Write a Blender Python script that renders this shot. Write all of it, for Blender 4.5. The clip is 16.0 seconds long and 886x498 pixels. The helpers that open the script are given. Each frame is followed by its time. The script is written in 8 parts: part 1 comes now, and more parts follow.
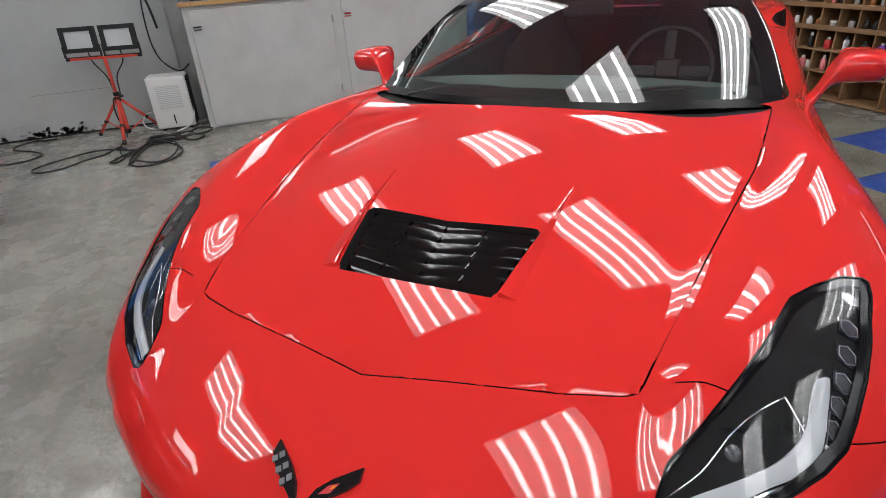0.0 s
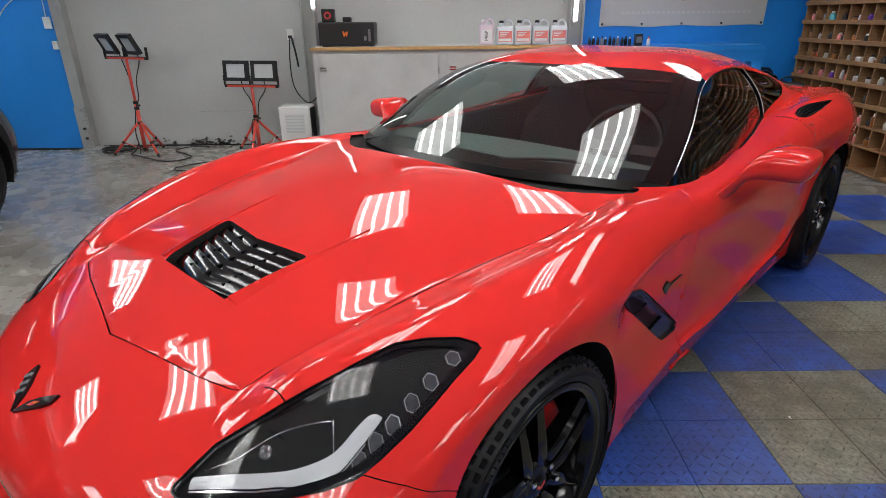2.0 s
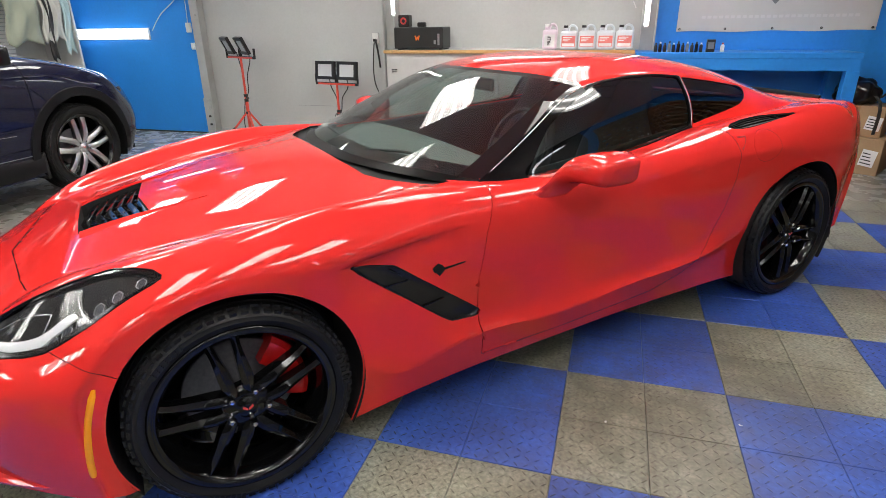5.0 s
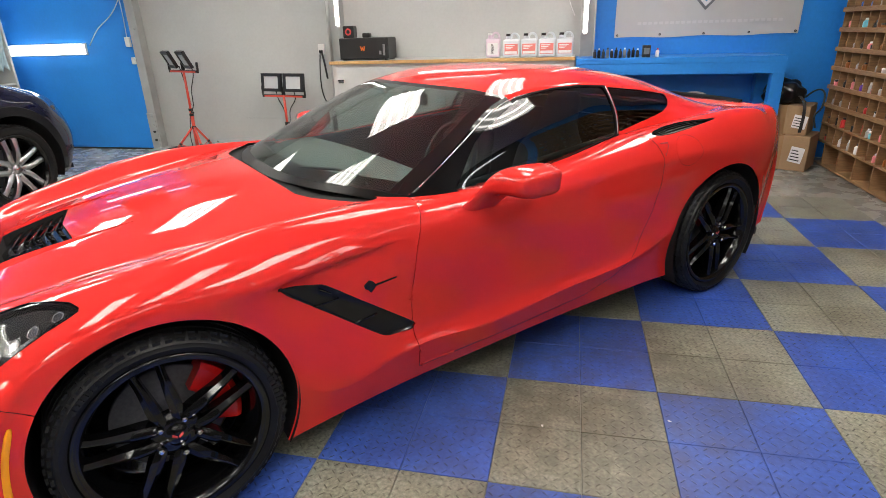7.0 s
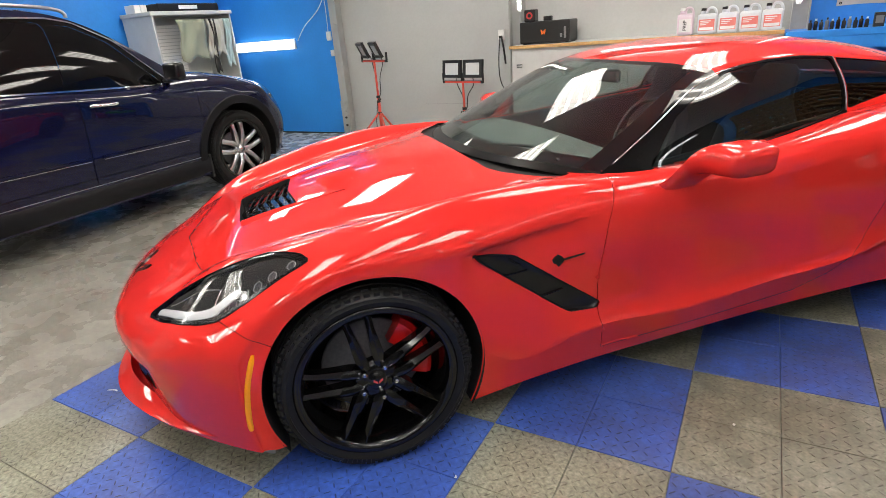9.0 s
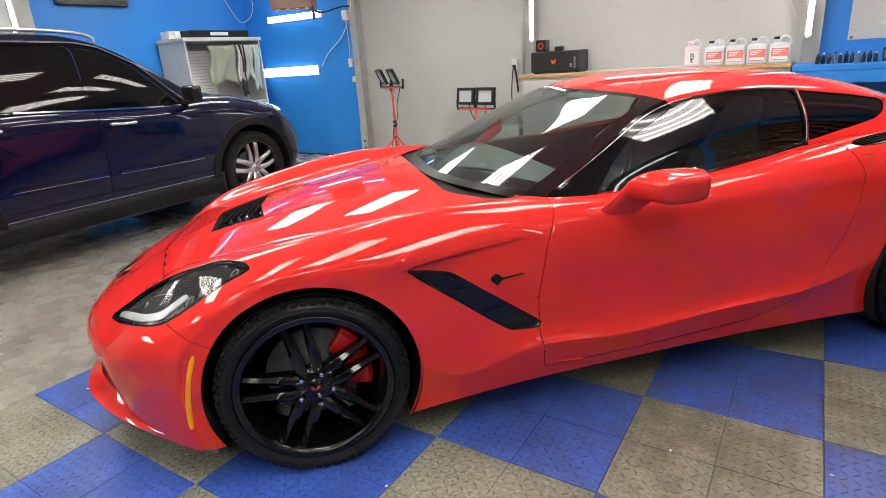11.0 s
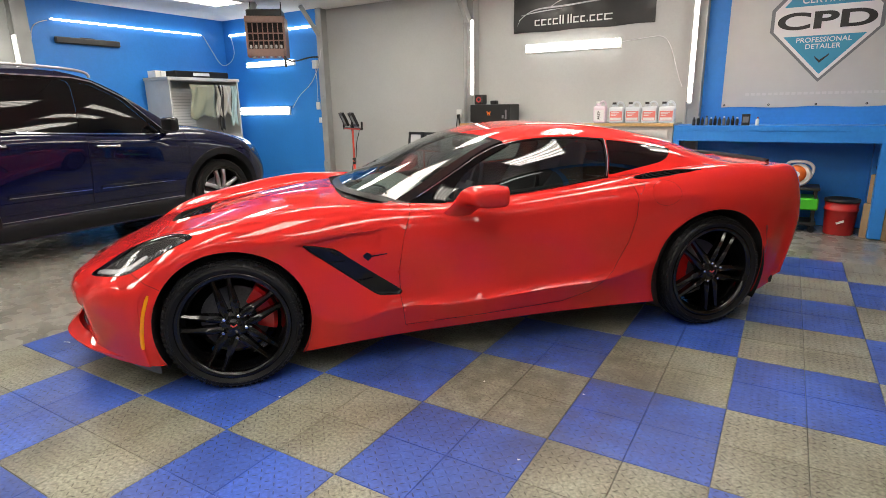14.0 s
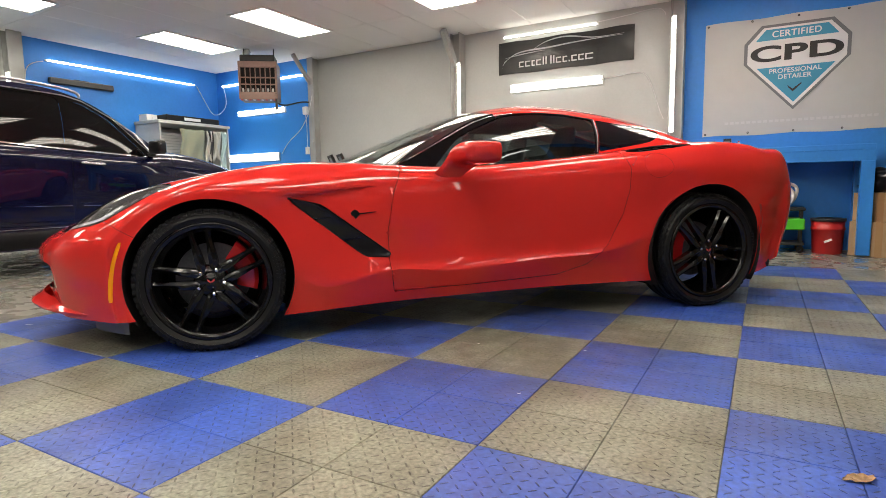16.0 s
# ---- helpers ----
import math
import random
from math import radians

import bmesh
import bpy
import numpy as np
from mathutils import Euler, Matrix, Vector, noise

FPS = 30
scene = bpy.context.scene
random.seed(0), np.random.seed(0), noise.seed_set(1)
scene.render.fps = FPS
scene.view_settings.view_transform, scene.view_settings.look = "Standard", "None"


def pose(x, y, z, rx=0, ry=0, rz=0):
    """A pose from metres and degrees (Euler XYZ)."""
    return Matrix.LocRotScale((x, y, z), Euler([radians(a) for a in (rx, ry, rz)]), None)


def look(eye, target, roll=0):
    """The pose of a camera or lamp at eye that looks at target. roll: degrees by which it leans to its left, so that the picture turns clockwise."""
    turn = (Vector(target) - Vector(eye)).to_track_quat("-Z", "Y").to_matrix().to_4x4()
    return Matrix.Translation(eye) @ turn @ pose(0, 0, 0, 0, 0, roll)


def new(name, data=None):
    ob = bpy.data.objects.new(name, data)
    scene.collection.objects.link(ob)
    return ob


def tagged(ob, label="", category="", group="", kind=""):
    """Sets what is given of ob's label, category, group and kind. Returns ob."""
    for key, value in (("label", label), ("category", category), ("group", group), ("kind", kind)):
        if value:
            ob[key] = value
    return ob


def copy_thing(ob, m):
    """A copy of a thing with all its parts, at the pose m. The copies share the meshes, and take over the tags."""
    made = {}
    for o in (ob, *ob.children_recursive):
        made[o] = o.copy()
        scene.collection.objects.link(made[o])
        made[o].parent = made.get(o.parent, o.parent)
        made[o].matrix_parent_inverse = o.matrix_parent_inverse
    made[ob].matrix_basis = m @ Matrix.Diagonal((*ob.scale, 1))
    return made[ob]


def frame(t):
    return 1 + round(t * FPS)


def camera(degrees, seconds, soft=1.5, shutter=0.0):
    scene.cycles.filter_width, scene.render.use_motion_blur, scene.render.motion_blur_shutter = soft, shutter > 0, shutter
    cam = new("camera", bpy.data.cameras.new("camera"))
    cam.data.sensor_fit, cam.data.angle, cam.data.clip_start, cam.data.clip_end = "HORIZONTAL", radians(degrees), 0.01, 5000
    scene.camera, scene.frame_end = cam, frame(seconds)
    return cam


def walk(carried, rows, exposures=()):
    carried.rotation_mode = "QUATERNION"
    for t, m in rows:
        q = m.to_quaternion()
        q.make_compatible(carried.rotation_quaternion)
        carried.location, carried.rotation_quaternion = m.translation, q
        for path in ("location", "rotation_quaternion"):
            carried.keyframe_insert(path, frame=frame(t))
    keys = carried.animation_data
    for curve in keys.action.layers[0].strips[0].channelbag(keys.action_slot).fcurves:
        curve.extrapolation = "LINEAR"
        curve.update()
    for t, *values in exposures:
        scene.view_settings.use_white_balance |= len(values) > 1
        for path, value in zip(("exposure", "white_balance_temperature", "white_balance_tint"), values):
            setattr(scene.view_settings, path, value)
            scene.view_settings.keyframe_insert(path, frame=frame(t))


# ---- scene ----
cam = camera(76.5, 16.0, 0.7)
PATH = [
    (0, (-2.038, -0.985, 1.343), (-1.502, 0.703, 0.414), -3.9),
    (0.5, (-1.854, -1.137, 1.35), (-1.431, 0.603, 0.459), -3.6),
    (1, (-1.561, -1.188, 1.343), (-1.28, 0.605, 0.503), -3.5),
    (1.5, (-1.284, -1.251, 1.355), (-1.143, 0.578, 0.558), -0.4),
    (2, (-1.082, -1.353, 1.361), (-1.095, 0.498, 0.603), -0.7),
    (2.5, (-0.841, -1.382, 1.374), (-1.005, 0.467, 0.629), -0.9),
    (3, (-0.617, -1.373, 1.349), (-1.063, 0.429, 0.606), -0.8),
    (5.5, (0.166, -1.47, 1.37), (-0.374, 0.307, 0.629), -0.8),
    (6, (0.192, -1.45, 1.38), (-0.273, 0.354, 0.654), -1.3),
    (6.5, (0.2, -1.445, 1.388), (-0.232, 0.373, 0.674), -1.6),
    (7, (0.206, -1.448, 1.404), (-0.212, 0.367, 0.676), -1.8),
    (7.5, (0.184, -1.466, 1.408), (-0.291, 0.334, 0.676), -2.2),
    (8, (0.151, -1.5, 1.397), (-0.513, 0.239, 0.665), -3.5),
    (8.5, (0.12, -1.538, 1.38), (-0.741, 0.104, 0.63), -4.7),
    (11, (0.437, -1.445, 1.348), (-0.612, 0.132, 0.706), -3.9),
    (11.5, (0.63, -1.507, 1.336), (-0.499, 0.027, 0.724), -3.2),
    (12, (0.792, -1.545, 1.353), (-0.426, -0.055, 0.806), -3.4),
    (12.5, (0.951, -1.543, 1.349), (-0.351, -0.105, 0.861), -2.9),
    (13, (1.115, -1.661, 1.357), (-0.209, -0.236, 0.896), -1.2),
    (13.5, (1.216, -1.893, 1.348), (0.043, -0.343, 0.879), -1.7),
    (14, (1.315, -1.962, 1.331), (0.31, -0.305, 0.838), -1.0),
    (14.5, (1.377, -1.95, 1.25), (0.377, -0.294, 0.742), -2.2),
    (15, (1.318, -1.946, 0.996), (0.322, -0.268, 0.559), -3.1),
    (15.5, (1.293, -1.957, 0.774), (0.291, -0.241, 0.549), -0.9),
    (16, (1.287, -1.976, 0.728), (0.302, -0.25, 0.509), -0.9),
]
walk(cam, [(t, look(eye, target, roll)) for t, eye, target, roll in PATH],
     [(0, 0.05, 6150, 10), (1.0, -0.03, 6180, 10), (1.5, 0.06, 6200, 10), (2.2, 0.19, 6300, 10), (3, 0.51, 6400, 10), (5.5, 0.77, 6600, 10), (8.5, 0.80, 6850, 10), (11, 0.83, 6800, 10),
      (13, 0.66, 6900, 10), (14.5, 0.70, 7150, 10), (16, 0.74, 7300, 10)])
from mathutils import bvhtree

# ---- world and light ----
world = bpy.data.worlds.new("world")
scene.world = world
world.use_nodes = True
world.node_tree.nodes["Background"].inputs[0].default_value = (0.75, 0.85, 1.0, 1)
world.node_tree.nodes["Background"].inputs[1].default_value = 0.05

# ---- plan ----
S = 0.6096                      # side of a floor square: two by two twelve-inch tiles
BACK, LEFT, RIGHT, FRONT, CEIL = 5.36, -7.55, 3.0, -5.2, 2.86
BLUE_Y = 5.2                    # the blue part of the back wall, behind the second car

# ---- materials ----
MATS = {}


def mat(name, color, rough=0.5, metal=0.0, grain=0.0, grain_scale=60.0, stain=None, stain_scale=3.0, stain_amount=0.5,
        bump=0.0, bump_scale=200.0, coat=0.0, spec=0.5, rough_var=0.0, stretch=None, per_piece=0.0):
    """A node material with colour grain, larger stains, bump and an uneven gloss, all in object metres."""
    m = bpy.data.materials.new(name)
    m.use_nodes = True
    nt = m.node_tree
    b = nt.nodes["Principled BSDF"]
    b.inputs["Base Color"].default_value = (*color, 1)
    b.inputs["Roughness"].default_value = rough
    b.inputs["Metallic"].default_value = metal
    b.inputs["Coat Weight"].default_value = coat
    b.inputs["Coat Roughness"].default_value = 0.02
    b.inputs["Specular IOR Level"].default_value = spec
    geo = nt.nodes.new("ShaderNodeNewGeometry")
    pos = geo.outputs["Position"]
    if stretch:
        mp = nt.nodes.new("ShaderNodeMapping")
        mp.inputs["Scale"].default_value = stretch
        nt.links.new(pos, mp.inputs["Vector"])
        pos = mp.outputs["Vector"]

    def noise_node(scale, detail=4.0):
        n = nt.nodes.new("ShaderNodeTexNoise")
        n.inputs["Scale"].default_value = scale
        n.inputs["Detail"].default_value = detail
        nt.links.new(pos, n.inputs["Vector"])
        return n.outputs["Fac"]

    def ramp(fac, lo, hi):
        r = nt.nodes.new("ShaderNodeMapRange")
        r.inputs["From Min"].default_value, r.inputs["From Max"].default_value = lo, hi
        nt.links.new(fac, r.inputs["Value"])
        return r.outputs["Result"]

    col = None
    if stain is not None:
        mx = nt.nodes.new("ShaderNodeMix")
        mx.data_type = "RGBA"
        mx.inputs["A"].default_value, mx.inputs["B"].default_value = (*color, 1), (*stain, 1)
        r = nt.nodes.new("ShaderNodeMapRange")
        r.inputs["From Min"].default_value, r.inputs["From Max"].default_value = 0.4, 0.7
        r.inputs["To Max"].default_value = stain_amount
        nt.links.new(noise_node(stain_scale, 6.0), r.inputs["Value"])
        nt.links.new(r.outputs["Result"], mx.inputs["Factor"])
        col = mx.outputs["Result"]
    if grain:
        mx = nt.nodes.new("ShaderNodeHueSaturation")
        mr = nt.nodes.new("ShaderNodeMapRange")
        mr.inputs["From Min"].default_value, mr.inputs["From Max"].default_value = 0.25, 0.75
        mr.inputs["To Min"].default_value, mr.inputs["To Max"].default_value = 1 - grain, 1 + grain
        nt.links.new(noise_node(grain_scale), mr.inputs["Value"])
        nt.links.new(mr.outputs["Result"], mx.inputs["Value"])
        if col:
            nt.links.new(col, mx.inputs["Color"])
        else:
            mx.inputs["Color"].default_value = (*color, 1)
        col = mx.outputs["Color"]
    if per_piece:
        info = nt.nodes.new("ShaderNodeObjectInfo")
        mx = nt.nodes.new("ShaderNodeHueSaturation")
        mr = nt.nodes.new("ShaderNodeMapRange")
        mr.inputs["To Min"].default_value, mr.inputs["To Max"].default_value = 1 - per_piece, 1 + per_piece
        nt.links.new(info.outputs["Random"], mr.inputs["Value"])
        nt.links.new(mr.outputs["Result"], mx.inputs["Value"])
        if col:
            nt.links.new(col, mx.inputs["Color"])
        else:
            mx.inputs["Color"].default_value = (*color, 1)
        col = mx.outputs["Color"]
    if col:
        nt.links.new(col, b.inputs["Base Color"])
    if rough_var:
        mr = nt.nodes.new("ShaderNodeMapRange")
        mr.inputs["From Min"].default_value, mr.inputs["From Max"].default_value = 0.3, 0.7
        mr.inputs["To Min"].default_value, mr.inputs["To Max"].default_value = max(0.02, rough - rough_var), min(1, rough + rough_var)
        nt.links.new(noise_node(6.0), mr.inputs["Value"])
        nt.links.new(mr.outputs["Result"], b.inputs["Roughness"])
    if bump:
        bn = nt.nodes.new("ShaderNodeBump")
        bn.inputs["Strength"].default_value = 1.0
        bn.inputs["Distance"].default_value = bump
        nt.links.new(noise_node(bump_scale), bn.inputs["Height"])
        nt.links.new(bn.outputs["Normal"], b.inputs["Normal"])
    MATS[name] = m
    return m


def glow(name, color, strength):
    m = bpy.data.materials.new(name)
    m.use_nodes = True
    b = m.node_tree.nodes["Principled BSDF"]
    b.inputs["Base Color"].default_value = (*color, 1)
    b.inputs["Emission Color"].default_value = (*color, 1)
    b.inputs["Emission Strength"].default_value = strength
    MATS[name] = m
    return m


def glass(name, tint, rough=0.0, gloss=0.08):
    """A thin pane: a tinted see-through layer under a clear gloss that is the same from both sides."""
    m = bpy.data.materials.new(name)
    m.use_nodes = True
    nt = m.node_tree
    nt.nodes.remove(nt.nodes["Principled BSDF"])
    out = nt.nodes["Material Output"]
    tr = nt.nodes.new("ShaderNodeBsdfTransparent")
    tr.inputs["Color"].default_value = (*tint, 1)
    gl = nt.nodes.new("ShaderNodeBsdfGlossy")
    gl.inputs["Roughness"].default_value = rough
    gl.inputs["Color"].default_value = (1, 1, 1, 1)
    fr = nt.nodes.new("ShaderNodeLayerWeight")
    fr.inputs["Blend"].default_value = 0.5
    steep = nt.nodes.new("ShaderNodeMath")
    steep.operation = "POWER"
    steep.inputs[1].default_value = 5.0
    nt.links.new(fr.outputs["Facing"], steep.inputs[0])
    rise = nt.nodes.new("ShaderNodeMath")
    rise.operation = "MULTIPLY_ADD"
    rise.inputs[1].default_value, rise.inputs[2].default_value = 1 - gloss, gloss
    nt.links.new(steep.outputs[0], rise.inputs[0])
    mx = nt.nodes.new("ShaderNodeMixShader")
    nt.links.new(rise.outputs[0], mx.inputs["Fac"])
    nt.links.new(tr.outputs["BSDF"], mx.inputs[1])
    nt.links.new(gl.outputs["BSDF"], mx.inputs[2])
    nt.links.new(mx.outputs["Shader"], out.inputs["Surface"])
    MATS[name] = m
    return m


RED = mat("red_paint", (0.70, 0.028, 0.024), rough=0.6, coat=1.0, grain=0.03, grain_scale=400, spec=0.0)
NAVY = mat("navy_paint", (0.0020, 0.0030, 0.024), rough=0.45, coat=1.0, grain=0.25, grain_scale=900, spec=0.05)
GLOSS_BLACK = mat("gloss_black", (0.006, 0.006, 0.007), rough=0.3, coat=0.8, spec=0.1)
WHEEL_BLACK = mat("gloss_black_wheel", (0.003, 0.003, 0.0032), rough=0.10, spec=0.5, grain=0.2, grain_scale=30)
SATIN_BLACK = mat("satin_black", (0.004, 0.004, 0.004), rough=0.3, spec=0.08)
FRIT = mat("black_printed_glass", (0.003, 0.003, 0.003), rough=0.02, spec=0.7)
PILLAR_BLACK = mat("polished_black_pillar", (0.003, 0.003, 0.003), rough=0.05, spec=0.30)
LAMP_BLACK = mat("smooth_black_plastic", (0.005, 0.005, 0.006), rough=0.12, spec=0.15)
SMOKE = mat("smoked_lens", (0.07, 0.072, 0.08), rough=0.08, coat=1.0, grain=0.5, grain_scale=120)
DISC = mat("dull_brake_disc", (0.13, 0.13, 0.145), rough=0.55, metal=0.0, spec=0.3, grain=0.2, grain_scale=90)
PLASTIC = mat("black_plastic", (0.015, 0.015, 0.016), rough=0.45, bump=0.0004, bump_scale=900)
TRIM_GREY = mat("grey_plastic_trim", (0.009, 0.009, 0.011), rough=0.42, spec=0.2, bump=0.0004, bump_scale=700)
RUBBER = mat("tyre_rubber", (0.0075, 0.0075, 0.008), rough=0.42, spec=0.3, grain=0.2, grain_scale=60, bump=0.0005, bump_scale=300)
DARK = mat("dark_lining", (0.004, 0.004, 0.004), rough=0.9)
FABRIC = mat("dark_upholstery", (0.016, 0.017, 0.017), rough=0.8, bump=0.0008, bump_scale=500)
DASH = mat("grey_dashboard", (0.11, 0.12, 0.115), rough=0.7, bump=0.0008, bump_scale=500, grain=0.1, grain_scale=200)
CHROME = mat("chrome", (0.85, 0.86, 0.88), rough=0.08, metal=1.0)
ALLOY = mat("silver_alloy", (0.55, 0.56, 0.58), rough=0.28, metal=1.0)
STEEL = mat("brake_steel", (0.35, 0.35, 0.36), rough=0.35, metal=1.0, grain=0.2, grain_scale=90)
CALIPER = mat("caliper_red", (0.6, 0.01, 0.01), rough=0.3, coat=0.6)
# darkened body red: shade in the door pull, own colour of the marker
DULL_RED = mat("shade_and_marker_red", (0.30, 0.010, 0.009), rough=0.4, coat=0.3)
AMBER = mat("amber_lens", (1.0, 0.36, 0.006), rough=0.25, coat=0.3, bump=0.0006, bump_scale=300)
LAMP_METAL = mat("dark_lamp_metal", (0.24, 0.25, 0.26), rough=0.18, metal=1.0, bump=0.004, bump_scale=28)
DRL = mat("daytime_light_bar", (0.60, 0.62, 0.64), rough=0.35, coat=0.5)
WIND = glass("tinted_windscreen", (0.74, 0.86, 0.83), 0.0, 0.09)
SIDEGLASS = glass("tinted_side_glass", (0.36, 0.45, 0.44), 0.0, 0.09)
DARKGLASS = glass("dark_quarter_glass", (0.07, 0.085, 0.085), 0.0, 0.07)
CLEAR = glass("clear_lens", (0.93, 0.94, 0.95), 0.0, 0.035)

WALL_GREY = mat("grey_wall_paint", (0.50, 0.515, 0.505), rough=0.62, grain=0.03, grain_scale=40, stain=(0.44, 0.45, 0.44), stain_scale=0.9, stain_amount=0.6, bump=0.0012, bump_scale=90, rough_var=0.1)
# unseen walls, assumed dark to keep haze off the reflections in the car
WALL_DARK = mat("unseen_wall_dark", (0.09, 0.09, 0.092), rough=0.6, grain=0.05, grain_scale=40, stain=(0.07, 0.07, 0.07), stain_scale=1.0, bump=0.001, bump_scale=90)
WALL_BLUE = mat("blue_wall_paint", (0.018, 0.245, 0.74), rough=0.42, grain=0.05, grain_scale=30, stain=(0.015, 0.205, 0.65), stain_scale=1.3, stain_amount=0.7, bump=0.001, bump_scale=110, rough_var=0.1)
CEIL_M = mat("ceiling_board", (0.86, 0.855, 0.83), rough=0.9, grain=0.05, grain_scale=180, bump=0.0015, bump_scale=220)
CONCRETE = mat("concrete_floor", (0.31, 0.302, 0.268), rough=0.27, grain=0.2, grain_scale=28, stain=(0.125, 0.115, 0.095), stain_scale=1.1, stain_amount=0.8, bump=0.0012, bump_scale=60, rough_var=0.2)
TILE_BLUE = mat("blue_tile", (0.042, 0.108, 0.47), rough=0.42, grain=0.30, grain_scale=55, stain=(0.032, 0.055, 0.20), stain_scale=2.6, stain_amount=0.75, rough_var=0.12, per_piece=0.10)
TILE_GREY = mat("grey_tile", (0.275, 0.275, 0.212), rough=0.42, grain=0.50, grain_scale=75, stain=(0.13, 0.116, 0.08), stain_scale=2.3, stain_amount=0.85, rough_var=0.12, per_piece=0.10)
WOOD = mat("raw_plywood", (0.29, 0.165, 0.075), rough=0.6, grain=0.25, grain_scale=14, stretch=(1, 1, 9), bump=0.0006, bump_scale=120, stain=(0.20, 0.108, 0.046), stain_scale=4)
EDGE_WOOD = mat("yellow_edge_wood", (0.55, 0.33, 0.13), rough=0.5, grain=0.2, grain_scale=20, stretch=(6, 1, 1))
CABINET = mat("grey_cabinet_paint", (0.55, 0.56, 0.545), rough=0.5, grain=0.03, grain_scale=30, stain=(0.36, 0.36, 0.34), stain_scale=2.5, stain_amount=0.4, rough_var=0.1)
STEEL_PAINT = mat("grey_steel_paint", (0.40, 0.41, 0.40), rough=0.45, grain=0.06, grain_scale=20, stain=(0.28, 0.27, 0.25), stain_scale=5, stain_amount=0.5)
WHITE_PLASTIC = mat("white_plastic", (0.78, 0.78, 0.76), rough=0.35)
STAND_RED = mat("orange_red_paint", (0.75, 0.075, 0.045), rough=0.35, coat=0.3)
BLACK_METAL = mat("black_metal", (0.012, 0.012, 0.012), rough=0.4)
LAMP_FACE = mat("lamp_glass_face", (0.62, 0.64, 0.64), rough=0.25)
CABLE = mat("black_cable", (0.012, 0.012, 0.012), rough=0.5)
WHITE_CABLE = mat("white_cable", (0.7, 0.7, 0.7), rough=0.5)
CARD = mat("cardboard", (0.34, 0.22, 0.12), rough=0.8, grain=0.06, grain_scale=60, stain=(0.28, 0.175, 0.09), stain_scale=3, stain_amount=0.5)
VINYL_WHITE = mat("white_vinyl", (0.53, 0.535, 0.52), rough=0.45, grain=0.02, grain_scale=10, bump=0.006, bump_scale=3.5)
VINYL_BLACK = mat("black_vinyl", (0.012, 0.012, 0.013), rough=0.3, bump=0.008, bump_scale=7)
INK_WHITE = mat("white_ink", (0.75, 0.75, 0.75), rough=0.5)
INK_BLACK = mat("black_ink", (0.012, 0.012, 0.012), rough=0.5)
INK_GREY = mat("grey_ink", (0.16, 0.17, 0.18), rough=0.5)
INK_TEAL = mat("teal_ink", (0.03, 0.30, 0.48), rough=0.45)
INK_RED = mat("red_ink", (0.62, 0.05, 0.05), rough=0.5)
LABEL_RED = mat("faded_red_label", (0.72, 0.20, 0.18), rough=0.5)
JUG = mat("frosted_jug", (0.66, 0.70, 0.74), rough=0.35)
JUG_PINK = mat("pink_jug", (0.72, 0.60, 0.68), rough=0.35)
BUCKET = mat("red_bucket", (0.5, 0.02, 0.02), rough=0.4)
GREEN = mat("green_plastic", (0.06, 0.55, 0.03), rough=0.4)
ORANGE = mat("orange_plastic", (0.8, 0.16, 0.02), rough=0.4)
HEATER_M = mat("brown_enamel", (0.21, 0.125, 0.10), rough=0.45, grain=0.1, grain_scale=30)
CLOTH_C = mat("off_white_cloth", (0.50, 0.50, 0.45), rough=0.9, bump=0.003, bump_scale=60)
CLOTH_A = mat("grey_green_cloth", (0.27, 0.29, 0.22), rough=0.9, bump=0.003, bump_scale=60)
CLOTH_B = mat("aqua_cloth", (0.42, 0.56, 0.56), rough=0.9, bump=0.003, bump_scale=60)
MIRROR = mat("mirror_glass", (0.8, 0.82, 0.82), rough=0.02, metal=1.0)
LEAF_BROWN = mat("dry_leaf", (0.36, 0.22, 0.11), rough=0.8, grain=0.3, grain_scale=90)
TUBE_GLOW = glow("tube_glow", (1.0, 1.0, 0.97), 3.6)
SLIM_GLOW = glow("slim_tube_glow", (0.97, 1.0, 0.99), 2.6)
STRIP_GLOW = glow("strip_glow", (0.96, 0.99, 1.0), 3.6)
PANEL_GLOW = glow("panel_tube_glow", (1.0, 0.985, 0.94), 22.0)
DIFFUSER = glow("panel_diffuser", (1.0, 0.985, 0.94), 2.5)


# ---- mesh helpers ----
def link(name, bm, material, parent=None, label="", smooth=False, sharp=40):
    me = bpy.data.meshes.new(name)
    if smooth:
        for f in bm.faces:
            f.smooth = True
        lim = radians(sharp)
        for e in bm.edges:
            if len(e.link_faces) == 2 and e.calc_face_angle(0) > lim:
                e.smooth = False
    bm.to_mesh(me)
    bm.free()
    for m in material if isinstance(material, (list, tuple)) else [material]:
        me.materials.append(m)
    ob = new(name, me)
    if parent is not None:
        ob.parent = parent
    if label:
        ob["label"] = label
    return ob


def part(name, bm, material, parent, label="", smooth=False, sharp=40):
    return link(name, bm, material, parent, label, smooth, sharp)


def thing(name, label, category, group="", kind="", at=None):
    ob = new(name)
    if at is not None:
        ob.matrix_basis = at
    return tagged(ob, label, category, group, kind)


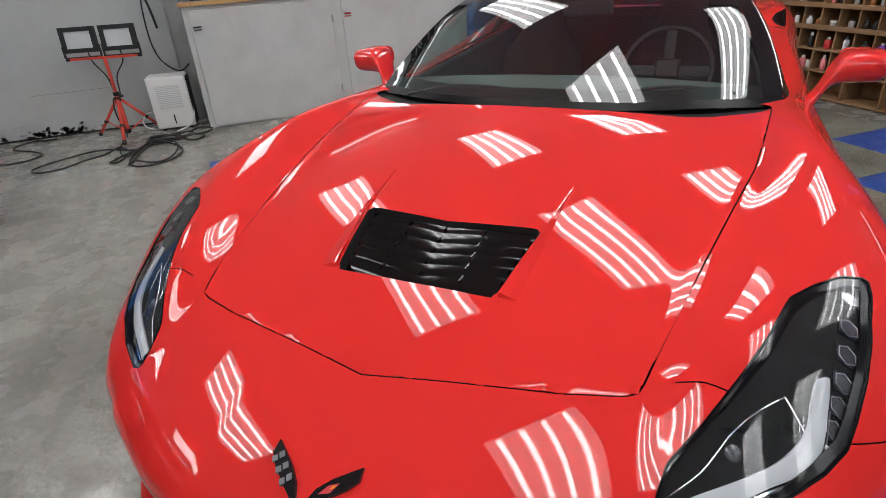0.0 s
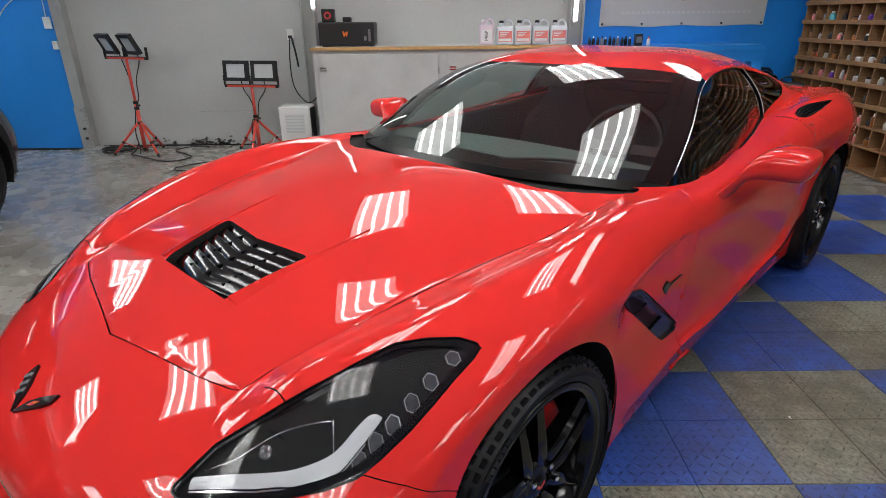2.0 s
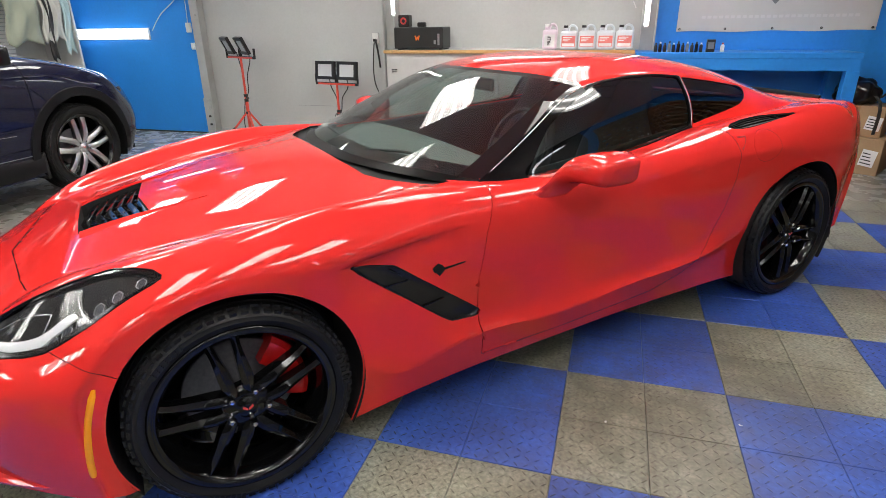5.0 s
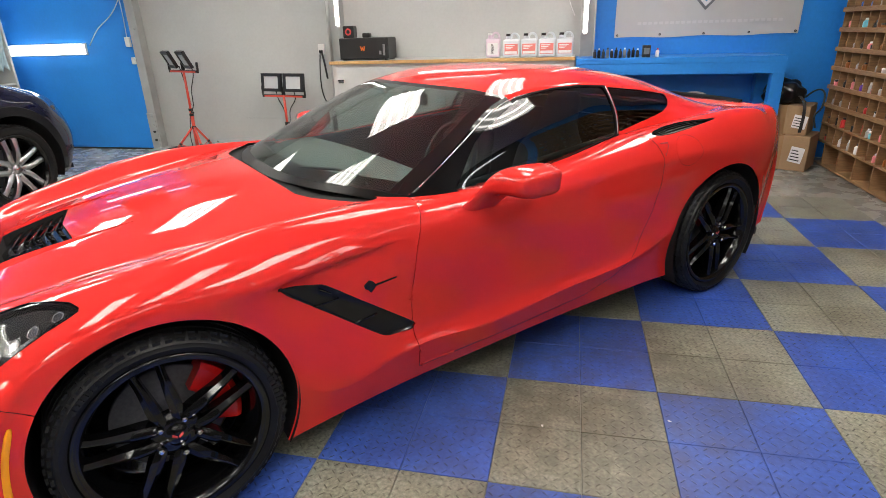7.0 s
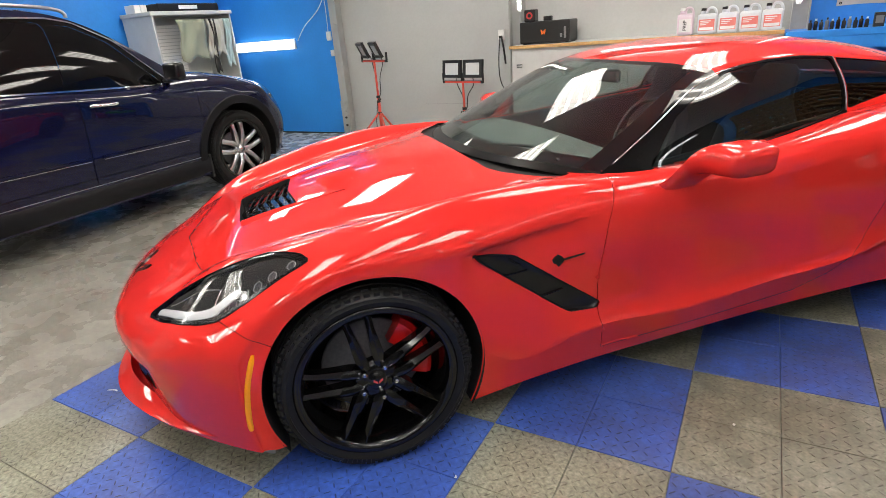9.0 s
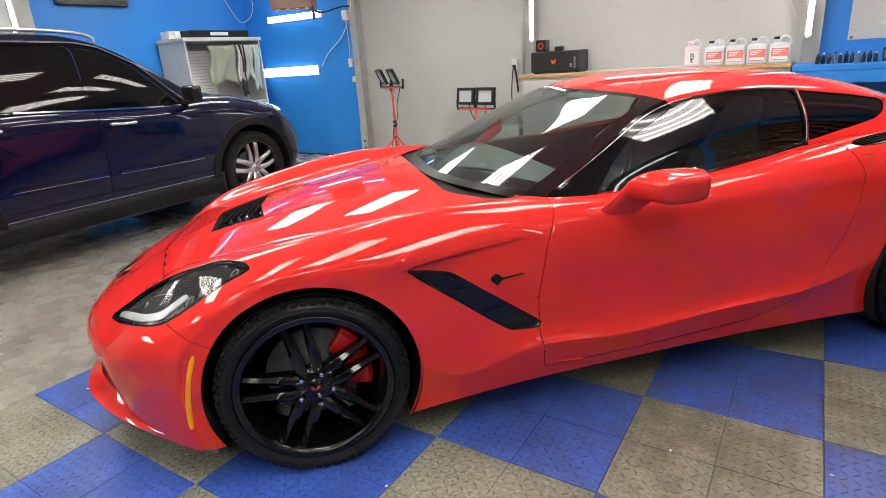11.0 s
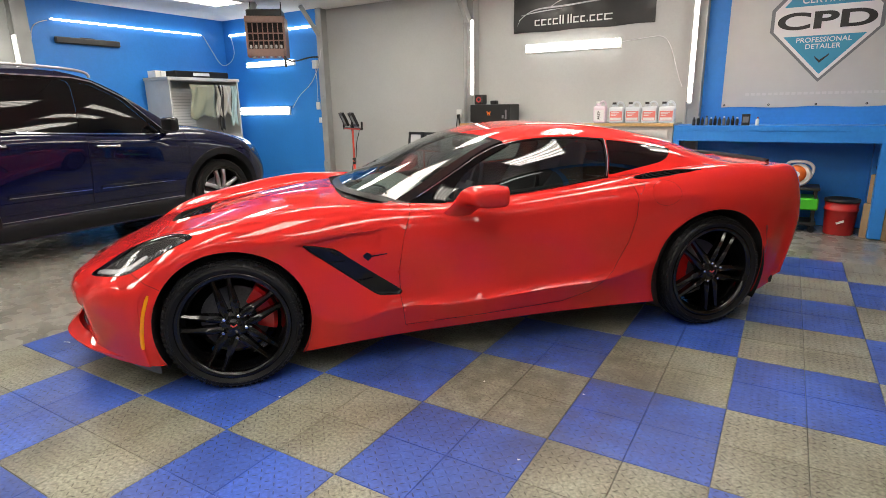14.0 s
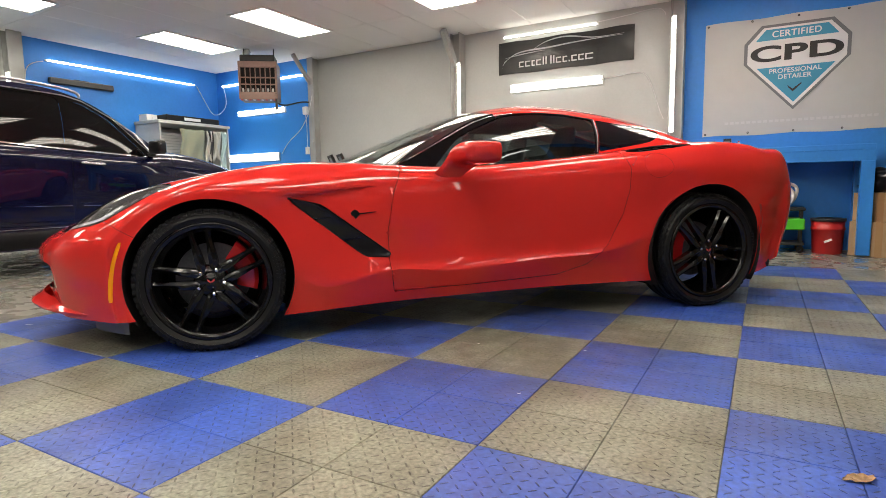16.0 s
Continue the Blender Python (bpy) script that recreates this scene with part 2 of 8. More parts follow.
def box(bm, x0, x1, y0, y1, z0, z1, bevel=0.0, m=None, seg=1, index=0):
    vs = [bm.verts.new(p) for p in ((x0, y0, z0), (x1, y0, z0), (x1, y1, z0), (x0, y1, z0), (x0, y0, z1), (x1, y0, z1), (x1, y1, z1), (x0, y1, z1))]
    fs = [bm.faces.new([vs[i] for i in q]) for q in ((3, 2, 1, 0), (4, 5, 6, 7), (0, 1, 5, 4), (1, 2, 6, 5), (2, 3, 7, 6), (3, 0, 4, 7))]
    for f in fs:
        f.material_index = index
    if bevel:
        es = list({e for f in fs for e in f.edges})
        out = bmesh.ops.bevel(bm, geom=es, offset=bevel, segments=seg, affect="EDGES", profile=0.5)
        vs = list({v for f in out["faces"] for v in f.verts} | {v for v in vs if v.is_valid})
    if m is not None:
        bmesh.ops.transform(bm, matrix=m, verts=[v for v in vs if v.is_valid])
    return bm


def cube(x0, x1, y0, y1, z0, z1, bevel=0.0, m=None, seg=1):
    return box(bmesh.new(), x0, x1, y0, y1, z0, z1, bevel, m, seg)


def rod(bm, a, b, r0, r1=None, n=12, caps=True, index=0):
    """A straight round bar from a to b."""
    r1 = r0 if r1 is None else r1
    a, b = Vector(a), Vector(b)
    q = (b - a).to_track_quat("Z", "Y")
    ra = [bm.verts.new(a + q @ Vector((r0 * math.cos(k * 2 * math.pi / n), r0 * math.sin(k * 2 * math.pi / n), 0))) for k in range(n)]
    rb = [bm.verts.new(b + q @ Vector((r1 * math.cos(k * 2 * math.pi / n), r1 * math.sin(k * 2 * math.pi / n), 0))) for k in range(n)]
    fs = [bm.faces.new((ra[k], ra[(k + 1) % n], rb[(k + 1) % n], rb[k])) for k in range(n)]
    if caps:
        fs += [bm.faces.new(ra[::-1]), bm.faces.new(rb)]
    for f in fs:
        f.material_index = index
    return bm


def hose(bm, pts, r, n=8, steps=6):
    """A round tube along a smooth line through the points."""
    p = np.array(pts, float)
    t = np.arange(len(p))
    q = spline(t, p, np.linspace(0, len(p) - 1, (len(p) - 1) * steps + 1))
    rings = []
    for k in range(len(q)):
        d = Vector(q[min(k + 1, len(q) - 1)] - q[max(k - 1, 0)]).normalized()
        o = d.orthogonal().normalized() if not rings else (last - d * last.dot(d)).normalized()
        last = o
        c = d.cross(o)
        rings.append([bm.verts.new(Vector(q[k]) + r * (math.cos(a) * o + math.sin(a) * c)) for a in np.linspace(0, 2 * math.pi, n, endpoint=False)])
    for a, b in zip(rings, rings[1:]):
        for k in range(n):
            bm.faces.new((a[k], a[(k + 1) % n], b[(k + 1) % n], b[k]))
    bm.faces.new(rings[0][::-1])
    bm.faces.new(rings[-1])
    return bm


def lathe(bm, profile, n=48, axis="Y", closed=False, index=0):
    """A ring body from (radius, along) pairs turned about an axis through the origin."""
    rows = []
    for k in range(n):
        a = 2 * math.pi * k / n
        c, s = math.cos(a), math.sin(a)
        rows.append([bm.verts.new((r * c, h, r * s) if axis == "Y" else (r * c, r * s, h)) for r, h in profile])
    last = len(profile) if closed else len(profile) - 1
    for k in range(n):
        a, b = rows[k], rows[(k + 1) % n]
        for j in range(last):
            f = bm.faces.new((a[j], b[j], b[(j + 1) % len(profile)], a[(j + 1) % len(profile)]))
            f.material_index = index
    return bm


def prism(bm, outline, z0, z1, m=None, bevel=0.0):
    """A plate with the given outline between two heights."""
    lo = [bm.verts.new((x, y, z0)) for x, y in outline]
    hi = [bm.verts.new((x, y, z1)) for x, y in outline]
    n = len(outline)
    fs = [bm.faces.new(lo[::-1]), bm.faces.new(hi)] + [bm.faces.new((lo[k], lo[(k + 1) % n], hi[(k + 1) % n], hi[k])) for k in range(n)]
    vs = lo + hi
    if bevel:
        out = bmesh.ops.bevel(bm, geom=list(fs[1].edges), offset=bevel, segments=2, affect="EDGES", profile=0.5)
        vs = list({v for f in out["faces"] for v in f.verts} | {v for v in vs if v.is_valid})
    if m is not None:
        bmesh.ops.transform(bm, matrix=m, verts=[v for v in vs if v.is_valid])
    return bm


def spline(t, p, q):
    """Natural cubic spline through p at t, read at q."""
    t, p, q = np.asarray(t, float), np.asarray(p, float), np.asarray(q, float)
    p = p.reshape(len(t), -1)
    n = len(t)
    h = np.diff(t)
    a = np.eye(n)
    r = np.zeros_like(p)
    for i in range(1, n - 1):
        a[i, i - 1], a[i, i], a[i, i + 1] = h[i - 1], 2 * (h[i - 1] + h[i]), h[i]
        r[i] = 6 * ((p[i + 1] - p[i]) / h[i] - (p[i] - p[i - 1]) / h[i - 1])
    m = np.linalg.solve(a, r)
    k = np.clip(np.searchsorted(t, q) - 1, 0, n - 2)
    d0, d1, hk = (t[k + 1] - q)[:, None], (q - t[k])[:, None], h[k][:, None]
    return (m[k] * d0**3 + m[k + 1] * d1**3) / (6 * hk) + (p[k] / hk - m[k] * hk / 6) * d0 + (p[k + 1] / hk - m[k + 1] * hk / 6) * d1


def letters(name, words, size, at, material, parent, bold=0.0, align="CENTER", spread=1.0, shear=0.0, thick=0.002):
    """Raised lettering in the built-in font, turned to a mesh."""
    cu = bpy.data.curves.new(name, "FONT")
    cu.body, cu.size, cu.align_x, cu.align_y = words, size, align, "CENTER"
    cu.offset, cu.extrude, cu.space_character, cu.shear = bold, thick, spread, shear
    tmp = new(name, cu)
    bpy.context.view_layer.update()
    me = bpy.data.meshes.new_from_object(tmp.evaluated_get(bpy.context.evaluated_depsgraph_get()))
    bpy.data.objects.remove(tmp)
    bpy.data.curves.remove(cu)
    me.materials.clear()
    me.materials.append(material)
    me.transform(at)
    ob = new(name, me)
    ob.parent = parent
    return ob


# ---- setting ----
def structure(name, bm, material, label, category):
    return tagged(link(name, bm, material), label, category, "", "structure")


structure("floor", cube(LEFT - 0.2, RIGHT + 0.2, FRONT - 0.2, BACK + 0.2, -0.15, -0.012), CONCRETE, "stained bare concrete floor of the workshop", "floor")
structure("wall_back", cube(-5.25, 0.36, BACK, BACK + 0.2, -0.012, CEIL), WALL_GREY, "light grey painted back wall", "wall")
structure("wall_back_blue", cube(0.36, RIGHT + 0.2, BACK - 0.003, BACK + 0.2, -0.012, CEIL), WALL_BLUE, "bright blue painted back wall behind the banner", "wall")
structure("wall_bay_blue", cube(LEFT, -5.25, BLUE_Y, BLUE_Y + 0.36, -0.012, CEIL), WALL_BLUE, "bright blue painted wall of the second bay", "wall")
structure("wall_left_blue", cube(LEFT - 0.2, LEFT, 1.95, BLUE_Y, -0.012, CEIL), WALL_BLUE, "bright blue painted side wall", "wall")
structure("wall_left_grey", cube(LEFT - 0.2, LEFT - 0.002, FRONT, 1.95, -0.012, CEIL), WALL_GREY, "light grey painted side wall", "wall")
structure("wall_right", cube(RIGHT, RIGHT + 0.2, 1.0, BACK, -0.012, CEIL), WALL_BLUE, "blue painted wall behind the pigeonholes", "wall")
structure("wall_right_grey", cube(RIGHT + 0.003, RIGHT + 0.2, FRONT, 1.0, -0.012, CEIL), WALL_DARK, "unseen wall beside the pigeonholes, assumed dark", "wall")
structure("wall_front", cube(LEFT - 0.2, RIGHT + 0.2, FRONT - 0.2, FRONT, -0.012, CEIL), WALL_DARK, "plain unseen wall facing the cars, assumed dark", "wall")

# ceiling boards, one mesh with recessed joints; panels leave openings
PANEL_X = [-6.03, -4.19, -1.97, -0.22, 1.30]
PANEL_Y = [3.55, 1.03, -1.33, -3.77]      # over the second bay
PANEL_YR = [3.50, 1.35, -0.85, -3.2]      # over the tiled bay
bm = bmesh.new()
box(bm, LEFT - 0.2, RIGHT + 0.2, FRONT - 0.2, BACK + 0.2, CEIL + 0.012, CEIL + 0.1)
for i in range(-13, 6):
    for j in range(-5, 5):
        x0, y0 = 0.05 - S / 2 + i * S, 3.55 - S + j * 2 * S
        x1, y1 = x0 + S, y0 + 2 * S
        x0, x1, y0, y1 = max(x0, LEFT), min(x1, RIGHT), max(y0, FRONT), min(y1, BACK)
        if x1 - x0 > 0.02 and y1 - y0 > 0.02:
            box(bm, x0 + 0.003, x1 - 0.003, y0 + 0.003, y1 - 0.003, CEIL, CEIL + 0.02)
structure("ceiling", bm, CEIL_M, "white ceiling of mineral-fibre boards", "ceiling")


def ceiling_panel():
    ob = thing("ceiling_light", "recessed fluorescent ceiling panel, lit", "ceiling light", "ceiling lights", at=pose(0, 0, CEIL))
    bm = bmesh.new()
    for x0, x1, y0, y1 in ((-0.315, -0.29, -0.62, 0.62), (0.29, 0.315, -0.62, 0.62), (-0.29, 0.29, -0.62, -0.595), (-0.29, 0.29, 0.595, 0.62)):
        box(bm, x0, x1, y0, y1, -0.016, 0.0)
    part("frame", bm, WHITE_PLASTIC, ob)
    part("diffuser", cube(-0.29, 0.29, -0.595, 0.595, -0.008, -0.002), DIFFUSER, ob, "glowing ribbed diffuser")
    for x in (-0.21, -0.07, 0.07, 0.21):
        part("tube", cube(x - 0.013, x + 0.013, -0.57, 0.57, -0.014, -0.0085), PANEL_GLOW, ob, "lit fluorescent tube")
    return ob


first = ceiling_panel()
for px in PANEL_X:
    for py in PANEL_Y if px < -3 else PANEL_YR:
        if first["category"] and (px, py) != (PANEL_X[0], PANEL_Y[0]):
            copy_thing(first, pose(px, py, CEIL))
first.matrix_basis = pose(PANEL_X[0], PANEL_Y[0], CEIL)


# ---- surfaces of car bodies ----
def net(curves, nv, nu, mirror=True, creases=()):
    """A smooth surface over control curves that share their keys: rows along the car, columns from the middle line outwards.
    creases: curves across which the surface may break."""
    c = np.array(curves, float)                      # curve, key, (x, w, z)
    keys = np.r_[0, np.cumsum(np.linalg.norm(np.diff(c, axis=1), axis=2).mean(0))]
    v = np.linspace(0, keys[-1], nv)
    rows = np.stack([spline(keys, k, v) for k in c], 1)     # row, curve, 3
    k = (creases[0] if creases else len(c) - 1) if mirror else 0    # curves repeated beyond the middle line
    ext = np.concatenate([rows[:, k:0:-1] * (1, -1, 1), rows], 1) if mirror else rows
    span = np.linalg.norm(np.diff(ext, axis=1), axis=2).mean(0) ** 0.8
    u = np.r_[0, np.cumsum(span)]
    start = u[k]
    q = np.linspace(start, u[-1], nu)
    stops = [0] + [c_no + k for c_no in creases] + [len(u) - 1]
    if creases:                                      # let columns fall on the creases
        marks = sorted({0.0, *(u[m] - start for m in stops[1:])})
        share = [max(2, round(nu * (b - a) / (u[-1] - start))) for a, b in zip(marks, marks[1:])]
        q = start + np.concatenate([np.linspace(a, b, n, endpoint=False) for a, b, n in zip(marks, marks[1:], share)] + [[marks[-1]]])
    grid = np.zeros((nv, len(q), 3))
    for k0, k1 in zip(stops, stops[1:]):
        pick = (q >= u[k0] - 1e-9) & (q <= u[k1] + 1e-9)
        for i, r in enumerate(ext):
            grid[i, pick] = spline(u[k0:k1 + 1], r[k0:k1 + 1], q[pick])
    if mirror:
        grid[:, 0, 1] = 0.0
    return grid, v / keys[-1], keys / keys[-1], (u - start)[k:] / (u[-1] - start), None


def sheet(grid, side=-1):
    """A mesh of a net on one side of the car: the left side has side = -1."""
    bm = bmesh.new()
    nv, nu = grid.shape[:2]
    vs = [[bm.verts.new((grid[i, j, 0], side * grid[i, j, 1], grid[i, j, 2])) for j in range(nu)] for i in range(nv)]
    for i in range(nv - 1):
        for j in range(nu - 1):
            q = (vs[i][j], vs[i][j + 1], vs[i + 1][j + 1], vs[i + 1][j])
            try:
                bm.faces.new(q if side < 0 else q[::-1])
            except ValueError:
                pass
    return bm


def offset_grid(grid, d):
    """The net moved inwards along its normals."""
    gv, gu = np.gradient(grid, axis=0), np.gradient(grid, axis=1)
    n = np.cross(gv, gu)
    n /= np.linalg.norm(n, axis=2, keepdims=True) + 1e-9
    return grid - d * n * np.sign(n[len(n) // 2, 0, 2] or 1)


def inside_sdf(poly):
    """Signed distance to a closed outline, negative inside."""
    p = np.array(poly, float)
    q = np.roll(p, -1, axis=0)

    def f(x, y):
        a = np.array((x, y))
        e, w = q - p, a - p
        h = np.clip((w * e).sum(1) / ((e * e).sum(1) + 1e-12), 0, 1)
        d = np.sqrt(((w - e * h[:, None]) ** 2).sum(1)).min()
        up, dn = (p[:, 1] <= y) & (q[:, 1] > y), (p[:, 1] > y) & (q[:, 1] <= y)
        cr = e[:, 0] * w[:, 1] - e[:, 1] * w[:, 0]
        wind = (up & (cr > 0)).sum() - (dn & (cr < 0)).sum()
        return -d if wind else d
    return f


def rounded(poly, n=4, k=0.3):
    """An outline with its corners rounded off."""
    p = [Vector(a) for a in poly]
    out = []
    for i, b in enumerate(p):
        a, c = p[i - 1], p[(i + 1) % len(p)]
        s, e = b.lerp(a, k), b.lerp(c, k)
        for t in np.linspace(0, 1, n):
            out.append(tuple(s.lerp(b, t).lerp(b.lerp(e, t), t)))
    return out


def cut(bm, f, near):
    """Splits edges and faces along f = 0 among the faces whose corners all satisfy near."""
    val = {}
    faces = [g for g in bm.faces if all(near(v.co) for v in g.verts)]
    for g in faces:
        for v in g.verts:
            if v not in val:
                d = f(v.co)
                val[v] = d if abs(d) > 1e-6 else 1e-6
    cutters = set()
    for e in {e for g in faces for e in g.edges}:
        a, b = e.verts
        da, db = val[a], val[b]
        if da * db < 0:
            t = da / (da - db)
            for _ in range(2):
                m = a.co.lerp(b.co, t)
                dm = f(m)
                t = t * da / (da - dm) if dm * da < 0 and abs(da - dm) > 1e-9 else t
            t = min(max(t, 0.005), 0.995)
            ne, nv = bmesh.utils.edge_split(e, a, t)
            cutters.add(nv)
    for g in {g for v in cutters for g in v.link_faces}:
        vs = [v for v in g.verts if v in cutters]
        if len(vs) == 2 and not any(set(vs) == set(e.verts) for e in g.edges):
            bmesh.utils.face_split(g, vs[0], vs[1])
    return bm


def lift(bm, pick):
    """Takes the faces that pick() chooses out of a mesh, into a mesh of their own."""
    got = [g for g in bm.faces if pick(g.calc_center_median())]
    out = bmesh.new()
    at = {}
    for g in got:
        vs = []
        for v in g.verts:
            if v not in at:
                at[v] = out.verts.new(v.co)
            vs.append(at[v])
        out.faces.new(vs)
    bmesh.ops.delete(bm, geom=got, context="FACES")
    return out


def seam(bm, f, near, gap=0.002):
    """An open joint along f = 0."""
    cut(bm, lambda c: f(c) - gap, near)
    cut(bm, lambda c: f(c) + gap, near)
    lift(bm, lambda c: near(c) and abs(f(c)) < gap * 0.98).free()


def drawn_in(bm, f, gap=0.003, reach=0.004):
    """Draws the rim of a panel that was cut along f = 0 back by the width of the joint."""
    for v in {v for e in bm.edges if len(e.link_faces) == 1 for v in e.verts}:
        if abs(f(v.co)) < reach:
            h = 1e-3
            g = Vector((f(v.co + Vector((h, 0, 0))) - f(v.co), f(v.co + Vector((0, h, 0))) - f(v.co), f(v.co + Vector((0, 0, h))) - f(v.co)))
            if g.length > 1e-6:
                v.co -= g.normalized() * gap
    return bm


def mirrored(bm):
    """The same mesh on the other side of the car."""
    out = bm.copy()
    for v in out.verts:
        v.co.y = -v.co.y
    bmesh.ops.reverse_faces(out, faces=out.faces)
    return out


def whole(bm):
    """A half and its mirror image, joined along the middle."""
    o = bm.copy()
    at = {v: o.verts.new((v.co.x, -v.co.y, v.co.z)) for v in list(o.verts)}
    for g in list(o.faces):
        o.faces.new([at[v] for v in reversed(g.verts)])
    bmesh.ops.remove_doubles(o, verts=[v for v in o.verts if abs(v.co.y) < 1e-4], dist=2e-4)
    return o


def pushed(bm, d):
    """A copy moved along its normals."""
    o = bm.copy()
    o.normal_update()
    co = [v.co + v.normal * d for v in o.verts]
    for v, c in zip(o.verts, co):
        v.co = c
    return o


def thick(bm, d):
    """Gives a sheet an inner side and edges."""
    bm.normal_update()
    inner = {v: bm.verts.new(v.co - v.normal * d) for v in list(bm.verts)}
    faces = list(bm.faces)
    rim = [e for e in bm.edges if len(e.link_faces) == 1]
    for g in faces:
        bm.faces.new([inner[v] for v in reversed(g.verts)])
    for e in rim:
        lp = e.link_loops[0]
        a, b = lp.vert, lp.link_loop_next.vert
        bm.faces.new((b, a, inner[a], inner[b]))
    return bm


# ---- the red sports car: x runs from the front axle to the tail, y to its right ----
CAR_TURN, CAR_X, CAR_Y = 46.18, -1.5305, 0.3244
car = thing("sports_car", "glossy red two-seat sports coupe with black wheels on checkered tiles", "car", at=pose(CAR_X, CAR_Y, 0, 0, 0, CAR_TURN))

KEYS_A = [(-0.84, 0, 0.16), (-0.87, 0, 0.33), (-0.89, 0, 0.465), (-0.72, 0, 0.572), (-0.55, 0, 0.645), (-0.30, 0, 0.730), (0, 0, 0.792), (0.3, 0, 0.838), (0.45, 0, 0.855), (0.6, 0, 0.866),
          (1.1, 0, 0.86), (1.6, 0, 0.86), (2.1, 0, 0.88), (2.4, 0, 0.90), (2.75, 0, 0.93), (3.05, 0, 0.945), (3.3, 0, 0.93), (3.49, 0, 0.935), (3.58, 0, 0.66), (3.45, 0, 0.26)]
KEYS_B = [(-0.83, 0.25, 0.16), (-0.86, 0.25, 0.33), (-0.875, 0.25, 0.468), (-0.71, 0.235, 0.573), (-0.545, 0.225, 0.642), (-0.3, 0.245, 0.7235), (0, 0.275, 0.7845), (0.3, 0.31, 0.829), (0.45, 0.33, 0.847), (0.615, 0.36, 0.859),
          (1.1, 0.3, 0.86), (1.6, 0.3, 0.86), (2.1, 0.3, 0.88), (2.4, 0.3, 0.90), (2.75, 0.3, 0.93), (3.05, 0.3, 0.945), (3.3, 0.3, 0.93), (3.485, 0.3, 0.933), (3.575, 0.3, 0.66), (3.44, 0.3, 0.26)]
KEYS_BC = [(-0.80, 0.40, 0.16), (-0.825, 0.40, 0.33), (-0.835, 0.40, 0.470), (-0.69, 0.40, 0.570), (-0.54, 0.37, 0.640), (-0.3, 0.40, 0.7145), (0, 0.445, 0.7735), (0.3, 0.48, 0.8175), (0.45, 0.495, 0.8355), (0.635, 0.50, 0.850),
           (1.1, 0.45, 0.855), (1.6, 0.45, 0.86), (2.1, 0.45, 0.885), (2.4, 0.45, 0.905), (2.73, 0.45, 0.933), (3.05, 0.45, 0.945), (3.3, 0.43, 0.931), (3.48, 0.42, 0.932), (3.567, 0.42, 0.66), (3.435, 0.42, 0.26)]
KEYS_C = [(-0.72, 0.58, 0.16), (-0.745, 0.58, 0.33), (-0.755, 0.585, 0.472), (-0.65, 0.55, 0.568), (-0.515, 0.527, 0.643), (-0.32, 0.556, 0.701), (0, 0.618, 0.758), (0.3, 0.68, 0.797), (0.45, 0.697, 0.816), (0.68, 0.7, 0.84), (1.1, 0.65, 0.838), (1.6, 0.65, 0.855), (2.1, 0.65, 0.9), (2.4, 0.65, 0.92), (2.72, 0.65, 0.94), (3.05, 0.63, 0.946), (3.3, 0.6, 0.933), (3.47, 0.57, 0.929), (3.555, 0.56, 0.66), (3.425, 0.56, 0.26)]
KEYS_CD = [(-0.68, 0.65, 0.16), (-0.705, 0.66, 0.33), (-0.705, 0.665, 0.475), (-0.605, 0.648, 0.58), (-0.47, 0.65, 0.682), (-0.28, 0.702, 0.754), (0, 0.75, 0.805), (0.3, 0.765, 0.838), (0.45, 0.76, 0.846), (0.675, 0.745, 0.848), (1.1, 0.74, 0.836), (1.6, 0.735, 0.858), (2.1, 0.725, 0.908), (2.4, 0.73, 0.934), (2.715, 0.75, 0.955), (3.05, 0.735, 0.952), (3.3, 0.695, 0.936), (3.455, 0.655, 0.927), (3.54, 0.65, 0.66), (3.41, 0.65, 0.26)]
KEYS_D = [(-0.62, 0.73, 0.16), (-0.65, 0.74, 0.33), (-0.645, 0.755, 0.48), (-0.545, 0.775, 0.565), (-0.43, 0.8, 0.628), (-0.26, 0.835, 0.717), (0, 0.85, 0.798), (0.3, 0.835, 0.845), (0.45, 0.825, 0.852), (0.67, 0.81, 0.85), (1.1, 0.82, 0.831), (1.6, 0.815, 0.857), (2.1, 0.795, 0.906), (2.4, 0.81, 0.943), (2.71, 0.845, 0.967), (3.05, 0.835, 0.955), (3.3, 0.785, 0.937), (3.44, 0.735, 0.925), (3.53, 0.73, 0.66), (3.4, 0.74, 0.26)]
KEYS_E = [(-0.44, 0.89, 0.16), (-0.465, 0.895, 0.33), (-0.455, 0.902, 0.49), (-0.41, 0.905, 0.55), (-0.34, 0.91, 0.61), (-0.2, 0.928, 0.69), (0, 0.938, 0.75), (0.28, 0.932, 0.755), (0.45, 0.915, 0.755), (0.7, 0.905, 0.745),
          (1.1, 0.902, 0.735), (1.6, 0.900, 0.77), (2.1, 0.90, 0.82), (2.37, 0.915, 0.845), (2.71, 0.942, 0.845), (3.03, 0.928, 0.83), (3.25, 0.875, 0.80), (3.36, 0.83, 0.79), (3.42, 0.82, 0.62), (3.33, 0.83, 0.26)]
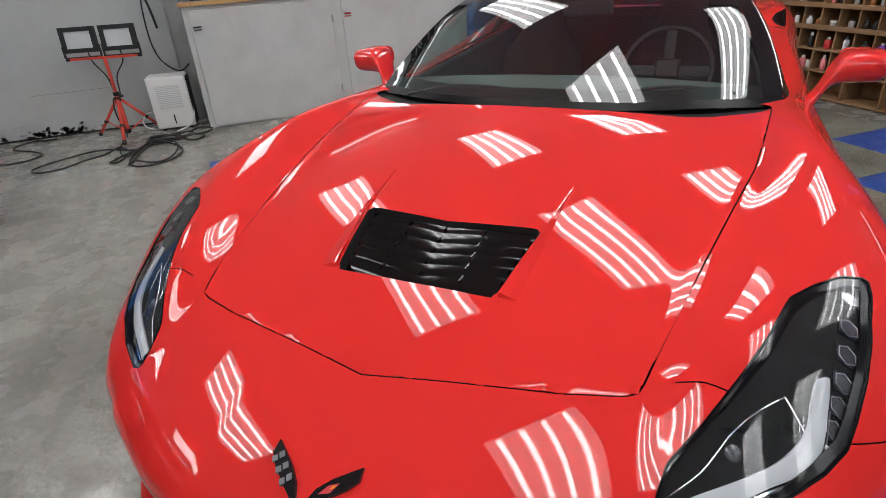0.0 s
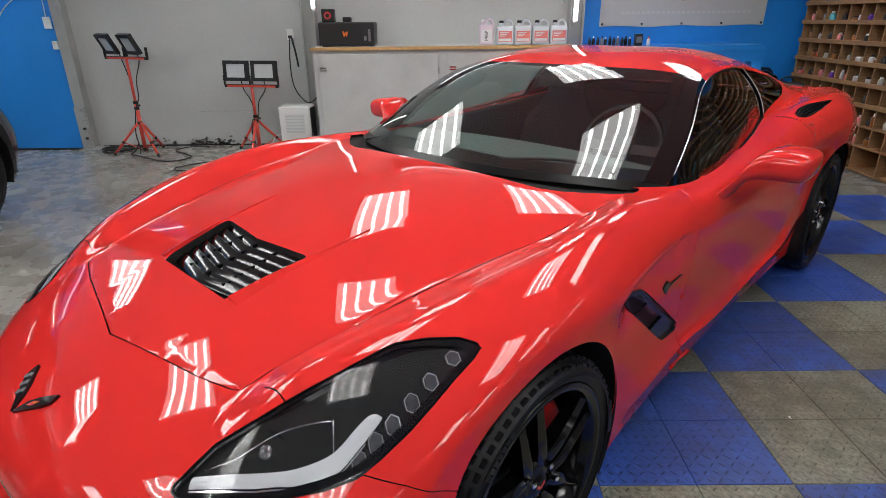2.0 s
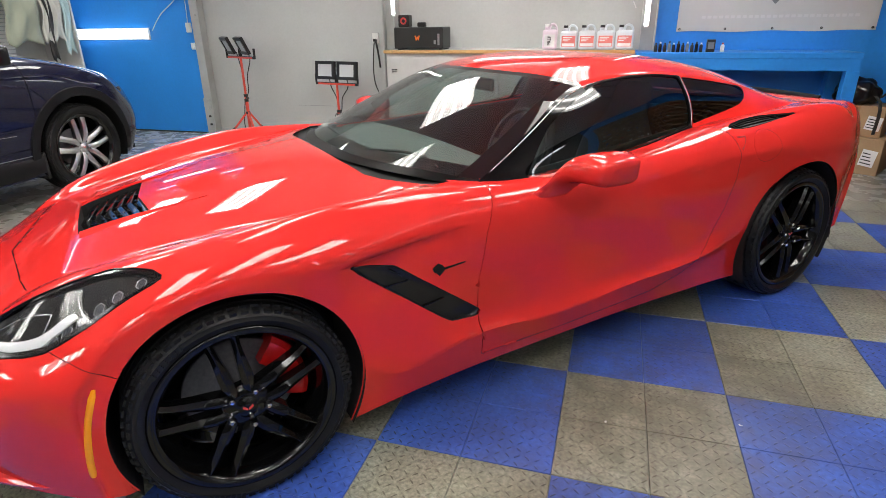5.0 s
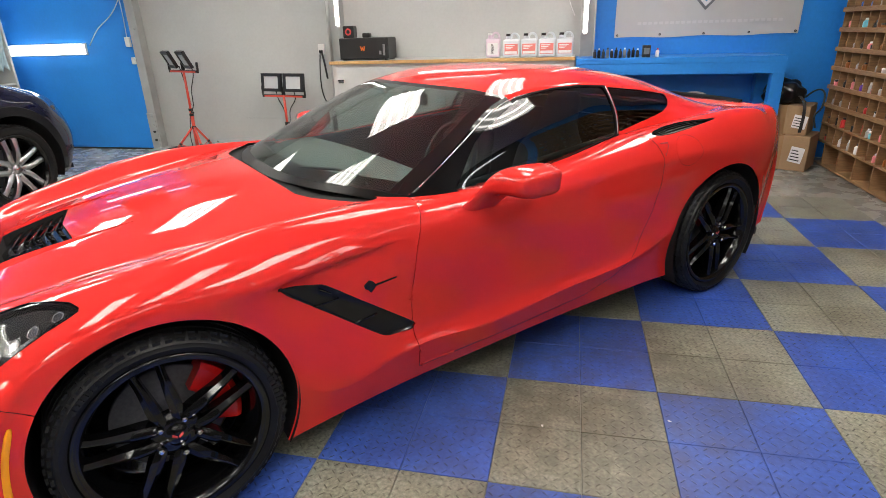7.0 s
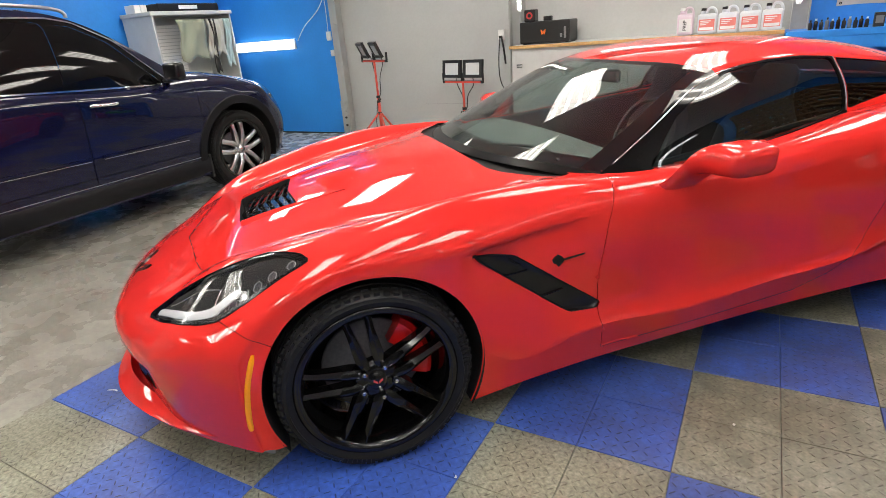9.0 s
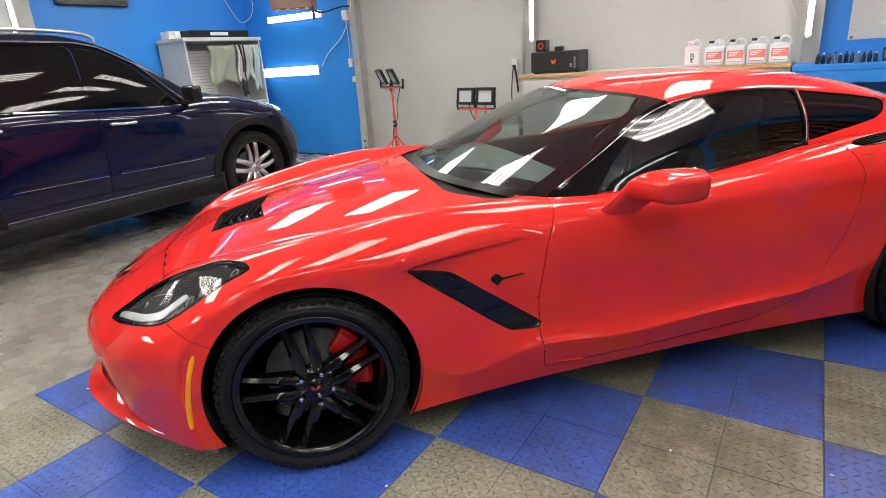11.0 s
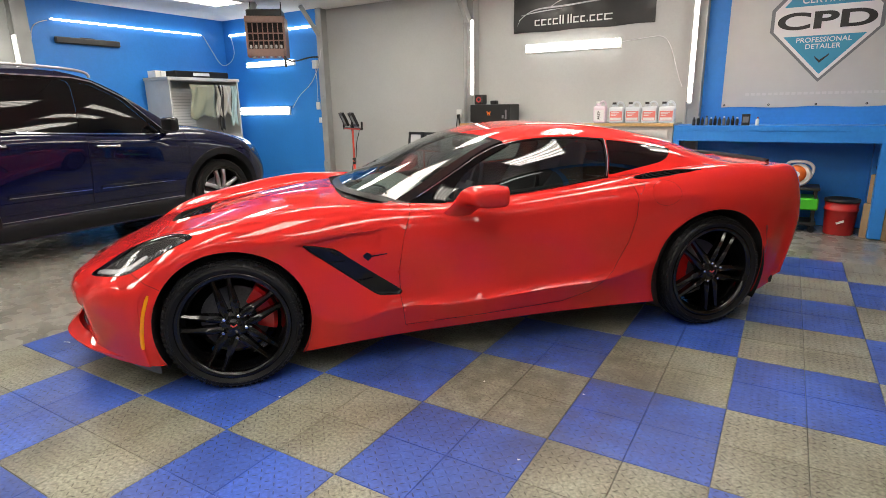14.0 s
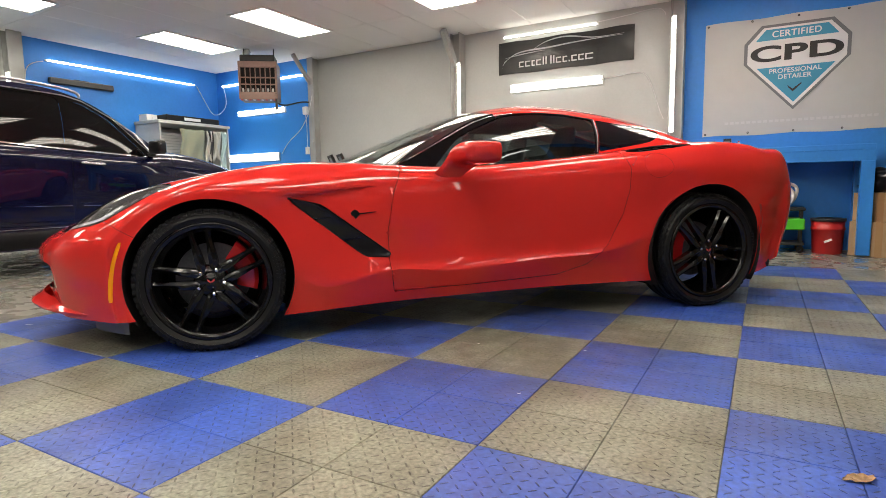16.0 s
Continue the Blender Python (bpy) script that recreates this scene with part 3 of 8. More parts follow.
KEYS_EF = [(-0.39, 0.915, 0.16), (-0.405, 0.918, 0.33), (-0.4, 0.92, 0.465), (-0.37, 0.922, 0.51), (-0.32, 0.925, 0.56), (-0.19, 0.938, 0.62), (0, 0.945, 0.655), (0.265, 0.938, 0.65), (0.44, 0.914, 0.6), (0.7, 0.897, 0.455), (1.1, 0.893, 0.415), (1.6, 0.893, 0.415), (2.08, 0.897, 0.48), (2.355, 0.913, 0.65), (2.71, 0.948, 0.7), (3.035, 0.934, 0.67), (3.225, 0.885, 0.64), (3.315, 0.845, 0.62), (3.375, 0.83, 0.51), (3.3, 0.838, 0.25)]
KEYS_F = [(-0.35, 0.925, 0.16), (-0.36, 0.933, 0.33), (-0.355, 0.935, 0.44), (-0.34, 0.935, 0.47), (-0.31, 0.937, 0.51), (-0.18, 0.943, 0.55), (0, 0.947, 0.56), (0.25, 0.937, 0.5), (0.43, 0.915, 0.29), (0.7, 0.918, 0.303), (1.1, 0.919, 0.31), (1.6, 0.921, 0.338), (2.05, 0.915, 0.362), (2.34, 0.91, 0.44), (2.71, 0.95, 0.56), (3.04, 0.935, 0.52), (3.2, 0.885, 0.48), (3.27, 0.85, 0.46), (3.33, 0.835, 0.4), (3.27, 0.84, 0.24)]
KEYS_FG = [(-0.33, 0.922, 0.16), (-0.34, 0.93, 0.265), (-0.33, 0.93, 0.325), (-0.32, 0.93, 0.335), (-0.29, 0.93, 0.345), (-0.165, 0.935, 0.35), (0, 0.937, 0.35), (0.23, 0.932, 0.32), (0.425, 0.900, 0.205), (0.7, 0.894, 0.213),
           (1.1, 0.893, 0.228), (1.6, 0.888, 0.248), (2.04, 0.880, 0.275), (2.335, 0.888, 0.31), (2.71, 0.92, 0.36), (3.02, 0.917, 0.345), (3.16, 0.885, 0.33), (3.225, 0.858, 0.325), (3.275, 0.845, 0.30), (3.235, 0.848, 0.225)]
KEYS_G = [(-0.31, 0.92, 0.16), (-0.315, 0.925, 0.20), (-0.31, 0.925, 0.21), (-0.295, 0.925, 0.20), (-0.27, 0.925, 0.18), (-0.15, 0.925, 0.15), (0, 0.925, 0.14), (0.2, 0.925, 0.138), (0.42, 0.895, 0.14), (0.7, 0.876, 0.152),
          (1.1, 0.868, 0.164), (1.6, 0.864, 0.174), (2.0, 0.864, 0.174), (2.33, 0.868, 0.17), (2.71, 0.885, 0.16), (3.0, 0.895, 0.17), (3.12, 0.885, 0.18), (3.18, 0.865, 0.19), (3.22, 0.855, 0.20), (3.2, 0.855, 0.21)]
body_grid = net([KEYS_A, KEYS_B, KEYS_BC, KEYS_C, KEYS_CD, KEYS_D, KEYS_E, KEYS_EF, KEYS_F, KEYS_FG, KEYS_G], 340, 114, creases=(1, 3, 8))[0]

for _ in range(40):                              # ease the tail into one even curve
    ease = np.clip((body_grid[1:-1, 1:-1, 0] - 3.08) / 0.10, 0, 1)[:, :, None] * 0.5
    mean = (body_grid[:-2, 1:-1] + body_grid[2:, 1:-1] + body_grid[1:-1, :-2] + body_grid[1:-1, 2:]) / 4
    body_grid[1:-1, 1:-1] += ease * (mean - body_grid[1:-1, 1:-1])
for _ in range(14):                              # and the wings beside the hood
    gx, gw = body_grid[1:-1, 1:-1, 0], body_grid[1:-1, 1:-1, 1]
    ease = (np.clip((gx + 0.70) / 0.06, 0, 1) * np.clip((0.30 - gx) / 0.3, 0, 1) * np.clip((gw - 0.50) / 0.04, 0, 1) * np.clip((0.88 - gw) / 0.04, 0, 1))[:, :, None] * 0.5
    mean = (body_grid[:-2, 1:-1] + body_grid[2:, 1:-1] + body_grid[1:-1, :-2] + body_grid[1:-1, 2:]) / 4
    body_grid[1:-1, 1:-1] += ease * (mean - body_grid[1:-1, 1:-1])

# the fender is hollowed under a crease that runs from the outlet to the door
gx, gw, gz = body_grid[:, :, 0], body_grid[:, :, 1], body_grid[:, :, 2]
under = np.interp(gx, (0.33, 0.46, 0.63, 0.80), (0.708, 0.722, 0.738, 0.745)) - gz
hollow = 0.016 * np.clip(under / 0.022, 0, 1) * np.clip(1 - under / 0.20, 0, 1) * np.clip((gx - 0.30) / 0.10, 0, 1) * np.clip((0.83 - gx) / 0.30, 0, 1) * (gw > 0.8)
body_grid[:, :, 1] -= hollow
# and the shoulder carries a soft ridge from the door to the haunch
ridge = (gz - np.interp(gx, (1.30, 1.46, 1.79, 2.13, 2.45), (0.757, 0.770, 0.786, 0.803, 0.812))) / 0.024
body_grid[:, :, 1] += 0.0050 * np.exp(-ridge ** 2) * np.clip((gx - 1.30) / 0.25, 0, 1) * np.clip((2.62 - gx) / 0.25, 0, 1) * (gw > 0.8)

# greenhouse: from the middle of the roof over the rail down to the belt line
ROOF_T = [(0.575, 0, 0.853), (0.98, 0, 1.024), (1.37, 0, 1.168), (1.75, 0, 1.222), (2.15, 0, 1.210), (2.5, 0, 1.158), (2.8, 0, 1.080), (3.1, 0, 0.962)]
ROOF_M = [(0.61, 0.34, 0.852), (1.005, 0.33, 1.016), (1.40, 0.3, 1.164), (1.77, 0.29, 1.219), (2.16, 0.28, 1.206), (2.5, 0.28, 1.154), (2.8, 0.28, 1.076), (3.1, 0.28, 0.958)]
ROOF_Q = [(0.71, 0.58, 0.846), (1.085, 0.535, 1.021), (1.435, 0.470, 1.156), (1.80, 0.455, 1.199), (2.17, 0.425, 1.181), (2.5, 0.425, 1.130), (2.8, 0.425, 1.053), (3.09, 0.41, 0.957)]
ROOF_R = [(0.86, 0.778, 0.822), (1.19, 0.705, 1.008), (1.485, 0.614, 1.134), (1.85, 0.582, 1.155), (2.18, 0.535, 1.133), (2.5, 0.553, 1.083), (2.8, 0.560, 1.012), (3.08, 0.53, 0.952)]
ROOF_N = [(0.91, 0.793, 0.825), (1.225, 0.768, 0.905), (1.56, 0.735, 0.985), (1.87, 0.700, 1.003), (2.19, 0.645, 1.012), (2.5, 0.638, 1.010), (2.8, 0.632, 0.983), (3.08, 0.60, 0.948)]
ROOF_K = [(0.96, 0.806, 0.826), (1.26, 0.798, 0.830), (1.62, 0.770, 0.855), (1.9, 0.734, 0.884), (2.2, 0.690, 0.913), (2.5, 0.695, 0.932), (2.8, 0.700, 0.945), (3.08, 0.68, 0.940)]
roof_grid, roof_v, roof_keys, roof_u, _ = net([ROOF_T, ROOF_M, ROOF_Q, ROOF_R, ROOF_N, ROOF_K], 150, 64, creases=(3,))

WHEEL_F, WHEEL_R = (0.0, 0.327), (2.71, 0.340)
ARCH_F, ARCH_R = 0.362, 0.378


def arch_f(c):
    return math.hypot(c.x - WHEEL_F[0], c.z - WHEEL_F[1] - 0.004) - ARCH_F


def arch_r(c):
    return math.hypot(c.x - WHEEL_R[0], c.z - WHEEL_R[1] - 0.004) - ARCH_R


def outer(c):
    return -c.y > 0.55


half = sheet(body_grid)
shell = sheet(offset_grid(body_grid, 0.014))

for f, x0 in ((arch_f, 0.0), (arch_r, 2.71)):
    near = lambda c, x0=x0: abs(c.x - x0) < 0.5 and -c.y > 0.7 and c.z < 0.82
    cut(half, f, near)
    lift(half, lambda c, f=f, near=near: f(c) < 0 and -c.y > 0.6 and abs(c.x) < 9 and c.z < 0.76).free()
    lift(shell, lambda c, f=f: f(c) < 0.012 and -c.y > 0.55 and c.z < 0.77).free()

# hood outline, its louvred outlet, lamps, door, vents, in plan (x, w) or from the side (x, z)
HOOD = [(-0.600, 0), (-0.568, 0.18), (-0.535, 0.38), (-0.510, 0.485), (-0.499, 0.505), (-0.480, 0.512), (-0.311, 0.549), (0.028, 0.623), (0.3, 0.68), (0.55, 0.71), (0.75, 0.73), (0.9, 0.71), (0.9, 0)]
VENT = [(-0.375, 0), (-0.372, 0.185), (-0.352, 0.20), (-0.155, 0.232), (-0.140, 0.222), (-0.165, 0)]
LAMP = [(-0.676, 0.549), (-0.635, 0.554), (-0.590, 0.563), (-0.528, 0.606), (-0.473, 0.638), (-0.430, 0.661), (-0.369, 0.689), (-0.285, 0.718), (-0.262, 0.727), (-0.215, 0.767), (-0.169, 0.815), (-0.151, 0.852), (-0.156, 0.864), (-0.18, 0.868), (-0.283, 0.863), (-0.34, 0.856), (-0.406, 0.841), (-0.452, 0.827), (-0.505, 0.793), (-0.565, 0.740), (-0.635, 0.656), (-0.683, 0.575), (-0.684, 0.556)]
DOOR = [(0.905, 0.86), (0.845, 0.70), (0.815, 0.52), (0.82, 0.36), (0.84, 0.212), (1.3, 0.222), (1.75, 0.242), (1.93, 0.29), (2.06, 0.40), (2.15, 0.56), (2.185, 0.70), (2.19, 0.82), (2.165, 0.91), (2.1, 0.98), (0.9, 0.98)]
SIDE_VENT = [(0.345, 0.69), (0.43, 0.672), (0.50, 0.655), (0.835, 0.405), (0.815, 0.385), (0.70, 0.395), (0.375, 0.655)]
REAR_VENT = [(2.20, 0.818), (2.235, 0.842), (2.30, 0.852), (2.43, 0.859), (2.55, 0.864), (2.64, 0.866), (2.53, 0.838), (2.42, 0.80), (2.32, 0.785), (2.235, 0.795)]
MARKER = [(-0.360, 0.512), (-0.376, 0.468), (-0.394, 0.410), (-0.406, 0.345), (-0.412, 0.290), (-0.413, 0.252)]

f_hood, f_vent, f_lamp = (inside_sdf(rounded(p, 3, 0.08)) for p in (HOOD + [(x, -w) for x, w in HOOD[::-1]], VENT + [(x, -w) for x, w in VENT[::-1]], LAMP))
f_door, f_side, f_rear = (inside_sdf(p) for p in (DOOR, rounded(SIDE_VENT, 3, 0.12), rounded(REAR_VENT, 3, 0.12)))

plan = lambda f: (lambda c: f(c.x, -c.y))
prof = lambda f: (lambda c: f(c.x, c.z))
top_front = lambda c: c.x < 0.8 and c.z > 0.58 and -c.y < 0.74
cut(half, plan(f_vent), lambda c: -0.45 < c.x < -0.08 and -c.y < 0.3 and c.z > 0.6)
lift(half, lambda c: c.z > 0.6 and -0.5 < c.x < 0 and f_vent(c.x, -c.y) < 0).free()
lift(shell, lambda c: c.z > 0.58 and -0.5 < c.x < 0 and f_vent(c.x, -c.y) < 0.012).free()
near_lamp = lambda c: -0.76 < c.x < -0.08 and 0.48 < -c.y < 0.93 and c.z > 0.5
cut(half, plan(f_lamp), near_lamp)
lens = lift(half, lambda c: near_lamp(c) and f_lamp(c.x, -c.y) < 0)
cut(half, plan(f_hood), top_front)
cut(half, prof(f_side), lambda c: -c.y > 0.78 and 0.25 < c.x < 0.9)
lift(half, lambda c: -c.y > 0.78 and 0.25 < c.x < 0.9 and f_side(c.x, c.z) < 0).free()
lift(shell, lambda c: -c.y > 0.7 and 0.25 < c.x < 0.9 and f_side(c.x, c.z) < 0.01).free()
near_rear = lambda c: 0.70 < -c.y < 0.92 and 2.12 < c.x < 2.72 and c.z > 0.82
cut(half, plan(f_rear), near_rear)
lift(half, lambda c: near_rear(c) and f_rear(c.x, -c.y) < 0).free()
lift(shell, lambda c: near_rear(c) and f_rear(c.x, -c.y) < 0.01).free()
cut(half, prof(f_door), lambda c: -c.y > 0.74 and 0.7 < c.x < 2.3 and c.z < 0.95)
# joint from the hood's corner to the lamp, joint from the lamp to the wheel arch
seam(half, lambda c: c.x - float(np.interp(-c.y, (0.50, 0.547, 0.60, 0.64), (-0.499, -0.474, -0.469, -0.473))), lambda c: 0.550 < -c.y < 0.645 and -0.54 < c.x < -0.41 and c.z > 0.6, 0.0013)
seam(half, lambda c: c.z - float(np.interp(c.x, (-0.45, -0.395, -0.33, -0.30), (0.603, 0.584, 0.546, 0.530))), lambda c: -c.y > 0.82 and -0.47 < c.x < -0.28 and 0.48 < c.z < 0.64, 0.0012)
# sharp fold over the fender outlet: the panel under it stands back
fold = lambda c: c.z - float(np.interp(c.x, (0.30, 0.47, 0.60, 0.78), (0.700, 0.708, 0.728, 0.742)))
near_fold = lambda c: -c.y > 0.80 and 0.28 < c.x < 0.82 and 0.52 < c.z < 0.80
cut(half, fold, near_fold)
cut(half, lambda c: fold(c) + 0.004, near_fold)
for v in half.verts:
    if near_fold(v.co) and fold(v.co) < -0.003:
        ends = min(1.0, max(0.0, (v.co.x - 0.31) / 0.10)) * min(1.0, max(0.0, (0.765 - v.co.x) / 0.06))
        v.co.y += 0.010 * ends * max(0.0, 1 + fold(v.co) / 0.13)
fuel = lambda c: math.hypot((c.x - 2.365) / 0.088, (c.z - 0.832) / 0.070) * 0.09 - 0.09
near_fuel = lambda c: -c.y > 0.74 and 2.25 < c.x < 2.56 and c.z > 0.7
cut(half, fuel, near_fuel)
fuel_door = drawn_in(lift(half, lambda c: near_fuel(c) and fuel(c) < 0), fuel, 0.0012)
rear_cut = lambda c: c.x - 3.06 - 0.18 * max(0, c.z - 0.3)

# lower front intake
f_intake = inside_sdf(rounded([(0.0, 0.41), (0.50, 0.41), (0.645, 0.405), (0.685, 0.375), (0.62, 0.285), (0.0, 0.255), (-0.62, 0.285), (-0.685, 0.375), (-0.645, 0.405), (-0.50, 0.41)], 3, 0.15))
near_nose = lambda c: c.x < -0.62 and c.z < 0.46
cut(half, lambda c: f_intake(-c.y, c.z), near_nose)
lift(half, lambda c: near_nose(c) and f_intake(-c.y, c.z) < 0).free()
lift(shell, lambda c: c.x < -0.55 and c.z < 0.46 and f_intake(-c.y, c.z) < 0.01).free()


def cabin(c):
    """Inside the footprint of the greenhouse."""
    w = -c.y
    front = 0.66 + 0.16 * (w / 0.7) ** 2 + max(0, w - 0.66) * 2.2
    belt = float(np.interp(c.x, (0.9, 1.26, 1.62, 1.9, 2.2, 2.98), (0.775, 0.770, 0.742, 0.704, 0.655, 0.62)))
    return front < c.x < 2.98 and w < belt and c.z > 0.7


lift(half, cabin).free()
lift(shell, cabin).free()

near_door = lambda c: -c.y > 0.7 and 0.78 < c.x < 2.25 and 0.15 < c.z < 0.99
doors = drawn_in(lift(half, lambda c: near_door(c) and f_door(c.x, c.z) < 0), prof(f_door), 0.003)
hood = drawn_in(lift(half, lambda c: top_front(c) and f_hood(c.x, -c.y) < 0), plan(f_hood), 0.0036)
# the hood ends short of the glass over a black cowl
rear_edge = lambda c: c.x - float(np.interp(-c.y, (0, 0.20, 0.30, 0.48, 0.56, 0.68, 0.74), (0.562, 0.566, 0.568, 0.580, 0.612, 0.700, 0.76)))
cut(hood, rear_edge, lambda c: c.x > 0.42)
lift(hood, lambda c: c.x > 0.42 and rear_edge(c) > 0).free()
part("body", whole(half), RED, car, "glossy red body shell", True, 50)
part("hood", whole(hood), RED, car, "glossy red hood with a louvred outlet", True, 50)
part("fuel_door", thick(fuel_door, 0.008), RED, car, "round red fuel door", True, 50)
part("inner_shell", whole(shell), DARK, car, "", True)
left_door = part("door", thick(doors.copy(), 0.012), RED, car, "glossy red door, closed", True, 50)
right_door = part("door", thick(mirrored(doors), 0.012), RED, car, "glossy red door, closed", True, 50)
card = lift(pushed(doors, -0.016), lambda c: c.z > 0.5 and f_door(c.x, c.z) < -0.015)
part("inner_panel", card.copy(), FABRIC, left_door, "dark inner door panel", True)
part("inner_panel", mirrored(card), FABRIC, right_door, "dark inner door panel", True)

# wheel-arch linings and lips
for (wx, wz), rad in ((WHEEL_F, ARCH_F), (WHEEL_R, ARCH_R)):
    for side in (-1, 1):
        bm = bmesh.new()
        rows = []
        for a in np.linspace(radians(-32), radians(212), 49):
            rows.append([bm.verts.new((wx + r * math.cos(a), side * w, wz + 0.004 + r * math.sin(a))) for r, w in ((rad + 0.006, 0.925), (rad + 0.012, 0.60), (rad * 0.6, 0.56), (0.05, 0.56))])
        for p, q in zip(rows, rows[1:]):
            for k in range(3):
                bm.faces.new((p[k], q[k], q[k + 1], p[k + 1]))
        part("wheel_arch_lining", bm, DARK, car, "black wheel-arch lining")


def tree_of(bm):
    bm.normal_update()
    return bvhtree.BVHTree.FromBMesh(bm)


# greenhouse panes and roof
WS_V = roof_keys[2]          # top edge of the windscreen
RAIL_U = int(np.argmin(np.linalg.norm(roof_grid[0] - np.array(ROOF_R[0]), axis=1))) / (roof_grid.shape[1] - 1)   # the rail's column
surface = tree_of(sheet(body_grid))


def roof_piece(v0, v1, u0, u1):
    """A piece of the greenhouse between two rows and two columns."""
    i0, i1 = (int(round(v * (len(roof_grid) - 1))) for v in (v0, v1))
    j0, j1 = (int(round(u * (roof_grid.shape[1] - 1))) for u in (u0, u1))
    return sheet(roof_grid[i0:i1 + 1, j0:j1 + 1])


WINDOW = [(1.09, 0.834), (1.25, 0.838), (1.485, 0.848), (1.69, 0.869), (1.88, 0.891), (2.098, 0.915), (2.150, 1.121), (1.95, 1.140), (1.765, 1.143), (1.62, 1.134), (1.535, 1.122), (1.424, 1.078), (1.33, 1.038), (1.245, 0.993), (1.185, 0.938), (1.13, 0.878)]
QUARTER = [(2.118, 0.920), (2.30, 0.948), (2.42, 0.968), (2.49, 0.981), (2.545, 1.003), (2.585, 1.030), (2.605, 1.052), (2.40, 1.087), (2.22, 1.112), (2.172, 1.118)]
f_win, f_quar = inside_sdf(rounded(WINDOW, 3, 0.12)), inside_sdf(rounded(QUARTER, 3, 0.10))
canopy = roof_piece(WS_V, 1, 0, 1)
front_side = roof_piece(0, WS_V, RAIL_U, 1)
sides = lambda c: -c.y > 0.45 and c.z < 1.16
for bm in (canopy, front_side):
    cut(bm, prof(f_win), sides)
    cut(bm, prof(f_quar), sides)
    lift(bm, lambda c: sides(c) and (f_win(c.x, c.z) < 0)).free()
f_frame = inside_sdf([(0.90, 0.79), (1.6, 0.845), (2.114, 0.906), (2.168, 1.125), (1.95, 1.145), (1.765, 1.148), (1.62, 1.140), (1.53, 1.130), (1.4, 1.08), (1.2, 1.0), (0.8, 0.84)])
quarter = lift(canopy, lambda c: sides(c) and f_quar(c.x, c.z) < 0)
cut(canopy, prof(f_frame), sides)
frame_a = lift(canopy, lambda c: sides(c) and f_frame(c.x, c.z) < 0)
# hatch glass behind the roof
f_hatch = inside_sdf(rounded([(2.15, 0), (2.2, 0.36), (2.75, 0.42), (2.9, 0.36), (2.93, 0), (2.9, -0.36), (2.75, -0.42), (2.2, -0.36)], 3, 0.2))
near_top = lambda c: -c.y < 0.5 and c.x > 2.0 and c.z > 0.9
cut(canopy, plan(f_hatch), near_top)
hatch = lift(canopy, lambda c: near_top(c) and f_hatch(c.x, -c.y) < 0)
canopy_inner = canopy.copy()
part("roof", whole(canopy), RED, car, "glossy red roof and tail pillars", True, 50)
part("hatch_window", whole(hatch), DARKGLASS, car, "dark tinted rear window", True)
EDGE_U, EDGE_V = RAIL_U - 4.2 / (roof_grid.shape[1] - 1), WS_V - 2.2 / (len(roof_grid) - 1)
screen = part("windscreen", whole(roof_piece(0, EDGE_V, 0, EDGE_U)), WIND, car, "dark tinted windscreen", True)
edge_l = roof_piece(0, WS_V, EDGE_U, RAIL_U)
part("printed_edge", mirrored(edge_l), FRIT, screen, "black printed edge of the glass", True)
part("printed_edge", edge_l, FRIT, screen, "black printed edge of the glass", True)
part("printed_edge", whole(roof_piece(EDGE_V, WS_V, 0, EDGE_U)), FRIT, screen, "black printed upper edge of the glass", True)

glass_side = roof_piece(0, 1, RAIL_U, 1)
glass_tree = tree_of(glass_side)
cut(glass_side, prof(f_win), sides)
pane = lift(glass_side, lambda c: sides(c) and f_win(c.x, c.z) < 0)
for flip in (lambda b: b, mirrored):
    d = left_door if flip is not mirrored else right_door
    part("pillar", thick(flip(front_side.copy()), 0.02), PILLAR_BLACK, car, "gloss black windscreen pillar", True)
    part("window_frame", thick(flip(frame_a.copy()), 0.01), SATIN_BLACK, d, "black window surround", True)
    part("window", pushed(flip(pane), -0.006), SIDEGLASS, d, "dark tinted side window", True)
    line = []
    for k in np.linspace(0, 1, 7):
        hit = glass_tree.ray_cast(Vector((2.107 + 0.055 * k, -2.0, 0.918 + 0.203 * k)), Vector((0, 1, 0)))[0]
        line.append((hit.x, (hit.y - 0.001) * (1 if flip is not mirrored else -1), hit.z))
    part("pillar_trim", hose(bmesh.new(), line, 0.0024, 6, 2), STEEL, car, "thin grey line between the side windows", True)
    part("quarter_window", pushed(flip(quarter), -0.004), DARKGLASS, car, "dark tinted quarter window", True)

# inner lining of the roof, and a chrome tube as highlight along each pillar
i0 = int(WS_V * (len(roof_grid) - 1)) + 3
part("headliner", pushed(whole(canopy_inner), -0.014), FABRIC, car, "dark roof and pillar lining", True)
for s in (-1, 1):
    j = int(RAIL_U * (roof_grid.shape[1] - 1)) + 1
    bm = hose(bmesh.new(), [(p[0], s * (p[1] + 0.001), p[2] + 0.001) for p in roof_grid[6:i0 + 6:6, j]], 0.0018, 6, 3)
    part("pillar_trim", bm, CHROME, car, "thin chrome tube in place of the highlight on the pillar", True)
    card = cube(0.98, 2.18, -0.015, 0.015, 0.30, 0.80, 0.01)
    for v in card.verts:                         # the top follows the belt line
        if v.co.z > 0.6:
            v.co.z += 0.025 + 0.085 * (v.co.x - 0.98) / 1.2
        v.co.y -= s * 0.012 + s * 0.10 * max(0, (v.co.x - 1.2) / 0.98)
    bmesh.ops.translate(card, vec=(0, s * 0.750, 0), verts=card.verts)
    part("door_card", card, FABRIC, left_door if s < 0 else right_door, "dark padded inner side")

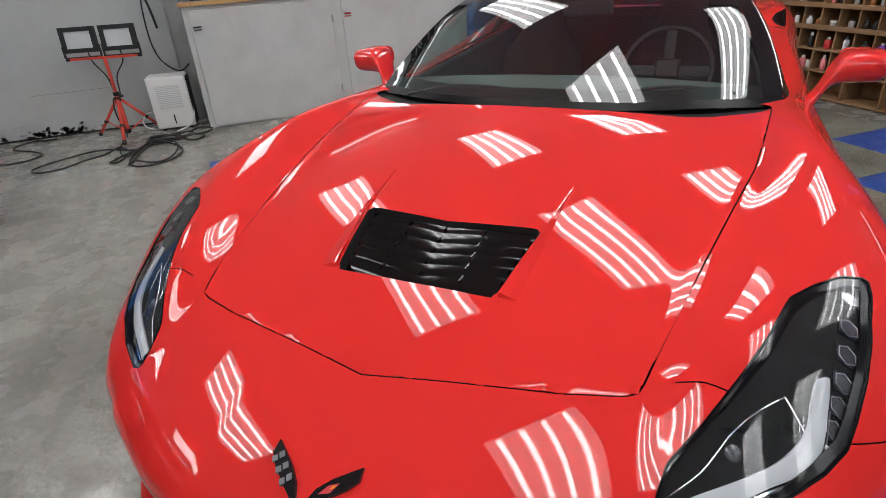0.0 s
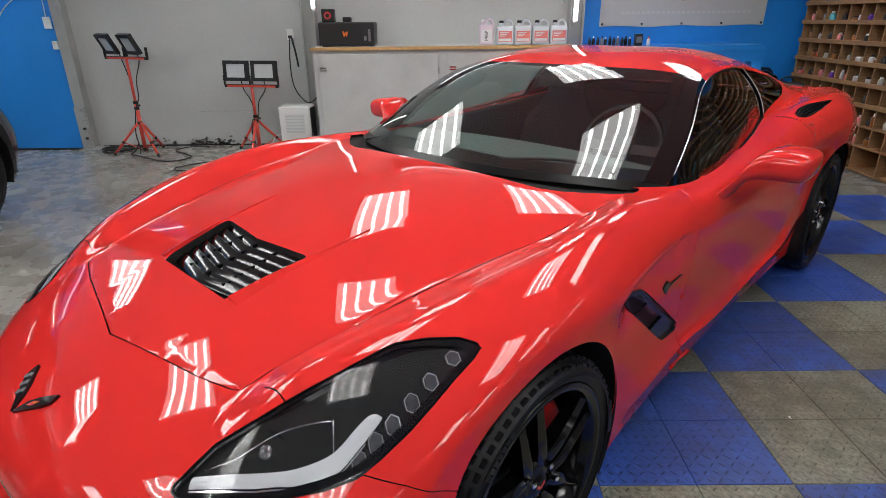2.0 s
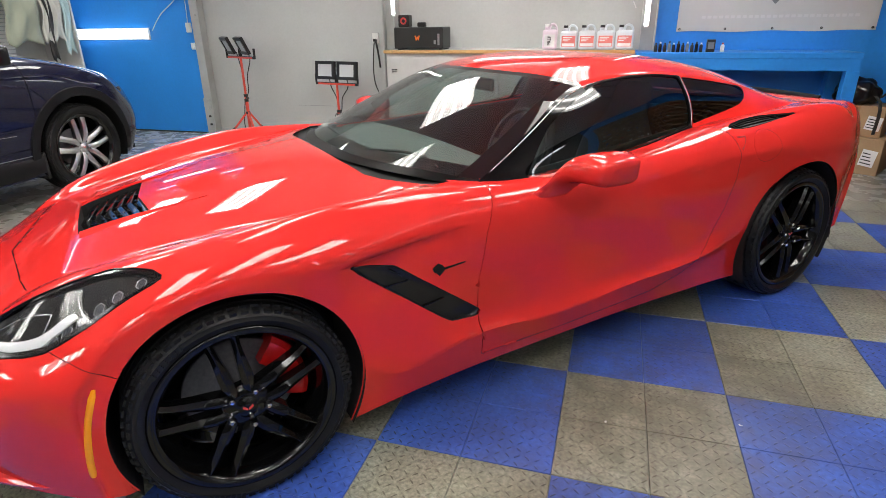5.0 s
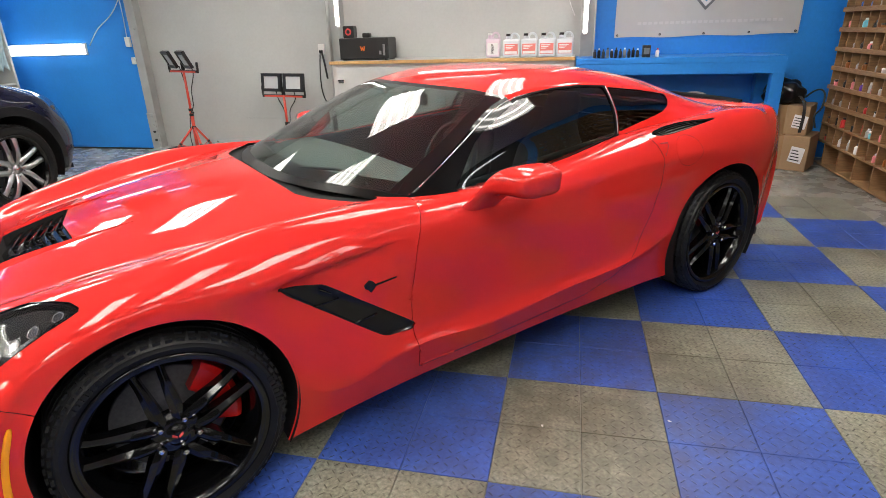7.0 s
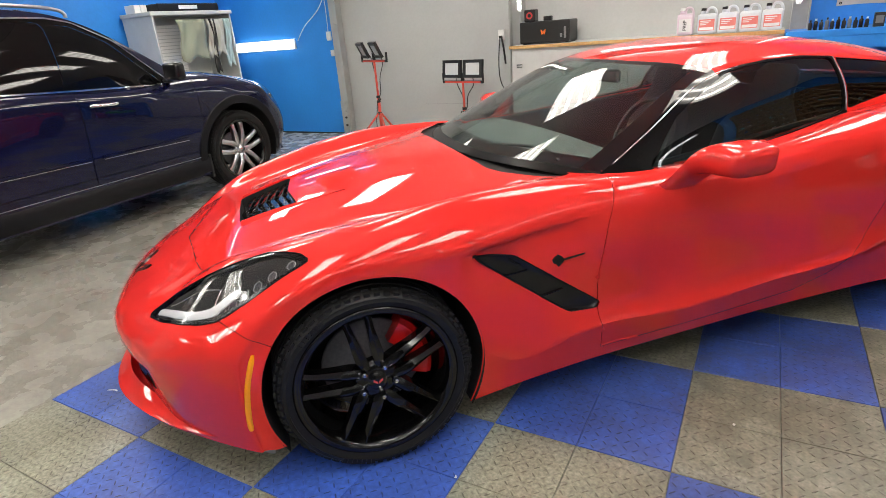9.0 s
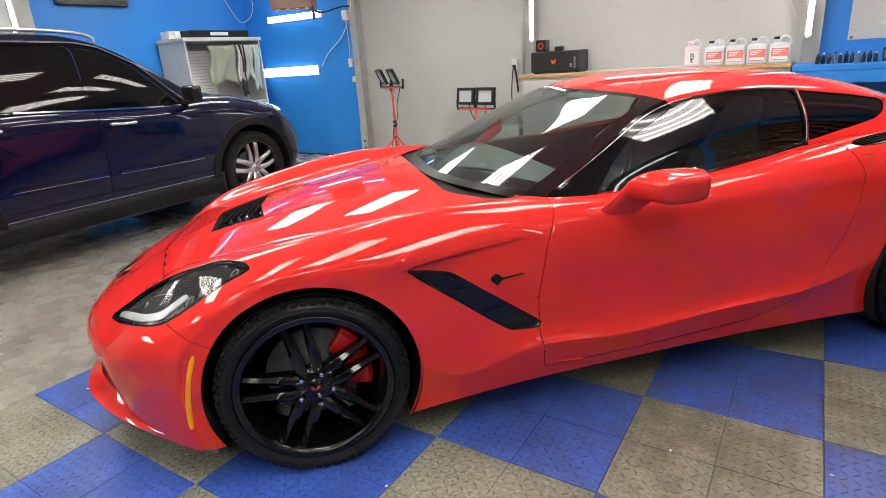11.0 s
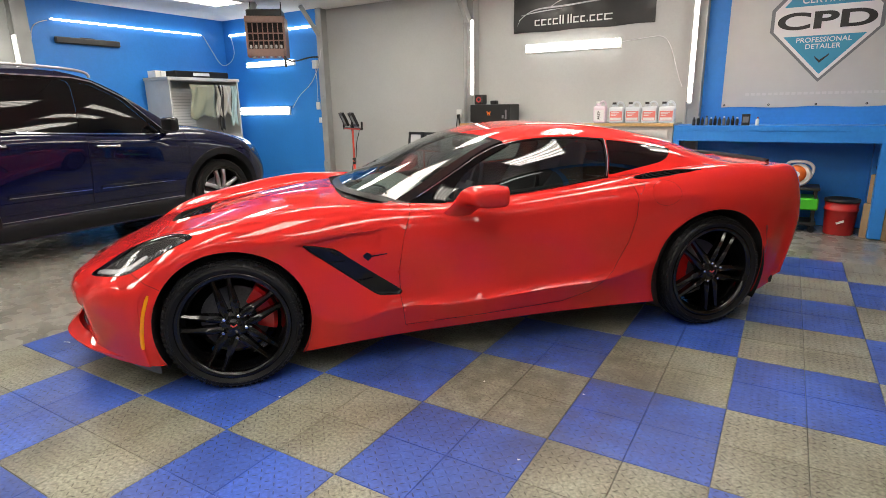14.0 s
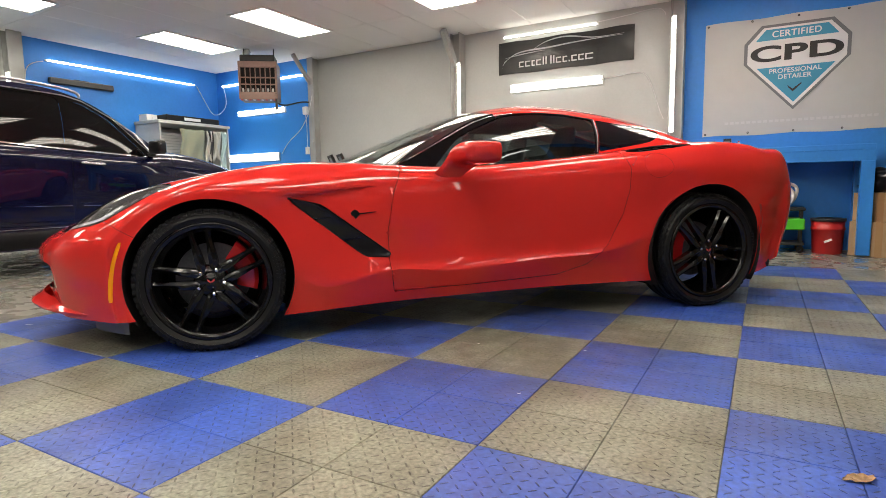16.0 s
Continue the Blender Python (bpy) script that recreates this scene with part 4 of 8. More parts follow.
# black band round the windscreen and wipers
bm = bmesh.new()
for s in (-1, 1):
    for j in range(int(RAIL_U * (roof_grid.shape[1] - 1))):
        q = [(roof_grid[0, j], 0.004), (roof_grid[0, j + 1], 0.004), (roof_grid[7, j + 1], -0.006), (roof_grid[7, j], -0.006)]
        bm.faces.new([bm.verts.new((p[0], s * p[1], p[2] + d)) for p, d in (q if s < 0 else q[::-1])])
bmesh.ops.remove_doubles(bm, verts=bm.verts, dist=1e-5)
part("windscreen_band", bm, SATIN_BLACK, car, "black printed lower edge of the windscreen", True)
bm = bmesh.new()
for s in (-1, 1):
    for j in range(int(RAIL_U * (roof_grid.shape[1] - 1))):
        a, b = roof_grid[0, j], roof_grid[0, j + 1]
        q = [(a[0] - 0.10, s * a[1], a[2] - 0.055), (b[0] - 0.10, s * b[1], b[2] - 0.055), (b[0] + 0.02, s * b[1], b[2] - 0.004), (a[0] + 0.02, s * a[1], a[2] - 0.004)]
        bm.faces.new([bm.verts.new(p) for p in (q if s < 0 else q[::-1])])
bmesh.ops.remove_doubles(bm, verts=bm.verts, dist=1e-5)
part("cowl", bm, SATIN_BLACK, car, "black plastic cowl under the windscreen", True)


# ---- wheels ----
def forked_wheel(owner, radius, rim, width, bore_x, y0, bore_z, turn, paint, label, at_angle, nuts, sporty=True, wide=1.35, spread=1.0):
    """One wheel with five forked spokes, its face at local -y."""
    ob = new("wheel")
    ob.parent = owner
    ob.matrix_basis = pose(bore_x, y0, bore_z, 0, 0, turn)
    ob["label"] = label
    h = width / 2
    bm = bmesh.new()
    prof_t = [(rim - 0.012, -h * 0.80), (rim + 0.012, -h * 0.93), (rim + 0.03, -h * 1.0), ((radius + rim) / 2 - 0.004, -h * 1.03), (radius - 0.030, -h * 1.0), (radius - 0.026, -h * 1.0), (radius - 0.023, -h * 0.965), (radius - 0.013, -h * 0.88), (radius - 0.006, -h * 0.77)]
    for g in (-0.55, -0.18, 0.18, 0.55):
        prof_t += [(radius, h * (g - 0.14)), (radius - 0.0005, h * (g - 0.05)), (radius - 0.008, h * (g - 0.04)), (radius - 0.008, h * (g + 0.04)), (radius - 0.0005, h * (g + 0.05)), (radius, h * (g + 0.14))]
    prof_t += [(radius - 0.003, h * 0.80), (radius - 0.02, h * 0.96), ((radius + rim) / 2, h * 1.04), (rim + 0.01, h * 0.95), (rim - 0.012, h * 0.8)]
    lathe(bm, prof_t, 96)
    # shoulder blocks
    for k in range(64):
        a = 2 * math.pi * k / 64
        m = pose(0, 0, 0, 0, math.degrees(-a), 0)
        box(bm, radius - 0.030, radius - 0.0125, -h * 0.945, -h * 0.80, -0.0110, 0.0085, m=m)
        box(bm, radius - 0.016, radius - 0.0005, -h * 0.79, -h * 0.60, -0.0085, 0.0110, m=m)
    # raised lettering band, plain
    for k in range(3):
        for i in range(7):
            a = 2 * math.pi * k / 3 + i * 0.055
            box(bm, (radius + rim) / 2 - 0.008, (radius + rim) / 2 + 0.01, -h * 1.045 - 0.0012, -h * 1.03, -0.006, 0.006, m=pose(0, 0, 0, 0, math.degrees(-a), 0))
    for v in bm.verts:
        if v.co.z < -bore_z:
            v.co.y += (0.006 if v.co.y > 0 else -0.006) * min(1.0, (-bore_z - v.co.z) / 0.01)
            v.co.z = -bore_z + 0.0004
    part("tyre", bm, RUBBER, ob, "black low-profile tyre", True, 35)
    bm = bmesh.new()
    lathe(bm, [(rim + 0.008, -h * 0.86), (rim + 0.010, -h * 0.93), (rim + 0.002, -h * 0.97), (rim - 0.012, -h * 0.95), (rim - 0.02, -h * 0.85), (rim - 0.035, -h * 0.55), (rim - 0.045, 0), (rim - 0.05, h * 0.7), (rim + 0.0, h * 0.8)], 72)
    part("rim", bm, WHEEL_BLACK, ob, "black rim", True, 35)
    # spokes
    turn_spokes = at_angle
    yf = -h * 0.80
    for k in range(5):
        bm = bmesh.new()
        for s in (-1, 1):
            # each fork leg: from the hub out to the rim, wedge-shaped in section
            pts = [(0.046, s * 0.024, yf - 0.006, 0.0160, 0.05), (0.085, s * 0.0285, yf - 0.014, 0.0175, 0.05), (rim * 0.5, s * 0.0305, yf - 0.014, 0.0155, 0.046), (rim * 0.78, s * 0.034, yf - 0.010, 0.0110, 0.042), (rim + 0.001, s * 0.0415, yf - 0.006, 0.0140, 0.04)] if sporty else [(0.040, s * 0.014, yf + 0.014, 0.0145, 0.05), (0.080, s * 0.020, yf + 0.0, 0.0130, 0.05), (rim * 0.5, s * 0.0255, yf - 0.010, 0.0110, 0.046), (rim * 0.78, s * 0.029, yf - 0.006, 0.0110, 0.042), (rim - 0.008, s * 0.034, yf + 0.006, 0.0165, 0.04)]
            t = np.arange(len(pts))
            q = spline(t, pts, np.linspace(0, len(pts) - 1, 15))
            rings = []
            for r, o, y, w, d in q:
                w *= wide
                o *= spread
                rings.append([bm.verts.new(p) for p in ((r, y + d, o - w * 1.1), (r, y + 0.011, o - w), (r, y, o - w * 0.10), (r, y, o + w * 0.10), (r, y + 0.011, o + w), (r, y + d, o + w * 1.1))])
            for a, b in zip(rings, rings[1:]):
                for j in range(6):
                    bm.faces.new((a[j], a[(j + 1) % 6], b[(j + 1) % 6], b[j]))
            bm.faces.new(rings[-1][::-1])
        bmesh.ops.recalc_face_normals(bm, faces=bm.faces)
        bmesh.ops.transform(bm, matrix=pose(0, 0, 0, 0, 72 * k - turn_spokes, 0), verts=bm.verts)
        part("spoke", bm, paint, ob, "", True, 35)
    yf -= 0.024 if sporty else 0.0
    bm = lathe(bmesh.new(), [(0.0, yf + 0.012), (0.026, yf + 0.012), (0.030, yf + 0.018), (0.042, yf + 0.021), (0.070, yf + 0.026), (0.078, yf + 0.05), (0.0, yf + 0.06)], 40)
    hub = part("hub", bm, paint, ob, "round hub with a small emblem", True, 35)
    bm = bmesh.new()
    for s in (-1, 1):
        prism(bm, [(s * 0.002, -0.006), (s * 0.016, 0.004), (s * 0.014, 0.012), (s * 0.002, 0.002)][::s], 0, 0.001, m=pose(0, yf + 0.0115, 0, 90, 0, 0))
    part("emblem", bm, INK_RED, hub, "small red emblem")
    for k in range(5):
        a = radians(72 * k + turn_spokes + 36)
        bm = bmesh.new()
        c = Vector((0.058 * math.cos(a), 0, 0.058 * math.sin(a)))
        rod(bm, c + Vector((0, yf + 0.02, 0)), c + Vector((0, yf + 0.002, 0)), 0.0095, 0.009, 6)
        rod(bm, c + Vector((0, yf + 0.002, 0)), c + Vector((0, yf - 0.001, 0)), 0.009, 0.005, 6)
        part("wheel_nut", bm, nuts, hub, "chrome wheel nut")
    bm = lathe(bmesh.new(), [(0.03, 0.0), (0.075, 0.0), (0.08, 0.012), (0.165, 0.012), (0.167, 0.03), (0.08, 0.03), (0.03, 0.03)], 60)
    part("brake_disc", bm, DISC, ob, "drilled steel brake disc", True, 30)
    if not sporty:
        return ob
    at_caliper = 20 if bore_x < 1 else 172
    bm = bmesh.new()
    rows = []
    a0 = at_caliper
    for a in np.linspace(radians(a0 - 37), radians(a0 + 37), 15):
        ease = 1 - 0.25 * abs(a - radians(a0)) / radians(30)
        rows.append([bm.verts.new((r * math.cos(a), y, r * math.sin(a))) for r, y in ((0.108, -0.03), (0.122, -0.052 * ease), (0.185, -0.056 * ease), (0.202, -0.03), (0.202, 0.04), (0.105, 0.04))])
    for p, q in zip(rows, rows[1:]):
        for j in range(6):
            bm.faces.new((p[j], p[(j + 1) % 6], q[(j + 1) % 6], q[j]))
    bm.faces.new(rows[0])
    bm.faces.new(rows[-1][::-1])
    bmesh.ops.recalc_face_normals(bm, faces=bm.faces)
    part("brake_caliper", bm, CALIPER, ob, "red brake caliper", True, 30)
    return ob


for s in (-1, 1):
    t = 0 if s < 0 else 180
    forked_wheel(car, 0.327, 0.260, 0.245, -0.004, s * 0.820, 0.321, t, WHEEL_BLACK, "gloss black alloy wheel with forked spokes", 28, CHROME, True, 1.05)
    forked_wheel(car, 0.340, 0.269, 0.285, 2.728, s * 0.785, 0.332, t, WHEEL_BLACK, "gloss black alloy wheel with forked spokes", -10, CHROME, True, 1.05)


# ---- details of the red car ----
def on_body(x, w):
    """The place and normal on the body above a plan point of the left side."""
    hit = surface.ray_cast(Vector((x, -w, 2.0)), Vector((0, 0, -1)))
    return hit[0], hit[1]


def on_side(x, z):
    hit = surface.ray_cast(Vector((x, -2.0, z)), Vector((0, 1, 0)))
    return hit[0], hit[1]


# hood outlet: a black tray with vaned louvres
bm = bmesh.new()
edge_pts = []
for x, w in rounded(VENT + [(x, -w) for x, w in VENT[::-1] if w > 0], 3, 0.1):
    p, n = on_body(x, abs(w))
    edge_pts.append((Vector((p.x, -w, p.z)), Vector((p.x * 0.97 - 0.01, -w * 0.93, p.z - 0.075))))
n = len(edge_pts)
hi, lo = [bm.verts.new(p) for p, _ in edge_pts], [bm.verts.new(q) for _, q in edge_pts]
for k in range(n):
    bm.faces.new((hi[k], hi[(k + 1) % n], lo[(k + 1) % n], lo[k]))
bm.faces.new(lo)
bmesh.ops.recalc_face_normals(bm, faces=bm.faces)
outlet = part("hood_outlet", bm, DARK, car, "black louvred outlet in the hood")
for k in range(6):
    x = -0.362 + k * 0.036
    half_w = 0.192 + (x + 0.352) * 0.16
    bm = bmesh.new()
    rows = []
    for w in np.linspace(-half_w, half_w, 17):
        bend = 0.030 * (abs(w) / half_w)
        zz = on_body(x + bend, abs(w))[0].z
        rows.append([bm.verts.new((x + bend + dx, w, zz + dz)) for dx, dz in ((-0.010, -0.030), (-0.006, -0.0235), (0.010, -0.0145), (0.024, -0.008), (0.027, -0.010), (0.010, -0.019), (-0.004, -0.034))])
    for a, b in zip(rows, rows[1:]):
        for j in range(7):
            bm.faces.new((a[j], a[(j + 1) % 7], b[(j + 1) % 7], b[j]))
    bmesh.ops.recalc_face_normals(bm, faces=bm.faces)
    part("louvre", bm, WHEEL_BLACK, outlet, "", True, 30)
for s in (-1, 1):
    bm = bmesh.new()
    rows = []
    for k in np.linspace(0, 1, 19):
        x = -0.366 + 0.42 * k
        w = float(np.interp(x, (-0.366, -0.155, 0.06), (0.202, 0.236, 0.258)))
        wide, tall = 0.003 + 0.036 * (1 - k) ** 1.2, 0.0015 + 0.009 * (1 - k)
        q = []
        for dw, dz in ((0, -0.012), (0, tall), (0.004, tall + 0.001), (wide, 0.0006), (wide + 0.001, -0.006)):
            p = on_body(x, w + dw)[0]
            q.append(bm.verts.new((p.x, s * (w + dw), p.z + dz)))
        rows.append(q)
    for a, b in zip(rows, rows[1:]):
        for j in range(4):
            bm.faces.new((a[j], a[j + 1], b[j + 1], b[j]))
    bm.faces.new(rows[0])
    bmesh.ops.recalc_face_normals(bm, faces=bm.faces)
    part("outlet_flank", bm, RED, outlet, "raised red flank", True, 25)
for w in (-0.10, 0.0, 0.10):
    bm = bmesh.new()
    for k in range(5):
        x = -0.335 + k * 0.038
        zz = on_body(x, abs(w))[0].z
        box(bm, x, x + 0.032, w - 0.002, w + 0.002, zz - 0.04, zz - 0.012)
    part("rib", bm, LAMP_BLACK, outlet)

# head lamps
inner = pushed(lens, -0.06)
BAR_IN = [(-0.647, 0.567), (-0.589, 0.652), (-0.546, 0.706), (-0.513, 0.737), (-0.467, 0.766), (-0.426, 0.774), (-0.390, 0.779), (-0.376, 0.786)]
BAR_OUT = [(-0.661, 0.574), (-0.596, 0.671), (-0.560, 0.714), (-0.512, 0.767), (-0.468, 0.791), (-0.432, 0.796), (-0.388, 0.799), (-0.366, 0.798)]
COVER_IN = [(-0.505, 0.628), (-0.454, 0.657), (-0.369, 0.697), (-0.285, 0.729), (-0.235, 0.764), (-0.185, 0.820)]
COVER_OUT = [(-0.500, 0.672), (-0.445, 0.722), (-0.400, 0.762), (-0.345, 0.785), (-0.275, 0.797), (-0.205, 0.822)]
SIDE_LAMPS = [(-0.206, 0.834), (-0.267, 0.831), (-0.315, 0.828), (-0.361, 0.824), (-0.399, 0.818), (-0.436, 0.812)]
for flip in (lambda b: b.copy(), mirrored):
    s = -1 if flip is not mirrored else 1
    lamp = part("headlamp", pushed(flip(lens), -0.001), CLEAR, car, "clear headlamp cover over black internals", True)

    def at(x, w, d):
        p, nn = on_body(x, w)
        if nn.z < 0:
            nn = -nn
        p = p - nn * d
        return Vector((p.x, p.y if s < 0 else -p.y, p.z))

    def band(name, rows, material, label="", smooth=True):
        """A strip of faces over rows of points (x, w, depth)."""
        bm = bmesh.new()
        vs = [[bm.verts.new(at(*p)) for p in r] for r in rows]
        for a, b in zip(vs, vs[1:]):
            for j in range(len(a) - 1):
                bm.faces.new((a[j], a[j + 1], b[j + 1], b[j]))
        bmesh.ops.recalc_face_normals(bm, faces=bm.faces)
        return part(name, bm, material, lamp, label, smooth, 30)

    # black bezel: a band along the rim, wider on the outer side
    rows = []
    pts = rounded(LAMP, 3, 0.1)
    for k in range(len(pts) + 1):
        a, b, c = (np.array(pts[(k + q) % len(pts)]) for q in (-1, 0, 1))
        d = (c - a) / np.linalg.norm(c - a)
        nrm = np.array((-d[1], d[0]))
        if f_lamp(*(b + nrm * 0.006)) > 0:
            nrm = -nrm
        wide = 0.009 + 0.008 * min(1, max(0, (b[1] - 0.70) / 0.1))
        q = b + nrm * wide
        rows.append([(b[0], b[1], -0.0012), (b[0] + nrm[0] * 0.003, b[1] + nrm[1] * 0.003, -0.0012), (b[0] + nrm[0] * 0.004, b[1] + nrm[1] * 0.004, 0.003), (q[0], q[1], 0.004), (q[0], q[1], 0.05)])
    band("bezel", rows, LAMP_BLACK, "gloss black lamp bezel")
    part("housing", flip(inner), LAMP_METAL, lamp, "dark metallic lamp housing", True)
    t = np.linspace(0, 7, 43)
    bar = np.hstack([spline(np.arange(8), BAR_IN, t), spline(np.arange(8), BAR_OUT, t)])
    band("daytime_bar", [[(a, b, 0.05), (a, b, 0.009), (0.5 * (a + c), 0.5 * (b + d), 0.006), (c - 0.002, d + 0.003, 0.009), (c - 0.002, d + 0.003, 0.05)] for a, b, c, d in bar], DRL, "frosted daytime running light bar")
    band("bar_trim", [[(c - 0.0035, d + 0.005, 0.009), (c - 0.005, d + 0.007, 0.009), (c - 0.006, d + 0.0085, 0.03)] for a, b, c, d in bar[:34]], CHROME, "thin bright edge of the light bar")
    t = np.linspace(0, 5, 26)
    cover = np.hstack([spline(np.arange(6), COVER_IN, t), spline(np.arange(6), COVER_OUT, t)])
    band("cover", [[(a + (c - a) * k, b + (d - b) * k, 0.010 + 0.022 * k) for k in (0, 0.25, 0.5, 0.75, 1)] + [(c, d, 0.055)] for a, b, c, d in cover], LAMP_BLACK, "smooth black cover over the lamp")
    # row of square lamps along the outer edge
    for x, w in SIDE_LAMPS:
        def tile(hx, hw, d0, d1):
            bm = bmesh.new()
            q = [(-hx, -hw), (hx, -hw), (hx, hw), (-hx, hw)]
            lo, hi = [bm.verts.new(at(x + a, w + b, d1)) for a, b in q], [bm.verts.new(at(x + a, w + b, d0)) for a, b in q]
            bm.faces.new(hi)
            for k in range(4):
                bm.faces.new((lo[k], lo[(k + 1) % 4], hi[(k + 1) % 4], hi[k]))
            bmesh.ops.bevel(bm, geom=list(bm.edges), offset=0.003, segments=2, affect="EDGES")
            bmesh.ops.recalc_face_normals(bm, faces=bm.faces)
            return bm
        part("side_lamp", tile(0.0180, 0.0195, 0.013, 0.05), LAMP_BLACK, lamp, "small black framed side lamp", True, 60)
        part("side_lens", tile(0.0135, 0.0150, 0.009, 0.02), SMOKE, lamp, "smoked square lens", True, 60)
        ring = [at(x + 0.0145 * math.cos(a), w + 0.0160 * math.sin(a), 0.008) for a in np.linspace(0, 2 * math.pi, 7)]
        part("lens_rim", hose(bmesh.new(), ring, 0.0010, 5, 1), ALLOY, lamp, "pale six-sided rim of the lens", True)
    # projector
    c = at(-0.545, 0.662, 0.045)
    bm = bmesh.new()
    bmesh.ops.create_uvsphere(bm, u_segments=24, v_segments=14, radius=0.034, matrix=Matrix.Translation(c))
    part("projector", bm, SMOKE, lamp, "round projector lens", True)
    bm = lathe(bmesh.new(), [(0.036, -0.010), (0.048, -0.014), (0.050, 0.012), (0.036, 0.014)], 32, "Z", True)
    bmesh.ops.transform(bm, matrix=Matrix.Translation(c) @ look((0, 0, 0), (0.85, s * -0.3, -0.4)), verts=bm.verts)
    part("projector_ring", bm, LAMP_BLACK, lamp, "black projector ring", True)
    for line in ([(-0.628, 0.575), (-0.581, 0.621), (-0.527, 0.653), (-0.475, 0.694), (-0.437, 0.731)], [(-0.434, 0.733), (-0.449, 0.752), (-0.462, 0.768)], [(-0.40, 0.766), (-0.345, 0.787), (-0.275, 0.799), (-0.21, 0.812)]):
        q = spline(np.arange(len(line)), line, np.linspace(0, len(line) - 1, 15))
        bm = bmesh.new()
        hose(bm, [at(x, w, 0.014 if line[0][0] < -0.42 else 0.029) for x, w in q], 0.0018 if line[0][0] < -0.42 else 0.0011, 6, 1)
        part("trim_line", bm, CHROME, lamp, "thin bright trim line", True)
    # amber marker
    bm = bmesh.new()
    rows = []
    for k, (x, z) in enumerate(spline(np.arange(6), MARKER, np.linspace(0, 5, 31))):
        half_w = 0.0085 * min(1.0, 0.55 + k / 6, 0.75 + (30 - k) / 8)
        row = []
        for a, d in ((-1.12, 0.006), (-1.0, -0.002), (-0.4, -0.0045), (0.4, -0.0045), (1.0, -0.002), (1.12, 0.006)):
            p, nn = on_side(x + a * half_w, z)
            row.append(bm.verts.new((p.x, (p.y + d) * (1 if s < 0 else -1), p.z)))
        rows.append(row)
    for a, b in zip(rows, rows[1:]):
        for j in range(5):
            bm.faces.new((a[j], a[j + 1], b[j + 1], b[j]))
    bm.faces.new(rows[0]), bm.faces.new(rows[-1][::-1])
    bmesh.ops.recalc_face_normals(bm, faces=bm.faces)
    part("side_marker", bm, AMBER, car, "amber front side marker", True, 60)

    # fender outlet with vanes
    def side_pt(x, z, d):
        p, nn = on_side(x, z)
        return Vector((p.x, (p.y + d) * (1 if s < 0 else -1), p.z))
    bm = bmesh.new()
    out_pts = rounded(SIDE_VENT, 3, 0.12)
    hi, lo = [bm.verts.new(side_pt(x, z, 0)) for x, z in out_pts], [bm.verts.new(side_pt(x + 0.02, z, 0.07)) for x, z in out_pts]
    n = len(out_pts)
    for k in range(n):
        bm.faces.new((hi[k], hi[(k + 1) % n], lo[(k + 1) % n], lo[k]))
    bm.faces.new(lo)
    bmesh.ops.recalc_face_normals(bm, faces=bm.faces)
    vent_ob = part("fender_outlet", bm, DARK, car, "black slanted outlet behind the front wheel")
    mid = Vector((sum(p[0] for p in out_pts) / n, 0, sum(p[1] for p in out_pts) / n))
    bm = bmesh.new()
    rims = [[bm.verts.new(side_pt(mid.x + (x - mid.x) * k, mid.z + (z - mid.z) * k, d)) for x, z in out_pts] for k, d in ((0.985, 0.004), (0.955, 0.010), (0.90, 0.0125))]
    for p, q in zip(rims, rims[1:]):
        for k in range(n):
            bm.faces.new((p[k], p[(k + 1) % n], q[(k + 1) % n], q[k]))
    bm.faces.new(rims[-1])
    bmesh.ops.recalc_face_normals(bm, faces=bm.faces)
    part("panel", bm, GLOSS_BLACK, vent_ob, "gloss black panel of the outlet", True, 30)
    for x0, z0, x1, z1 in ((0.455, 0.590, 0.545, 0.592), (0.595, 0.482, 0.680, 0.492), (0.480, 0.645, 0.520, 0.617)):
        bm = bmesh.new()
        rows = []
        for k in np.linspace(0, 1, 6):
            x, z = x0 + (x1 - x0) * k, z0 + (z1 - z0) * k
            rows.append([bm.verts.new(side_pt(x, z + dz * (1 - 0.5 * k), d)) for dz, d in ((-0.012, 0.014), (-0.004, 0.002), (0.0, 0.001), (0.003, 0.014))])
        for p, q in zip(rows, rows[1:]):
            for j in range(3):
                bm.faces.new((p[j], p[j + 1], q[j + 1], q[j]))
        bmesh.ops.recalc_face_normals(bm, faces=bm.faces)
        part("vane", bm, FRIT, vent_ob, "", True, 40)
    # fish emblem
    bm = bmesh.new()
    for q in ([(0.634, 0.612), (0.642, 0.620), (0.655, 0.628), (0.668, 0.621), (0.680, 0.606), (0.672, 0.596), (0.658, 0.582), (0.648, 0.594), (0.638, 0.600)], [(0.672, 0.602), (0.755, 0.612), (0.758, 0.616), (0.676, 0.609)]):
        f0 = [bm.verts.new(side_pt(x, z, -0.004)) for x, z in q]
        f1 = [bm.verts.new(side_pt(x, z, 0.003)) for x, z in q]
        bm.faces.new(f0)
        for k in range(len(q)):
            bm.faces.new((f0[k], f0[(k + 1) % len(q)], f1[(k + 1) % len(q)], f1[k]))
    bmesh.ops.recalc_face_normals(bm, faces=bm.faces)
    part("fender_emblem", bm, GLOSS_BLACK, car, "small black emblem on the fender")

    # rear quarter intake
    def top_pt(x, w, d):
        p, nn = on_body(x, w)
        return Vector((p.x, p.y if s < 0 else -p.y, p.z - d))
    bm = bmesh.new()
    out_pts = rounded(REAR_VENT, 3, 0.12)
    hi, lo = [bm.verts.new(top_pt(x, w, 0)) for x, w in out_pts], [bm.verts.new(top_pt(x, w, 0.05)) for x, w in out_pts]
    n = len(out_pts)
